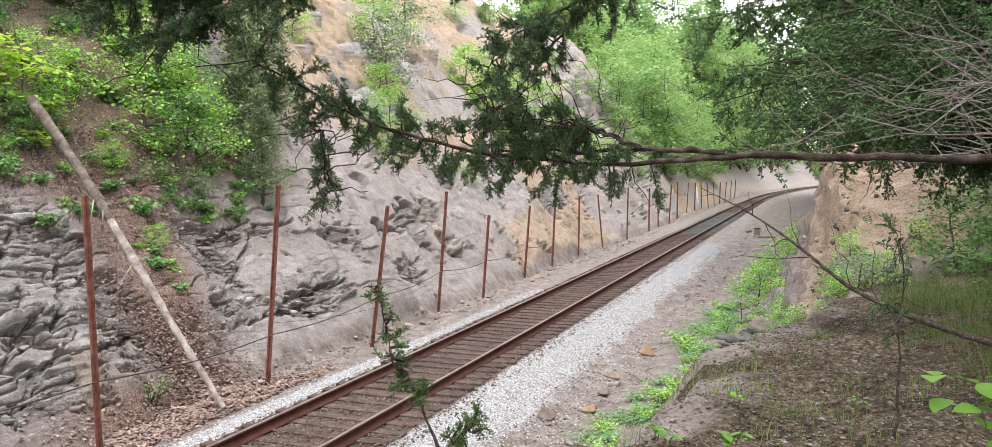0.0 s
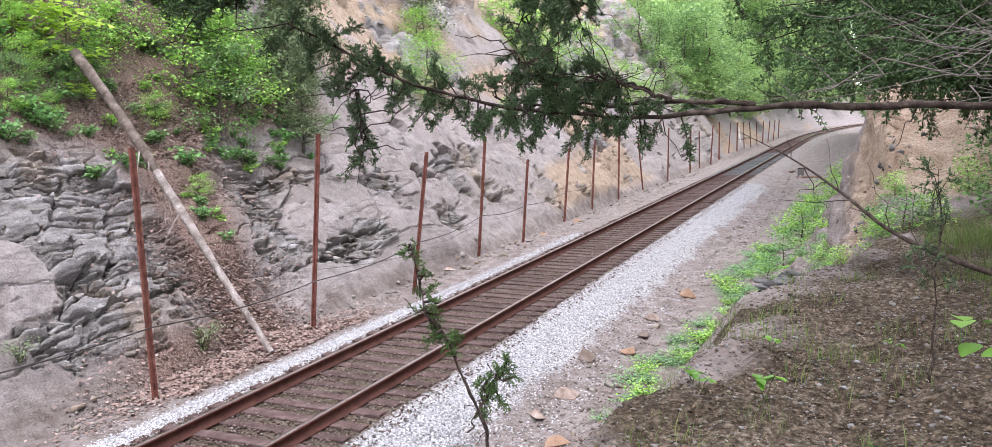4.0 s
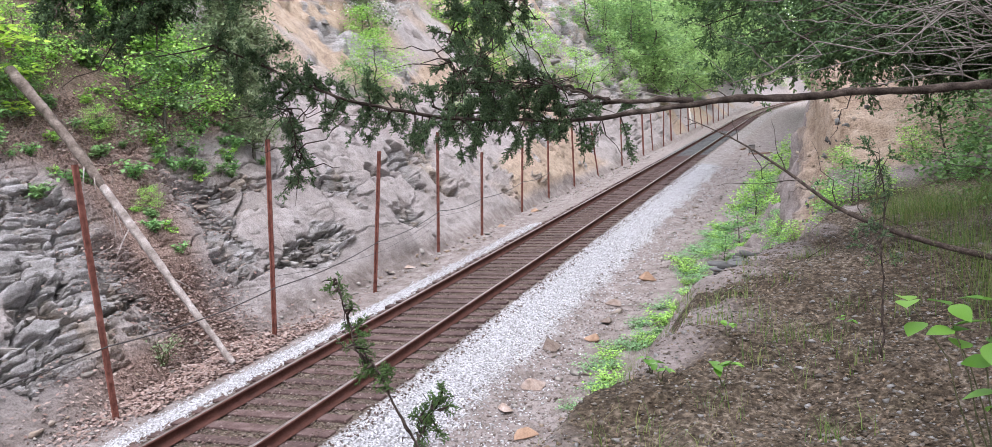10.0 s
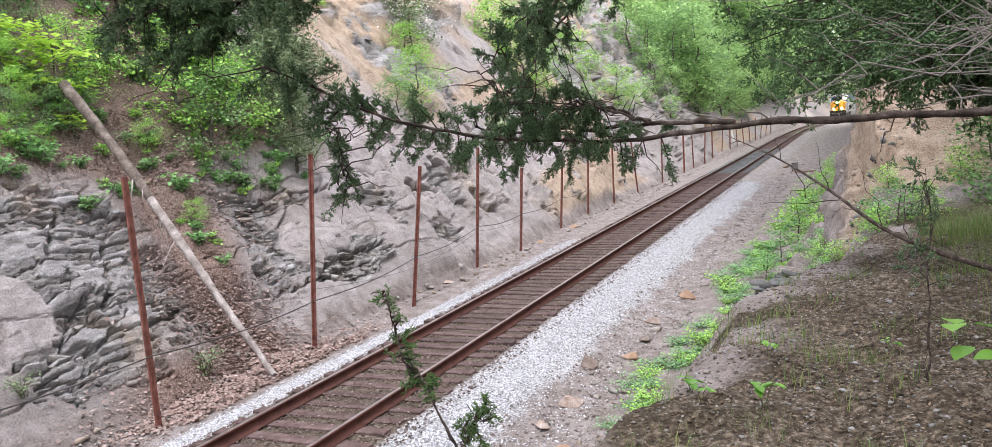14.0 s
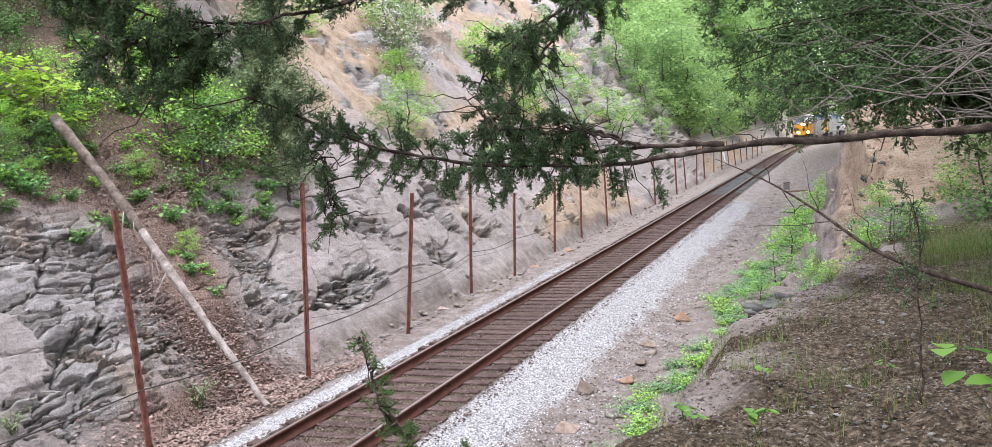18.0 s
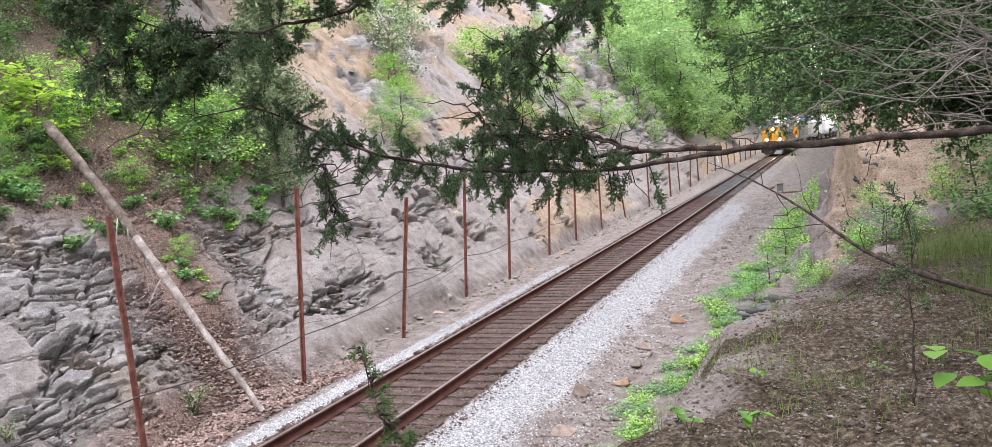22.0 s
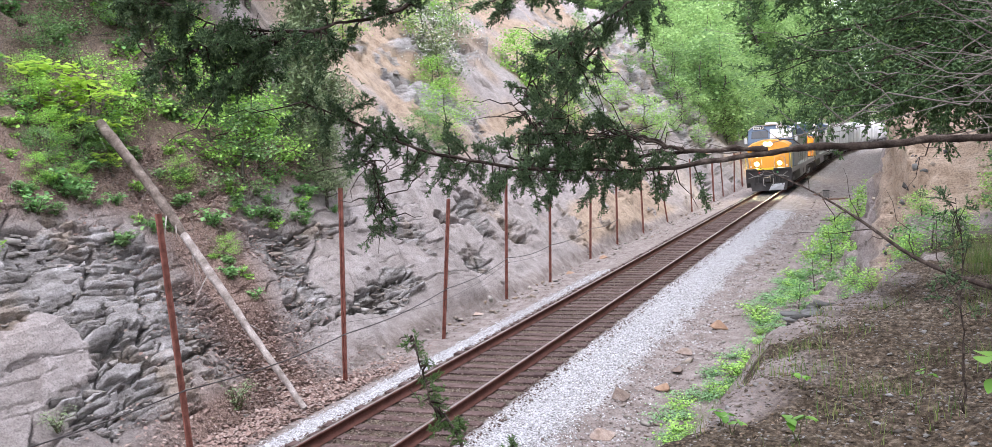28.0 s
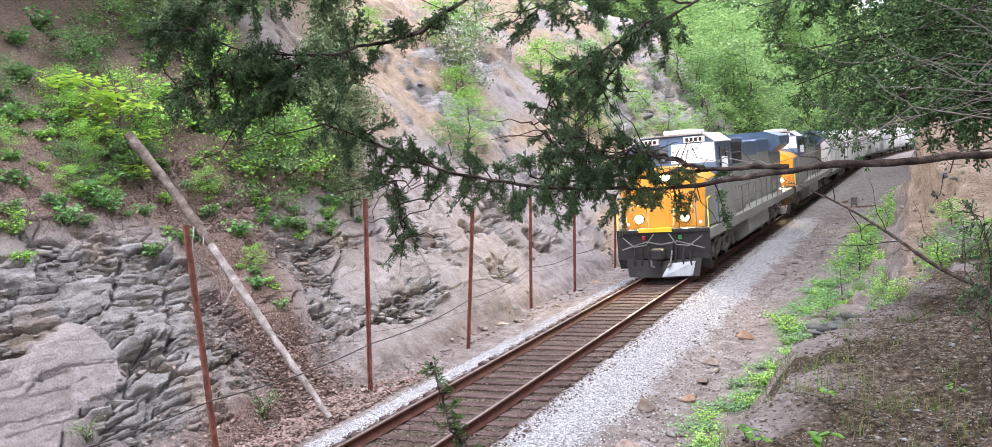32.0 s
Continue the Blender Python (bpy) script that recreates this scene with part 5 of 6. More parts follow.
# ---- train ----
def lamp_mat(name, col, power):
    m = bpy.data.materials.new(name)
    m.use_nodes = True
    b = m.node_tree.nodes["Principled BSDF"]
    b.inputs["Base Color"].default_value = (*col, 1)
    b.inputs["Emission Color"].default_value = (*col, 1)
    b.inputs["Emission Strength"].default_value = power
    return m


M_LAMP = lamp_mat("lit_headlight", (1.0, 0.80, 0.45), 700.0)
M_GLASS, _nt, _b = mat("cab_glass", 0.06, 0, 0.8)
_b.inputs["Base Color"].default_value = (0.02, 0.025, 0.03, 1)
# near-white base colour stands in for the sky mirrored in the pane
M_REFLECT, _nt, _b = mat("sky_reflection_windshield", 0.05, 0.0, 1.0)
_b.inputs["Base Color"].default_value = (0.86, 0.88, 0.9, 1)
M_WHITE = speckled("white_paint", [(0.62, 0.62, 0.62), (0.75, 0.75, 0.74)], 2, 30, 0.5, 0, 0.4, 0.001, 0.2)
M_STEELW = speckled("bright_plough_steel", [(0.35, 0.36, 0.38), (0.5, 0.51, 0.54)], 2, 30, 0.35, 0.7)
M_CARWHITE = speckled("freight_car_paint", [(0.55, 0.55, 0.54), (0.72, 0.72, 0.71)], 0.8, 12, 0.6, 0, 0.3, 0.002, 0.35, 0.25)
M_WHEEL = speckled("wheel_steel", [(0.05, 0.04, 0.035), (0.11, 0.085, 0.07)], 4, 40, 0.55, 0.6)
M_NUMBER = speckled("number_board", [(0.7, 0.7, 0.68), (0.78, 0.78, 0.76)], 3, 40, 0.5)


M_REDTAG = speckled("red_hose_fitting", [(0.3, 0.03, 0.03), (0.4, 0.06, 0.05)], 3, 40, 0.5)
M_GREENTAG = speckled("green_hose_fitting", [(0.04, 0.2, 0.06), (0.08, 0.3, 0.1)], 3, 40, 0.5)


def loft(bm, secs):
    """Skin between outlines with equal counts of points, closed at both ends."""
    rows = [[bm.verts.new(p) for p in s] for s in secs]
    n = len(rows[0])
    for a, b in zip(rows, rows[1:]):
        for i in range(n):
            bm.faces.new((a[i], a[(i + 1) % n], b[(i + 1) % n], b[i]))
    bm.faces.new(rows[0])
    bm.faces.new(rows[-1][::-1])


def P1(name, f, material, parent, label="", smooth=False):
    bm = bmesh.new()
    f(bm)
    return part(name, bm, material, parent, label, smooth)


def wheelset(parent, y, r=0.53):
    """An axle with two flanged wheels; it turns about x."""
    ws = new("wheelset")
    ws.parent = parent

    def make(bm):
        for s in (-1, 1):
            cyl(bm, (s * 0.69, 0, 0), (s * 0.82, 0, 0), r, r * 0.985, 28)
            cyl(bm, (s * 0.665, 0, 0), (s * 0.69, 0, 0), r + 0.028, seg=28)
            cyl(bm, (s * 0.80, 0, 0), (s * 0.90, 0, 0), 0.16, seg=12)
            for k in range(6):
                a = k * math.pi / 3
                cyl(bm, (s * 0.822, math.cos(a) * 0.33, math.sin(a) * 0.33), (s * 0.826, math.cos(a) * 0.33, math.sin(a) * 0.33), 0.07, seg=8)
        cyl(bm, (-0.7, 0, 0), (0.7, 0, 0), 0.09, seg=10)

    P1("wheel_pair", make, M_WHEEL, ws)
    ws.matrix_basis = pose(0, y, r)
    return ws


def truck(parent, yc, axles, half=2.0):
    """A side frame with springs and journal boxes over its axles."""
    for s in (-1, 1):
        def make(bm, s=s):
            box(bm, s * 0.98 - 0.07, yc - half - 0.35, 0.52, s * 0.98 + 0.07, yc + half + 0.35, 0.80, 0.03)
            for a in axles:
                box(bm, s * 1.02 - 0.12, a - 0.2, 0.36, s * 1.02 + 0.12, a + 0.2, 0.72, 0.04)
            for a, b in zip(axles, axles[1:]):
                m = (a + b) / 2
                box(bm, s * 1.0 - 0.09, m - 0.32, 0.34, s * 1.0 + 0.09, m + 0.32, 0.56, 0.04)
                for q in (-0.15, 0.15):
                    cyl(bm, (s * 1.06, m + q, 0.5), (s * 1.06, m + q, 0.98), 0.085, seg=10)
                cyl(bm, (s * 1.14, m - 0.5, 0.62), (s * 1.14, m + 0.2, 0.95), 0.04, seg=8)
            cyl(bm, (s * 1.2, yc - half, 0.9), (s * 1.2, yc + half, 0.9), 0.025, seg=8)
        P1("truck_frame", make, M_UNDER, parent)


def rail_line(bm, pts, r=0.018):
    for a, b in zip(pts, pts[1:]):
        cyl(bm, a, b, r, seg=6)


def locomotive(label, flipped=False):
    """A six-axle wide-cab diesel, front at y = 0 and 22 m long; z = 0 at the rail head."""
    lo = tagged(new("locomotive"), label, "locomotive", "locomotives of the train")
    W = 1.55
    P1("frame", lambda bm: (box(bm, -W, 0.55, 1.22, W, 21.9, 1.55, 0.02), box(bm, -0.9, 1.0, 0.85, 0.9, 21, 1.25)), M_LGREY, lo)
    # pilot with steps and plough
    def pilot(bm):
        loft(bm, [[(-1.52, 0.42, 0.62), (1.52, 0.42, 0.62), (1.52, 0.42, 1.55), (-1.52, 0.42, 1.55)], [(-1.52, 0.62, 0.30), (1.52, 0.62, 0.30), (1.52, 0.62, 1.55), (-1.52, 0.62, 1.55)]])
    P1("pilot", pilot, M_BLACK, lo, "black front pilot with steps")
    for s in (-1, 1):
        for k in range(4):
            P1("step", lambda bm, s=s, k=k: box(bm, s * 1.30 - 0.22, 0.63, 0.40 + 0.29 * k, s * 1.30 + 0.22, 0.95, 0.43 + 0.29 * k), M_BLACK, lo)
    def plough(bm):
        loft(bm, [[(-1.15, 0.30, 0.06), (0, 0.02, 0.06), (1.15, 0.30, 0.06), (1.15, 0.36, 0.06), (0, 0.08, 0.06), (-1.15, 0.36, 0.06)],
                  [(-1.25, 0.40, 0.62), (0, 0.20, 0.58), (1.25, 0.40, 0.62), (1.25, 0.46, 0.62), (0, 0.26, 0.58), (-1.25, 0.46, 0.62)]])
    P1("plough", plough, M_BLACK, lo, "black snow plough")
    # brighter panel over one half of the black plough
    P1("plough_panel", lambda bm: loft(bm, [[(0.02, 0.01, 0.09), (0.95, 0.235, 0.09), (0.95, 0.25, 0.09), (0.02, 0.03, 0.09)], [(0.22, 0.18, 0.50), (1.05, 0.33, 0.54), (1.05, 0.35, 0.54), (0.22, 0.2, 0.50)]]), M_STEELW, lo, "bright panel on one half of the plough")
    def coupler(bm):
        box(bm, -0.12, -0.35, 0.72, 0.12, 0.5, 1.0, 0.03)
        box(bm, -0.22, -0.45, 0.68, 0.2, -0.12, 1.04, 0.06)
        box(bm, -0.35, 0.3, 0.62, 0.35, 0.45, 1.12, 0.03)
    P1("coupler", coupler, M_BLACK, lo)
    for s in (-0.95, -0.7, -0.45, 0.45, 0.7, 0.95):
        def hose(bm, s=s):
            rail_line(bm, [(s, 0.42, 1.0), (s * 0.98, 0.28, 0.85), (s * 0.96, 0.22, 0.6), (s * 0.98, 0.27, 0.42)], 0.025)
        P1("hose", hose, M_BLACK, lo)
    P1("cut_lever", lambda bm: rail_line(bm, [(-1.35, 0.34, 0.95), (-0.5, 0.3, 1.2), (0, 0.26, 1.1), (0.5, 0.3, 1.2), (1.35, 0.34, 0.95)], 0.02), M_UNDER, lo)
    P1("anticlimber", lambda bm: box(bm, -1.5, 0.32, 1.47, 1.5, 0.8, 1.60, 0.02), M_BLACK, lo)
    P1("step_edge", lambda bm: box(bm, -0.75, 0.29, 1.50, 0.35, 0.32, 1.64, 0.01), M_SAFETY, lo, "bright yellow step edge")
    # nose: tall and wide, with a sloped crown
    def nose(bm):
        a = [(-1.33, 0.72, 1.6), (1.33, 0.72, 1.6), (1.40, 0.80, 3.08), (1.05, 0.86, 3.30), (0.45, 0.88, 3.50), (-0.45, 0.88, 3.50), (-1.05, 0.86, 3.30), (-1.40, 0.80, 3.08)]
        b = [(-1.5, 2.35, 1.6), (1.5, 2.35, 1.6), (1.5, 2.35, 3.2), (1.2, 2.35, 3.4), (0.45, 2.35, 3.58), (-0.45, 2.35, 3.58), (-1.2, 2.35, 3.4), (-1.5, 2.35, 3.2)]
        loft(bm, [a, b])
    P1("nose", nose, M_YELLOW, lo, "yellow nose")
    for s in (-1, 1):
        P1("nose_side", lambda bm, s=s: loft(bm, [[(s * 1.345, 0.74, 1.61), (s * 1.36, 0.74, 1.61), (s * 1.43, 0.83, 3.04), (s * 1.41, 0.83, 3.04)], [(s * 1.505, 2.34, 1.61), (s * 1.52, 2.34, 1.61), (s * 1.52, 2.34, 3.15), (s * 1.505, 2.34, 3.15)]]), M_LGREY, lo, "grey nose side")
        P1("cab_side", lambda bm, s=s: box(bm, s * 1.545 - 0.012, 2.12, 1.6, s * 1.545 + 0.012, 4.98, 3.12, 0.008), M_LGREY, lo, "grey lower cab side")
        P1("cab_door", lambda bm, s=s: box(bm, s * 1.56 - 0.01, 2.5, 1.75, s * 1.56 + 0.01, 3.1, 3.05, 0.006), M_LGREY, lo)
        P1("classification_light", lambda bm, s=s: cyl(bm, (s * 1.2, 0.72, 1.75), (s * 1.2, 0.8, 1.75), 0.06, seg=10), M_NUMBER, lo)
        P1("corner_post", lambda bm, s=s: rail_line(bm, [(s * 1.15, 0.36, 1.55), (s * 1.15, 0.34, 2.25), (s * 0.9, 0.34, 2.4), (s * 0.45, 0.34, 2.4), (s * 0.4, 0.34, 1.55)], 0.016), M_UNDER, lo)
        P1("pilot_chain", lambda bm, s=s: rail_line(bm, [(s * 0.25, 0.3, 1.45), (s * 0.5, 0.2, 1.1), (s * 0.9, 0.22, 1.05), (s * 1.3, 0.36, 1.35)], 0.018), M_UNDER, lo)
        P1("air_hose", lambda bm, s=s: rail_line(bm, [(s * 0.3, 0.4, 0.95), (s * 0.34, 0.12, 0.75), (s * 0.3, 0.02, 0.45), (s * 0.2, 0.0, 0.4)], 0.03), M_UNDER, lo)
        P1("glad_hand", lambda bm, s=s: box(bm, s * 0.6 - 0.05, 0.3, 1.25, s * 0.6 + 0.05, 0.42, 1.38, 0.01), M_REDTAG if s < 0 else M_GREENTAG, lo)
    P1("nose_door", lambda bm: box(bm, 0.18, 0.69, 1.66, 0.80, 0.80, 2.72, 0.02), M_YELLOW, lo)
    for s in (-1, 1):
        P1("nose_seam", lambda bm, s=s: box(bm, s * 1.05 - 0.012, 0.735, 1.62, s * 1.05 + 0.012, 0.80, 2.9), M_LGREY, lo)
    # cab with roof, windscreen, number boards
    def cab(bm):
        a = [(-1.53, 2.1, 1.6), (1.53, 2.1, 1.6), (1.53, 2.1, 3.4), (1.53, 2.2, 3.6), (1.47, 2.4, 4.28), (1.05, 2.5, 4.54), (-1.05, 2.5, 4.54), (-1.47, 2.4, 4.28), (-1.53, 2.2, 3.6), (-1.53, 2.1, 3.4)]
        b = [(x, 5.0, z) for x, y, z in a]
        loft(bm, [a, b])
    P1("cab", cab, M_LBLUE, lo, "dark blue cab")
    def roof(bm):
        a = [(-1.49, 2.38, 4.26), (-1.07, 2.40, 4.56), (1.07, 2.40, 4.56), (1.49, 2.38, 4.26), (1.52, 2.38, 4.29), (1.1, 2.38, 4.61), (-1.1, 2.38, 4.61), (-1.52, 2.38, 4.29)]
        loft(bm, [a, [(x, 5.1, z) for x, y, z in a]])
    P1("cab_roof", roof, M_WHITE, lo, "pale cab roof")
    P1("air_conditioner", lambda bm: box(bm, -0.35, 2.7, 4.60, 0.75, 4.3, 4.76, 0.06), M_WHITE, lo)
    for x0, x1, m in ((-1.28, -0.12, M_GLASS), (0.1, 1.30, M_REFLECT)):
        w = P1("windscreen", lambda bm, x0=x0, x1=x1: loft(bm, [[(x0, 2.165, 3.68), (x1, 2.165, 3.68), (x1 * 0.97, 2.32, 4.20), (x0 * 0.97, 2.32, 4.20)], [(x0, 2.23, 3.66), (x1, 2.23, 3.66), (x1 * 0.97, 2.40, 4.21), (x0 * 0.97, 2.40, 4.21)]]), m, lo)
        P1("wiper", lambda bm, x0=x0, x1=x1: rail_line(bm, [((x0 + x1) / 2, 2.29, 4.19), ((x0 + x1) / 2 + 0.2, 2.15, 3.78)], 0.012), M_BLACK, w)
    for x in (-0.78, 0.78):
        P1("number_board", lambda bm, x=x: box(bm, x - 0.36, 2.35, 4.30, x + 0.36, 2.55, 4.50, 0.01), M_NUMBER, lo)
        for k in range(4):
            P1("digit_bar", lambda bm, x=x, k=k: box(bm, x - 0.28 + 0.15 * k, 2.342, 4.34, x - 0.19 + 0.15 * k, 2.348, 4.46), M_BLACK, lo)
    # added white sheet: sky reflection painted over half the blue cab front
    P1("cab_front_panel", lambda bm: loft(bm, [[(0.0, 2.172, 3.61), (1.50, 2.172, 3.61), (1.44, 2.36, 4.27), (0.0, 2.36, 4.27)], [(0.0, 2.22, 3.6), (1.50, 2.22, 3.6), (1.44, 2.42, 4.27), (0.0, 2.42, 4.27)]]), M_WHITE, lo, "white panel painted as sky reflection round the windscreen")
    for s in (-1, 1):
        for k in range(2):
            P1("side_window", lambda bm, s=s, k=k: box(bm, s * 1.535 - 0.01, 2.75 + k * 1.0, 3.45, s * 1.535 + 0.01, 3.55 + k * 1.0, 4.1, 0.004), M_GLASS, lo)
        P1("mirror", lambda bm, s=s: box(bm, s * 1.72 - 0.1, 2.6, 3.35, s * 1.72 + 0.1, 2.64, 3.75, 0.01), M_WHITE, lo)
        P1("grab_iron", lambda bm, s=s: rail_line(bm, [(s * 1.50, 0.55, 0.5), (s * 1.50, 0.5, 1.6), (s * 1.50, 0.5, 2.5), (s * 1.5, 0.95, 2.55)], 0.022), M_SAFETY, lo, "yellow grab iron")
        # walkway handrail along the hood
        def hand(bm, s=s):
            ys = [5.2 + 1.55 * k for k in range(11)]
            for y in ys:
                cyl(bm, (s * 1.5, y, 1.55), (s * 1.5, y, 2.55), 0.018, seg=6)
            cyl(bm, (s * 1.5, ys[0], 2.55), (s * 1.5, ys[-1], 2.55), 0.018, seg=6)
            cyl(bm, (s * 1.5, ys[0], 2.08), (s * 1.5, ys[-1], 2.08), 0.014, seg=6)
        P1("handrail", hand, M_UNDER, lo)
    # lights
    for x, z, y, r in ((-0.78, 1.92, 0.60, 0.12), (0.74, 1.92, 0.60, 0.12), (-0.14, 3.26, 0.78, 0.125), (0.14, 3.26, 0.78, 0.125)):
        h = P1("headlight", lambda bm, x=x, z=z, y=y, r=r: cyl(bm, (x, y, z), (x, y + 0.14, z), r * 1.3, seg=16), M_BLACK, lo)
        P1("lens", lambda bm, x=x, z=z, y=y, r=r: cyl(bm, (x, y - 0.012, z), (x, y + 0.02, z), r, seg=16), M_LAMP, h, "glowing headlight lens")
    # long hood in sections
    for y0, y1, w, zt in ((5.0, 8.6, 1.30, 4.35), (8.6, 14.0, 1.02, 4.20), (14.0, 17.4, 1.02, 4.25)):
        P1("hood_section", lambda bm, y0=y0, y1=y1, w=w, zt=zt: box(bm, -w, y0, 1.55, w, y1 - 0.01, zt, 0.06), M_LGREY, lo)
        P1("hood_top", lambda bm, y0=y0, y1=y1, w=w, zt=zt: box(bm, -w - 0.012, y0 + 0.005, zt - 0.62, w + 0.012, y1 - 0.02, zt + 0.02, 0.06), M_LBLUE, lo, "blue upper hood")
        n = int((y1 - y0) / 0.9)
        for k in range(n):
            for s in (-1, 1):
                P1("hood_door", lambda bm, y0=y0, k=k, s=s, w=w: box(bm, s * w - 0.012, y0 + 0.08 + 0.9 * k, 1.75, s * w + 0.03, y0 + 0.84 + 0.9 * k, 3.15, 0.012), M_LGREY, lo)
    # radiator with wide flared wings
    def wings(bm):
        a = [(-1.02, 17.4, 1.6), (1.02, 17.4, 1.6), (1.02, 17.4, 3.55), (1.55, 17.4, 3.95), (1.55, 17.4, 4.35), (0.9, 17.4, 4.6), (-0.9, 17.4, 4.6), (-1.55, 17.4, 4.35), (-1.55, 17.4, 3.95), (-1.02, 17.4, 3.55)]
        loft(bm, [a, [(x, 21.3, z) for x, y, z in a]])
    P1("radiator", wings, M_LBLUE, lo, "blue flared radiator section")
    P1("radiator_side", lambda bm: box(bm, -1.04, 17.42, 1.62, 1.04, 21.32, 3.4, 0.02), M_LGREY, lo)
    P1("rear_panel", lambda bm: box(bm, -0.98, 21.3, 1.6, 0.98, 21.42, 4.2, 0.03), M_YELLOW, lo, "yellow rear end panel")
    P1("exhaust_stack", lambda bm: box(bm, -0.4, 10.6, 4.2, 0.4, 11.6, 4.42, 0.04), M_BLACK, lo)
    P1("dynamic_brake_vent", lambda bm: [box(bm, -1.06, 6.0 + 0.22 * k, 3.4, 1.33, 6.1 + 0.22 * k, 4.2) for k in range(10)], M_BLACK, lo)
    P1("fuel_tank", lambda bm: loft(bm, [[(-1.0, 8.2, 0.28), (1.0, 8.2, 0.28), (1.42, 8.2, 0.62), (1.42, 8.2, 1.22), (-1.42, 8.2, 1.22), (-1.42, 8.2, 0.62)], [(-1.0, 13.6, 0.28), (1.0, 13.6, 0.28), (1.42, 13.6, 0.62), (1.42, 13.6, 1.22), (-1.42, 13.6, 1.22), (-1.42, 13.6, 0.62)]]), M_LGREY, lo, "grey fuel tank")
    wheels = []
    for yc in (4.6, 17.4):
        ax = [yc - 1.95, yc, yc + 1.95]
        truck(lo, yc, ax)
        wheels += [wheelset(lo, y) for y in ax]
    return lo, wheels


M_SAFETY = speckled("safety_yellow", [(0.75, 0.52, 0.03), (0.85, 0.6, 0.05)], 4, 40, 0.5)


def freight_car(material, label, hopper=True):
    """A covered hopper: rounded side, sloped ends, outside ribs, roof hatches; 17 m long."""
    c = tagged(new("freight_car"), label, "freight car", "freight cars of the train")
    def body(bm):
        def sec(y, k):
            return [(-1.0 * k, y, 0.95 + 0.5 * (1 - k)), (1.0 * k, y, 0.95 + 0.5 * (1 - k)), (1.5, y, 1.7), (1.55, y, 3.2), (1.35, y, 4.1), (0.8, y, 4.45), (-0.8, y, 4.45), (-1.35, y, 4.1), (-1.55, y, 3.2), (-1.5, y, 1.7)]
        loft(bm, [sec(0.9, 0.7), sec(3.0, 1), sec(14, 1), sec(16.1, 0.7)])
    P1("body", body, material, c)
    for k in range(9):
        for s in (-1, 1):
            P1("rib", lambda bm, k=k, s=s: box(bm, s * 1.555 - 0.04, 1.6 + 1.7 * k, 1.3, s * 1.555 + 0.05, 1.72 + 1.7 * k, 3.6), material, c)
    for k in range(6):
        P1("roof_hatch", lambda bm, k=k: cyl(bm, (0, 2.6 + 2.35 * k, 4.42), (0, 2.6 + 2.35 * k, 4.58), 0.42, seg=14), material, c)
    P1("sill", lambda bm: (box(bm, -1.35, 0.2, 0.95, 1.35, 16.8, 1.12), box(bm, -0.12, -0.3, 0.75, 0.12, 17.3, 0.98)), M_UNDER, c)
    for yc in (2.0, 15.0):
        truck(c, yc, [yc - 0.9, yc + 0.9], 0.9)
        for y in (yc - 0.9, yc + 0.9):
            wheelset(c, y, 0.46)
    return c


loco, loco_wheels = locomotive("lead diesel locomotive, yellow nose, grey sides, headlights lit")
loco_rear = copy_thing(loco, pose(0, 60, 0.18))
tagged(loco_rear, "second diesel locomotive, grey and blue with a yellow nose")
cars = [freight_car(M_CARWHITE, "pale grey covered hopper freight car")]
for k in range(9):
    cars.append(copy_thing(cars[0], pose(0, 80 + 17.5 * k, 0.18)))


# ---- cedar limbs close to the camera ----
def spray(rng, n=6, m=3):
    """A flat feathery cedar spray about one unit long: tapered scaly twiglets (tetrahedra without base)."""
    V, F = [], []

    def peg(a, b, r):
        d = b - a
        u = np.cross(d, [0.1, 0.2, 1.0])
        u /= np.linalg.norm(u) + 1e-9
        w = np.cross(d, u)
        w /= np.linalg.norm(w) + 1e-9
        k = len(V)
        ring = [u, -0.5 * u + 0.87 * w, -0.5 * u - 0.87 * w]
        V.extend([a] + [a + 0.6 * d + r * q for q in ring] + [b])
        for i in range(3):
            j = (i + 1) % 3
            F.extend([[k, k + 1 + j, k + 1 + i], [k + 1 + i, k + 1 + j, k + 4]])

    bend = rng.normal(0, 0.18, 3)
    ax = lambda s: np.array([0, s, 0]) + bend * s * s
    for q in range(3):
        peg(ax(q / 3), ax((q + 1.3) / 3), 0.045)
    for k in range(n):
        s = 0.1 + 0.85 * k / n
        L = 0.46 * (1.05 - 0.65 * s) * rng.uniform(0.7, 1.2)
        sd = 1 if k % 2 else -1
        d = np.array([sd * rng.uniform(0.4, 0.9), rng.uniform(0.4, 0.9), rng.normal(0, 0.5)])
        d /= np.linalg.norm(d)
        a = ax(s)
        peg(a, a + d * L, 0.045)
        for j in range(m):
            b = a + d * L * (0.2 + 0.75 * j / m)
            e = d + np.array([rng.normal(0, 0.7), rng.normal(0.2, 0.5), rng.normal(0, 0.6)])
            e /= np.linalg.norm(e)
            peg(b, b + e * rng.uniform(0.16, 0.30), 0.055)
    return np.array(V), np.array(F)


def aim(rng, d, size):
    """Turns (n,3,3) that carry +y to the directions d, rolled at random, with sizes."""
    d = d / (np.linalg.norm(d, axis=1)[:, None] + 1e-9)
    r = rng.normal(0, 1, d.shape)
    x = np.cross(d, r)
    x /= np.linalg.norm(x, axis=1)[:, None] + 1e-9
    z = np.cross(x, d)
    return np.stack([x, d, z], -1) * size[:, None, None]


M_SAPLING = greens("cedar_shoot", [(0.05, 0.10, 0.03), (0.08, 0.15, 0.04), (0.11, 0.19, 0.05)], 0.15)
SPRAYS = [spray(np.random.default_rng(k)) for k in range(5)]
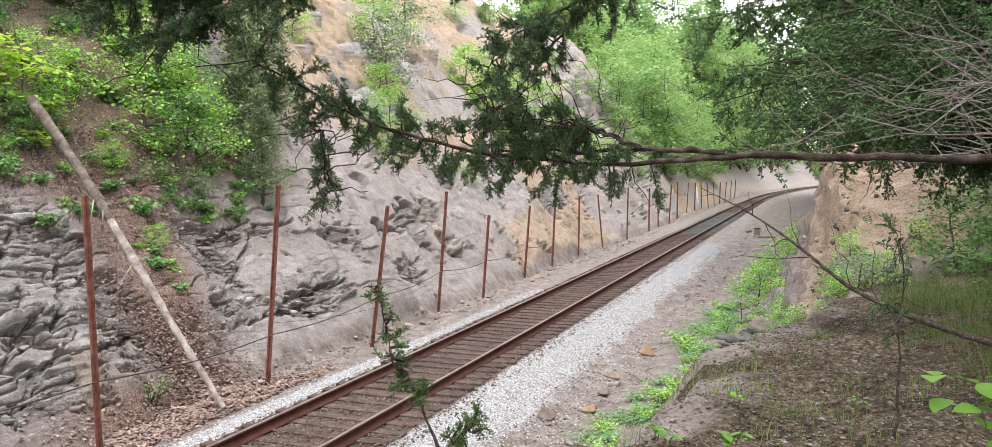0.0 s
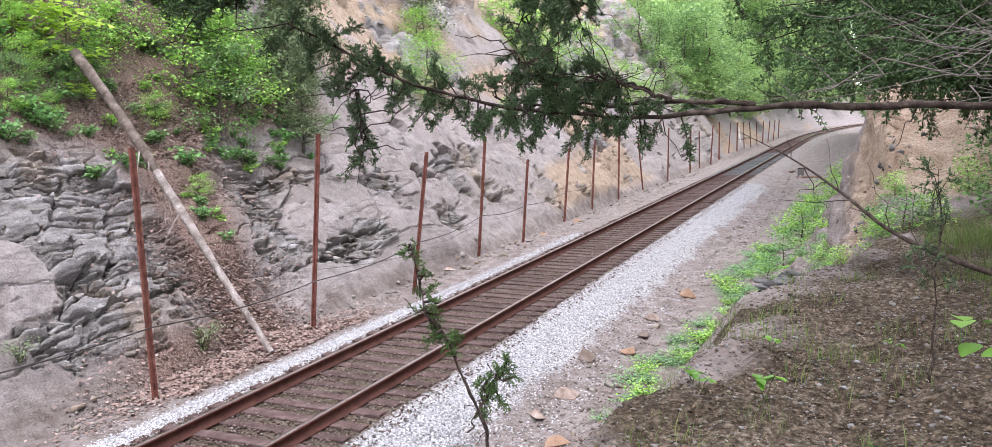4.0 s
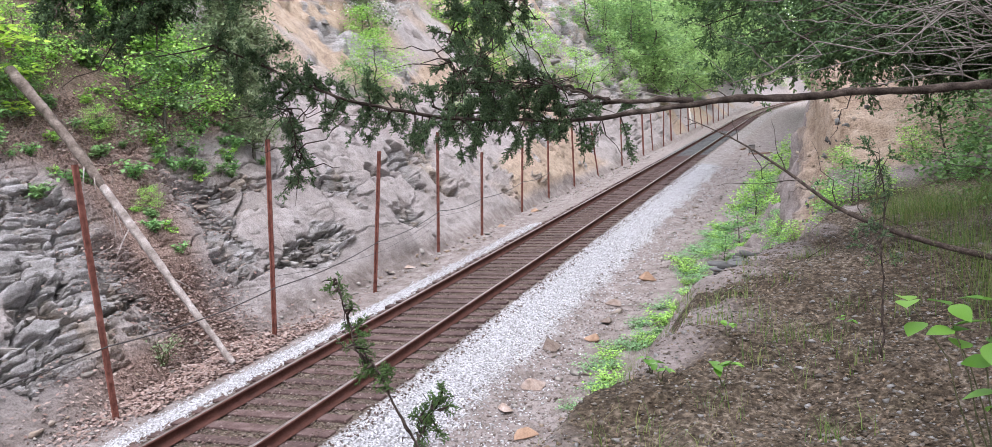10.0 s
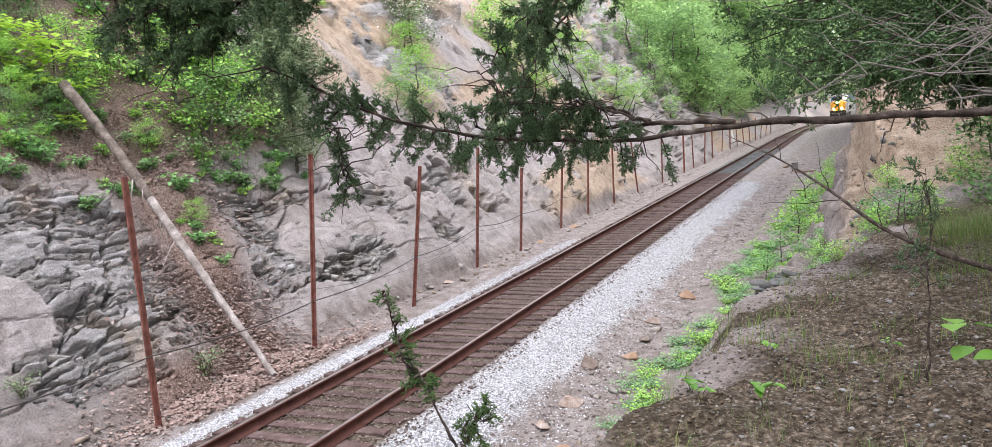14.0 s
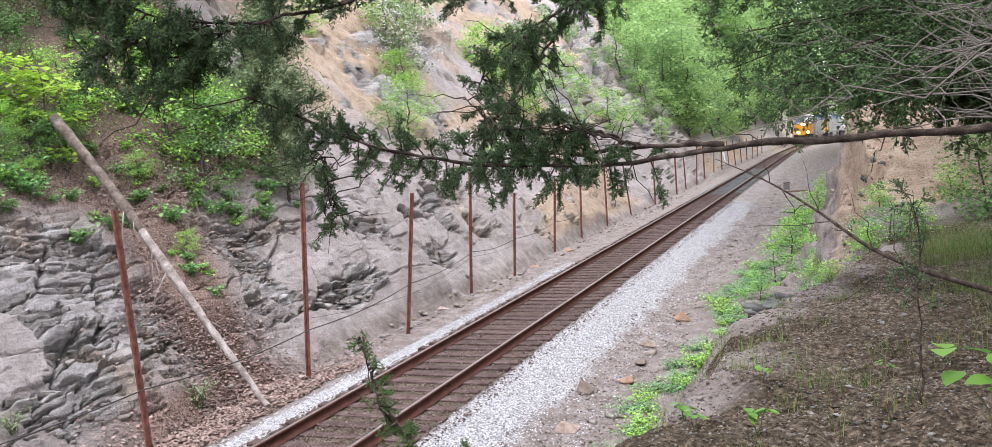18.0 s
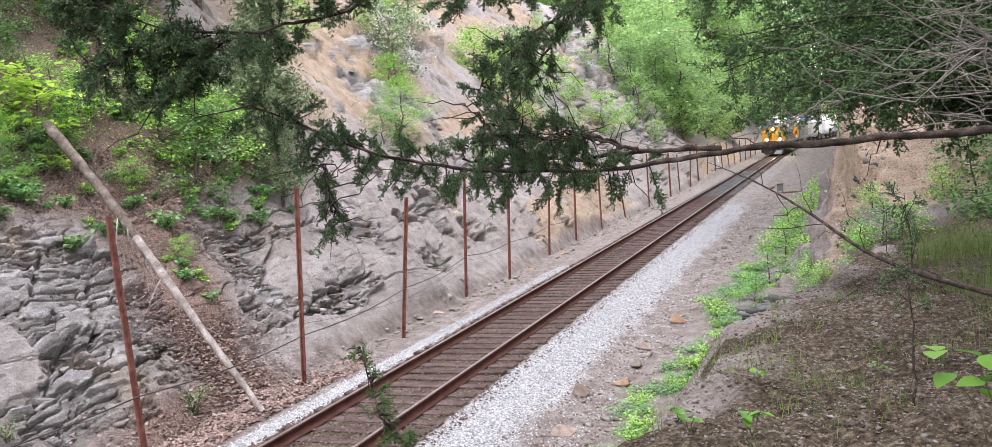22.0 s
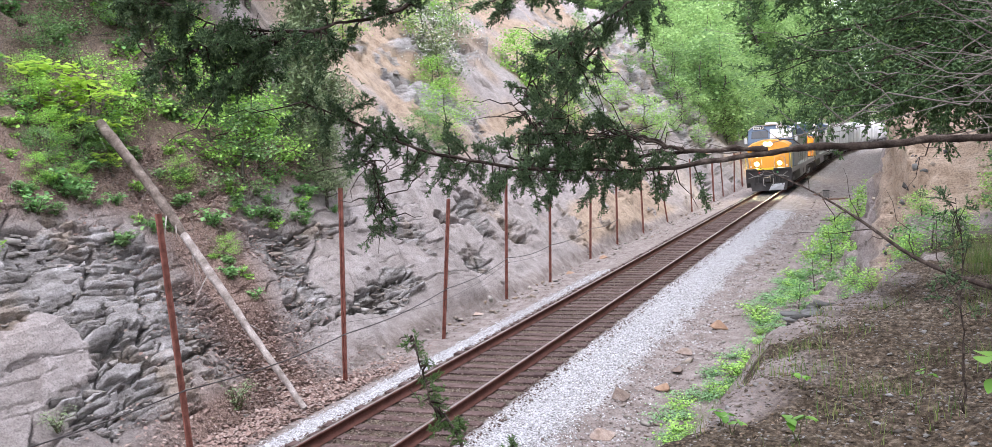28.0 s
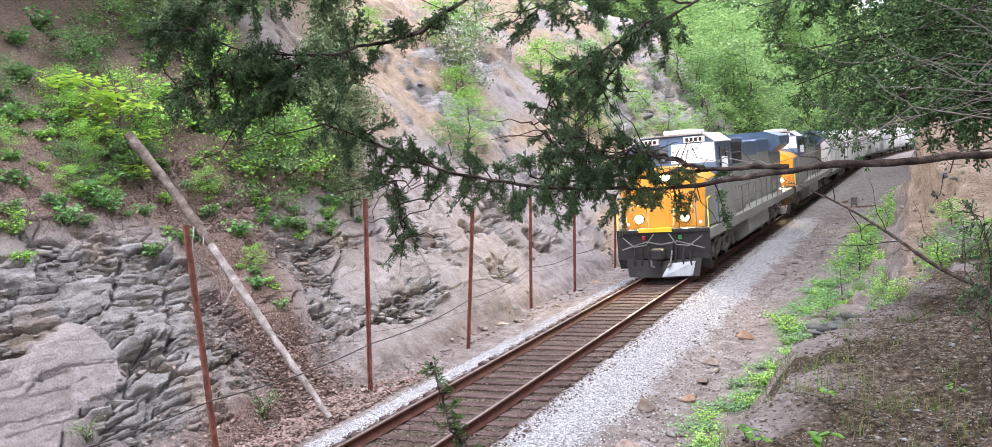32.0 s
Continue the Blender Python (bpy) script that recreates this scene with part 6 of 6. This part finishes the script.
SPRAYS_LIGHT = [spray(np.random.default_rng(k), 5, 1) for k in range(5)]


def cedar_limb(name, label, seed, mains, leafy, twigs, twig_len, spray_size, per_twig, droop=0.5, dead=0, up=0.3, sprays=None, material=None):
    """A cedar limb: mains are bark paths (x, y, z, r); leafy are spans (path, from, to) that bear twigs with sprays."""
    rng = np.random.default_rng(seed)
    ob = tagged(new(name), label, "tree limb")
    paths = []
    for p in mains:
        q = fill_path(p, 26)
        q[1:-1, :3] += rng.normal(0, 0.005, (24, 3))
        q[:, 3] *= 0.64 * (1 + 0.15 * rng.normal(0, 1, 26))
        paths.append(q)
    v, f = tubes([fill_path(q, 110) for q in paths], 10)
    v = v + 0.0028 * np.stack([fbm(v[:, 0] * 34, v[:, 1] * 34, v[:, 2] * 34 + k, 3) for k in (0.0, 11.0, 23.0)], -1)
    mesh_ob("wood", v, f, M_BARK, ob)
    tw, A, D, S = [], [], [], []
    for (k, s0, s1), cnt in zip(leafy, twigs):
        q = paths[k]
        ax = q[-1, :3] - q[0, :3]
        ax /= np.linalg.norm(ax)
        for i in range(cnt):
            s = s0 + (s1 - s0) * (i + rng.random()) / cnt
            a = np.array([np.interp(s, np.linspace(0, 1, 26), q[:, c]) for c in range(3)])
            side = rng.normal(0, 1, 3) * [1, 1, 0.5]
            d = ax * rng.uniform(0.0, 0.9) + side * 0.7 + np.array([0, 0, rng.choice([-1.0, up], p=[droop, 1 - droop])]) * rng.uniform(0.4, 1.2)
            d /= np.linalg.norm(d)
            L = twig_len * rng.uniform(0.35, 1.15)
            n = 6
            t = np.linspace(0, 1, n)[:, None]
            c = a + d * L * t + np.array([0, 0, -0.22 * L]) * t**2 + rng.normal(0, 0.02 * L, (n, 3)) * t
            tw.append(np.c_[c, 0.0026 * (1 - 0.75 * t[:, 0])])
            m = max(2, int(per_twig * L / twig_len))
            tt = 0.15 + 0.85 * rng.random(m)
            pos = np.stack([np.interp(tt, t[:, 0], c[:, z]) for z in range(3)], -1)
            dd = d + rng.normal(0, 0.65, (m, 3)) + [0, 0, -0.25]
            A.append(pos)
            D.append(dd)
            S.append(spray_size * rng.uniform(0.55, 1.25, m))
    v, f = tubes(tw, 4)
    tagged(mesh_ob("twig_spray", v, f, M_BARK, ob), kind="stuff")
    A, D, S = np.concatenate(A), np.concatenate(D), np.concatenate(S)
    sprays = sprays or SPRAYS
    w = rng.integers(0, len(sprays), len(A))
    V, F, base = [], [], 0
    for k, (tv, tf) in enumerate(sprays):
        m = w == k
        v, f = scatter(tv, tf, aim(rng, D[m], S[m]), A[m])
        V.append(v)
        F.append(f + base)
        base += len(v)
    tagged(mesh_ob("foliage", np.concatenate(V), np.concatenate(F), material or M_CEDAR, ob), kind="stuff")
    if dead:
        dt = []
        for i in range(dead):
            q = paths[rng.integers(0, len(paths))]
            a = q[rng.integers(6, 26), :3]
            d = rng.normal(0, 1, 3) * [1, 0.7, 0.8]
            dt.append(limb_path(rng, a, a + d / np.linalg.norm(d) * rng.uniform(0.5, 2.2) * min(0.1, twig_len), 0.0022 * min(1, twig_len / 0.08), 0.0007, 5, 0, 0.1))
        v, f = tubes(dt, 4)
        tagged(mesh_ob("dry_twig_spray", v, f, M_BARK, ob), kind="stuff")
    return ob


LOW = [(8.75, 3.32, 4.22, 0.027), (8.3, 3.17, 4.24, 0.025), (7.804, 2.978, 4.25, 0.021), (7.343, 2.788, 4.245, 0.0165), (7.12, 2.70, 4.25, 0.013), (7.01, 2.65, 4.24, 0.0105), (6.91, 2.6, 4.22, 0.0115), (6.8, 2.56, 4.21, 0.0105), (6.65, 2.5, 4.235, 0.0095), (6.5, 2.38, 4.25, 0.0085), (6.39, 2.29, 4.27, 0.0075), (6.25, 2.18, 4.32, 0.006), (6.15, 2.09, 4.37, 0.005), (6.07, 2.01, 4.44, 0.004), (6.02, 1.94, 4.48, 0.003)]
MID = [(7.12, 2.70, 4.255, 0.0145), (6.98, 2.64, 4.265, 0.0125), (6.81, 2.62, 4.262, 0.010), (6.68, 2.62, 4.26, 0.008), (6.55, 2.57, 4.25, 0.0065), (6.37, 2.5, 4.29, 0.004)]
FORK = [(6.90, 2.63, 4.265, 0.008), (6.8, 2.57, 4.31, 0.0065), (6.72, 2.49, 4.34, 0.005), (6.67, 2.41, 4.33, 0.003)]
RISE = [(6.892, 2.57, 4.269, 0.006), (6.813, 2.551, 4.303, 0.005), (6.725, 2.527, 4.33, 0.004), (6.637, 2.5, 4.334, 0.003), (6.549, 2.469, 4.328, 0.0015)]
DIAG = [(6.643, 2.502, 4.26, 0.004), (6.566, 2.476, 4.309, 0.003), (6.499, 2.449, 4.376, 0.0025), (6.427, 2.416, 4.451, 0.001)]
DROOP = [(6.111, 2.118, 4.379, 0.004), (6.112, 2.121, 4.293, 0.003), (6.115, 2.122, 4.215, 0.002), (6.135, 2.131, 4.145, 0.001)]
limb_near = cedar_limb("cedar_limb", "low cedar limb with bare grey wood and dark green sprays", 31, [LOW, MID, FORK, RISE, DIAG, DROOP], [(0, 0.66, 1.0), (0, 0.62, 0.66), (1, 0.62, 1.0), (2, 0.5, 1.0), (3, 0.3, 1.0), (4, 0.2, 1.0), (5, 0.1, 1.0)], [80, 6, 14, 12, 15, 11, 13], 0.105, 0.030, 25, 0.62, 90, 0.9)
UPL = [(6.8, 2.58, 5.16, 0.010), (6.42, 2.38, 4.9, 0.008), (6.36, 2.23, 4.81, 0.0075), (6.25, 2.06, 4.7, 0.0065), (6.18, 1.91, 4.66, 0.006), (6.09, 1.86, 4.65, 0.005), (6.0, 1.77, 4.65, 0.004), (5.91, 1.67, 4.7, 0.003), (5.84, 1.58, 4.75, 0.002)]
HANG1 = [(6.09, 1.85, 4.65, 0.004), (6.01, 1.76, 4.59, 0.003), (5.97, 1.74, 4.54, 0.0025), (5.93, 1.71, 4.49, 0.0015)]
HANG2 = [(6.04, 1.80, 4.65, 0.004), (5.91, 1.66, 4.61, 0.003), (5.84, 1.62, 4.57, 0.0015)]
OVER = [(6.42, 2.38, 4.9, 0.006), (6.25, 1.84, 4.87, 0.005), (6.06, 1.75, 4.83, 0.004), (5.92, 1.68, 4.81, 0.003), (5.81, 1.63, 4.72, 0.0015)]
limb_left = cedar_limb("cedar_limb", "hanging cedar bough with dense green sprays", 32, [UPL, HANG1, HANG2, OVER], [(0, 0.68, 1.0), (1, 0.2, 1.0), (2, 0.2, 1.0), (3, 0.35, 1.0), (0, 0.45, 0.66)], [42, 22, 20, 40, 8], 0.095, 0.032, 24, 0.6, 16, 0.4)
CEN = [(7.08, 2.69, 4.86, 0.009), (6.9, 2.59, 4.76, 0.0075), (6.77, 2.42, 4.68, 0.0065), (6.68, 2.36, 4.62, 0.005), (6.63, 2.22, 4.55, 0.004), (6.56, 2.19, 4.45, 0.0025)]
CEN2 = [(6.9, 2.59, 4.76, 0.005), (6.7, 2.5, 4.80, 0.004), (6.55, 2.4, 4.80, 0.003), (6.42, 2.35, 4.74, 0.002)]
CEN3 = [(6.77, 2.42, 4.68, 0.006), (6.684, 2.496, 4.591, 0.005), (6.628, 2.486, 4.523, 0.004), (6.572, 2.472, 4.454, 0.003), (6.5, 2.449, 4.385, 0.002), (6.428, 2.422, 4.324, 0.001)]
limb_mid = cedar_limb("cedar_limb", "drooping cedar bough with dark sprays", 33, [CEN, CEN2, CEN3], [(0, 0.35, 1.0), (1, 0.2, 1.0), (2, 0.15, 1.0)], [44, 22, 24], 0.10, 0.031, 23, 0.6, 20, 0.7)
SPRIG = [(6.9, 1.17, 3.2, 0.006), (6.9, 1.17, 3.71, 0.004), (6.87, 1.17, 3.8, 0.0034), (6.84, 1.17, 3.86, 0.003), (6.81, 1.16, 3.92, 0.0024), (6.78, 1.16, 3.98, 0.0018), (6.77, 1.16, 4.04, 0.001)]
SPRIG2 = [(6.86, 1.17, 3.75, 0.0022), (6.87, 1.2, 3.80, 0.0018), (6.895, 1.235, 3.835, 0.001)]
sprig = cedar_limb("cedar_sapling", "thin cedar sapling shoot close to the camera", 34, [SPRIG, SPRIG2], [(0, 0.78, 1.0), (1, 0.3, 1.0)], [26, 18], 0.026, 0.018, 8, 0.3, 14, 0.8, material=M_SAPLING)
tagged(sprig, category="sapling")


M_CEDARBIG = greens("light_cedar_spray", [(0.045, 0.095, 0.038), (0.08, 0.16, 0.058), (0.15, 0.26, 0.09), (0.06, 0.125, 0.048)], 0.25)


# ---- big cedar on the bank, with dead lower twigs ----
def bank_cedar():
    rng = np.random.default_rng(41)
    trunk = np.array([(10.6, 8.6, 2.9, 0.17), (10.55, 8.6, 5, 0.14), (10.5, 8.5, 7.5, 0.09), (10.5, 8.5, 10.5, 0.02)])
    mains = [trunk]
    leafy, twigs = [], []
    ends = []
    for k in range(46):
        x = 5.95 + 2.8 * rng.random() ** 0.9
        low = 4.95 - 0.9 * min(1.0, max(0, x - 6.0) / 0.8)
        ends.append((x, rng.uniform(6.0, 9.0), low + 0.36 + 1.15 * rng.random() ** 1.2))
    for k, e in enumerate(ends):
        z0 = 3.9 + 0.75 * (e[2] - 4.2) + rng.uniform(-0.1, 0.5)
        a = np.array([10.55, 8.55, z0 + 0.3])
        p = limb_path(rng, a, e, 0.035, 0.006, 7, 0.06, 0.03)
        mains.append(p)
        leafy.append((k + 1, 0.4, 1.0))
        twigs.append(34)
    return cedar_limb("cedar_tree", "large cedar on the bank with hanging dark sprays", 42, mains, leafy, twigs, 0.42, 0.15, 11, 0.6, 0, 0.5, sprays=SPRAYS_LIGHT, material=M_CEDARBIG)


tagged(bank_cedar(), category="tree")


M_DEADTWIG = speckled("grey_dead_twig", [(0.13, 0.112, 0.1), (0.26, 0.235, 0.215)], 14, 90, 0.9, 0, 0.2, 0.003)


def dead_boughs():
    """Bare grey twigs of a dying cedar limb, fanning out over the bank."""
    rng = np.random.default_rng(51)
    ob = tagged(new("dead_cedar_bough"), "bare tangled grey twigs of a dead cedar bough", "tree limb")
    root = np.array([9.6, 4.4, 4.15])
    main, fine = [], []
    for k in range(22):
        e = np.array([rng.uniform(6.9, 8.3), rng.uniform(3.6, 5.6), 4.2 + 0.8 * (k / 22) ** 1.1 + rng.normal(0, 0.06)])
        p = limb_path(rng, root + rng.normal(0, 0.12, 3) * [1, 1, 1.5], e, rng.uniform(0.005, 0.011), 0.0015, 9, rng.uniform(-0.10, 0.14), 0.05)
        main.append(p)
        for j in range(11):
            i = rng.integers(2, 9)
            a = p[i, :3]
            d = (e - root) / np.linalg.norm(e - root) + rng.normal(0, 0.55, 3)
            fine.append(limb_path(rng, a, a + d * rng.uniform(0.12, 0.5), 0.0032, 0.0007, 6, rng.uniform(-0.1, 0.1), 0.06))
    for p in main:
        v, f = tubes([p], 6)
        mesh_ob("bough", v, f, M_DEADTWIG, ob, smooth=True)
    v, f = tubes(fine, 4)
    tagged(mesh_ob("twig_tangle", v, f, M_DEADTWIG, ob), kind="stuff")


dead_boughs()


def bare_branch():
    rng = np.random.default_rng(52)
    ob = tagged(new("bare_branch"), "thin bare grey branch reaching out over the bank", "tree limb")
    p = fill_path([(9.2, 5.2, 3.1, 0.022), (8.35, 5.68, 3.22, 0.019), (8.14, 5.82, 3.26, 0.018), (7.86, 6.04, 3.33, 0.016), (7.58, 6.27, 3.44, 0.013), (7.35, 6.41, 3.63, 0.011), (7.14, 6.56, 3.77, 0.008), (6.92, 6.71, 3.9, 0.006), (6.56, 6.8, 4.07, 0.002)], 30)
    v, f = tubes([p], 7)
    mesh_ob("wood", v, f, M_BARK, ob, smooth=True)
    tw = []
    for j in range(12):
        a = p[rng.integers(12, 29), :3]
        tw.append(limb_path(rng, a, a + np.array([rng.normal(-0.15, 0.25), rng.normal(0, 0.2), rng.normal(0, 0.2)]), 0.004, 0.001, 6, 0, 0.08))
    v, f = tubes(tw, 5)
    tagged(mesh_ob("twig_spray", v, f, M_BARK, ob), kind="stuff")


bare_branch()


# ---- bank: grass, sapling, broad-leaved seedlings ----
def grass_patch(name, label, n, xy, h, rng, material=None):
    x, y = xy
    z = lie(x, y)
    k = 4
    t = np.linspace(0, 1, k)[None, :, None]
    an = rng.uniform(0, 6.28, n)
    d = np.stack([np.cos(an), np.sin(an), 0 * an], -1)[:, None]
    L = (h * rng.uniform(0.4, 1.15, n))[:, None, None]
    lean = rng.uniform(0.15, 1.0, n)[:, None, None]
    c = np.stack([x, y, z], -1)[:, None] + d * lean * L * t**2 + np.array([0, 0, 1.0]) * L * t * (1 - 0.3 * lean * t)
    side = np.cross(d, [0, 0, 1.0])
    w = rng.uniform(0.0012, 0.0028, n)[:, None, None] * (1 - 0.9 * t)
    V = np.stack([c - side * w, c + side * w], 2).reshape(n, -1, 3)
    i = np.arange(k - 1)
    tf = np.stack([2 * i, 2 * i + 1, 2 * i + 3, 2 * i + 2], -1)
    F = (tf[None] + (np.arange(n) * 2 * k)[:, None, None]).reshape(-1, 4)
    return tagged(mesh_ob(name, V.reshape(-1, 3), F, material or M_GRASS), label, "grass", kind="stuff")


rng = np.random.default_rng(61)
n = 9000
cx = rng.uniform(8.25, 10.5, 60)
cy = rng.uniform(4.6, 13.5, 60)
w = rng.integers(0, 60, n)
grass_patch("grass", "tall green grass in loose tufts on the bank", n, (np.maximum(cx[w] + rng.normal(0, 0.16, n), 7.6 + 0.05 * cy[w]), cy[w] + rng.normal(0, 0.16, n)), 0.5, rng)
n = 1500
cx, cy = rng.uniform(6.4, 8.6, 50), rng.uniform(2.6, 7.5, 50)
w = rng.integers(0, 50, n)
grass_patch("grass", "sparse thin grass among the shale chips", n, (cx[w] + rng.normal(0, 0.07, n), cy[w] + rng.normal(0, 0.07, n)), 0.13, rng)

n = 5000
cy = rng.uniform(4.0, 16.0, 120)
cx = foot_right(cy) + 0.4 + (brow_right(cy) - foot_right(cy) - 0.4) * rng.random(120)
w = rng.integers(0, 120, n)
grass_patch("grass", "thin grass and weeds on the bare side of the bank", n, (cx[w] + rng.normal(0, 0.12, n), cy[w] + rng.normal(0, 0.12, n)), 0.16, rng)


def broad_leaf(size):
    """A pointed oval leaf with a folded midrib: 12 faces."""
    s = np.linspace(0, 1, 7)
    w = 0.36 * np.sin(np.pi * s**0.8) ** 0.9
    V = []
    for t, k in zip(s, w):
        V += [(-k, t, 0.22 * k - 0.15 * t * t), (0, t, -0.15 * t * t), (k, t, 0.22 * k - 0.15 * t * t)]
    F = []
    for i in range(6):
        F += [[3 * i, 3 * i + 1, 3 * i + 4, 3 * i + 3], [3 * i + 1, 3 * i + 2, 3 * i + 5, 3 * i + 4]]
    return np.array(V) * size, np.array(F)


LEAF_V, LEAF_F = broad_leaf(1.0)
LEAF = bpy.data.meshes.new("leaf")
LEAF.from_pydata([tuple(v) for v in LEAF_V], [], [tuple(int(i) for i in f) for f in LEAF_F])
for q in LEAF.polygons:
    q.use_smooth = True
M_BIGLEAF, _nt, _b = mat("fresh_broad_leaf", 0.45, 0, 0.4)
_o = nd(_nt, "ShaderNodeObjectInfo")
_c = ramp(_nt, _o.outputs["Random"], [(0.0, (0.085, 0.22, 0.025)), (0.5, (0.135, 0.30, 0.04)), (1.0, (0.21, 0.40, 0.07))])
_c = mix(_nt, 0.35, _c, mix(_nt, 1.0, _c, ramp(_nt, tex(_nt, 60, 3), [(0.3, (0.7, 0.7, 0.7)), (0.7, (1.2, 1.2, 1.2))]), "MULTIPLY"))
_nt.links.new(_c, _b.inputs["Base Color"])
_t = nd(_nt, "ShaderNodeBsdfTranslucent")
_nt.links.new(_c, _t.inputs[0])
_s = nd(_nt, "ShaderNodeMixShader")
_s.inputs[0].default_value = 0.4
_nt.links.new(_b.outputs[0], _s.inputs[1])
_nt.links.new(_t.outputs[0], _s.inputs[2])
_nt.links.new(_s.outputs[0], _nt.nodes["Material Output"].inputs[0])
LEAF.materials.append(M_BIGLEAF)


def seedling(label, foot, tips, leaf, rng, per=4, droop=0.3):
    """A broad-leaved seedling: stems from its foot to tips, each with leaves of their own."""
    ob = tagged(new("seedling"), label, "seedling", "seedlings on the bank")
    foot = np.array(foot, float)
    paths = []
    for tip in tips:
        p = limb_path(rng, foot, tip, 0.004, 0.0015, 7, 0.1, 0.03)
        paths.append(p)
        for k in range(per):
            t = 1 - 0.13 * (k // 2) if per > 2 else 1 - 0.1 * k
            a = np.array([np.interp(t, np.linspace(0, 1, 7), p[:, c]) for c in range(3)])
            an = rng.uniform(0, 360) if k % 2 == 0 else an + 180 + rng.uniform(-30, 30)
            o = new("leaf", LEAF)
            o.parent = ob
            o.matrix_basis = Matrix.Translation(a) @ pose(0, 0, 0, 0, 0, an) @ pose(0, 0, 0, rng.normal(-5, 14), rng.normal(0, 14), 0) @ Matrix.Diagonal((leaf * rng.uniform(0.8, 1.2), leaf * rng.uniform(0.8, 1.25), leaf, 1))
    for p in paths:
        v, f = tubes([p], 5)
        mesh_ob("stem", v, f, M_STEM, ob, smooth=True)
    return ob


rng = np.random.default_rng(62)
z0 = float(lie(7.95, 2.85))
seedling("bright green broad-leaved seedling beside the path", (7.98, 2.85, z0 - 0.02), [(7.72, 2.87, 3.61), (7.83, 2.86, 3.60), (7.92, 2.85, 3.62), (7.84, 2.83, 3.53), (7.93, 2.82, 3.50), (8.02, 2.84, 3.58), (7.95, 2.8, 3.36)], 0.085, rng, 3)
seedling("low green seedling with broad leaves", (7.9, 2.6, float(lie(7.9, 2.6)) - 0.02), [(7.84, 2.62, 3.22), (7.95, 2.6, 3.2), (7.88, 2.55, 3.16)], 0.085, rng, 4)
seedling("small bright green maple seedling among shale", (7.06, 3.94, float(lie(7.06, 3.94)) - 0.01), [(7.03, 3.92, float(lie(7.06, 3.94)) + 0.10), (7.1, 3.95, float(lie(7.06, 3.94)) + 0.11)], 0.065, rng, 4)
for k in range(7):
    x, y = rng.uniform(6.5, 8.3), rng.uniform(2.6, 5.2)
    z = float(lie(x, y))
    seedling("small green seedling on the shale", (x, y, z - 0.01), [(x + 0.03, y, z + 0.07), (x - 0.03, y + 0.02, z + 0.08)], rng.uniform(0.03, 0.05), rng, 4)
# the thin young cedar on the bank
zb = float(lie(7.74, 4.3))
sapling = cedar_limb("young_cedar", "thin young cedar with a bare lower stem", 63, [[(7.74, 4.3, zb - 0.05, 0.010), (7.75, 4.33, zb + 0.25, 0.009), (7.75, 4.38, zb + 0.5, 0.007), (7.77, 4.45, 3.70, 0.005), (7.75, 4.5, 3.95, 0.002)]], [(0, 0.45, 1.0)], [16], 0.2, 0.06, 5, 0.3, 16, 0.6)
tagged(sapling, category="sapling")


# ---- what moves ----
SPEED, Y_END = 8.9, 27.5


def rail_pose(y0, length):
    """A vehicle whose front stands at y0, riding the rails."""
    ya, yb = y0 + 0.2 * length, y0 + 0.8 * length
    xa, xb = float(track_x(ya)), float(track_x(yb))
    yaw = -math.degrees(math.atan2(xb - xa, yb - ya))
    m = pose(xa, ya, 0.18, 0, 0, yaw)
    return m @ pose(0, -0.2 * length, 0)


def motions():
    train = [(loco, 0.0, 22.0), (loco_rear, 22.7, 22.0)] + [(c, 45.6 + 17.9 * k, 17.0) for k, c in enumerate(cars)]
    for ob, back, length in train:
        walk(ob, [(0.5 * k, rail_pose(Y_END + SPEED * (32 - 0.5 * k) + back, length)) for k in range(65)])
    step = 0.09
    for w in loco_wheels:
        y, r = w.matrix_basis.translation.y, w.matrix_basis.translation.z
        n = int(32 / step) + 1
        walk(w, [(min(32.0, k * step), pose(0, y, r) @ pose(0, 0, 0, math.degrees(min(32.0, k * step) * SPEED / r))) for k in range(n + 1)])
    # the limbs sway a little in the wind
    sway = [(0, 0, 0.5), (1, 1.5, 0.9), (2, 1.2, 0.9), (3, 1.1, 1.1), (4, 0.2, 0.2), (7, 0.2, -0.3), (9, 0.8, -0.7), (11, -0.3, -0.3), (13, 0, 0), (14, -0.4, -0.9), (17, 0.4, -0.9),
            (18, 1.5, 0.6), (19, 1.6, -1.3), (20, 2.5, 0.3), (22, 3.0, 1.1), (24, 1.6, 0.6), (25, 2.6, 1.3), (27, 2.2, 1.0), (29, 2.4, 1.2), (32, 2.3, 1.2)]
    for ob, k in ((limb_near, 1.0), (limb_mid, 0.9), (limb_left, 0.8)):
        walk(ob, [(t, pose(0.01 * k * x, 0, 0.01 * k * z)) for t, x, z in sway])
    walk(sprig, [(t, pose(0.01 * x, 0, 0.01 * z)) for t, x, z in ((0, 1.0, 0.5), (2, 0.6, 0.3), (4, 1.2, 0.8), (7, 1.4, 1.4), (8, 0.8, 0.7), (10, 0.3, 0.1), (11, 0.9, 0.9), (12, 0, 0.3), (13, 0, 0), (14, 0, 0.7), (17, 0.2, 0.2), (23, 0.4, 0.3), (28, 0, 0), (32, 0.2, 0.1))])


motions()
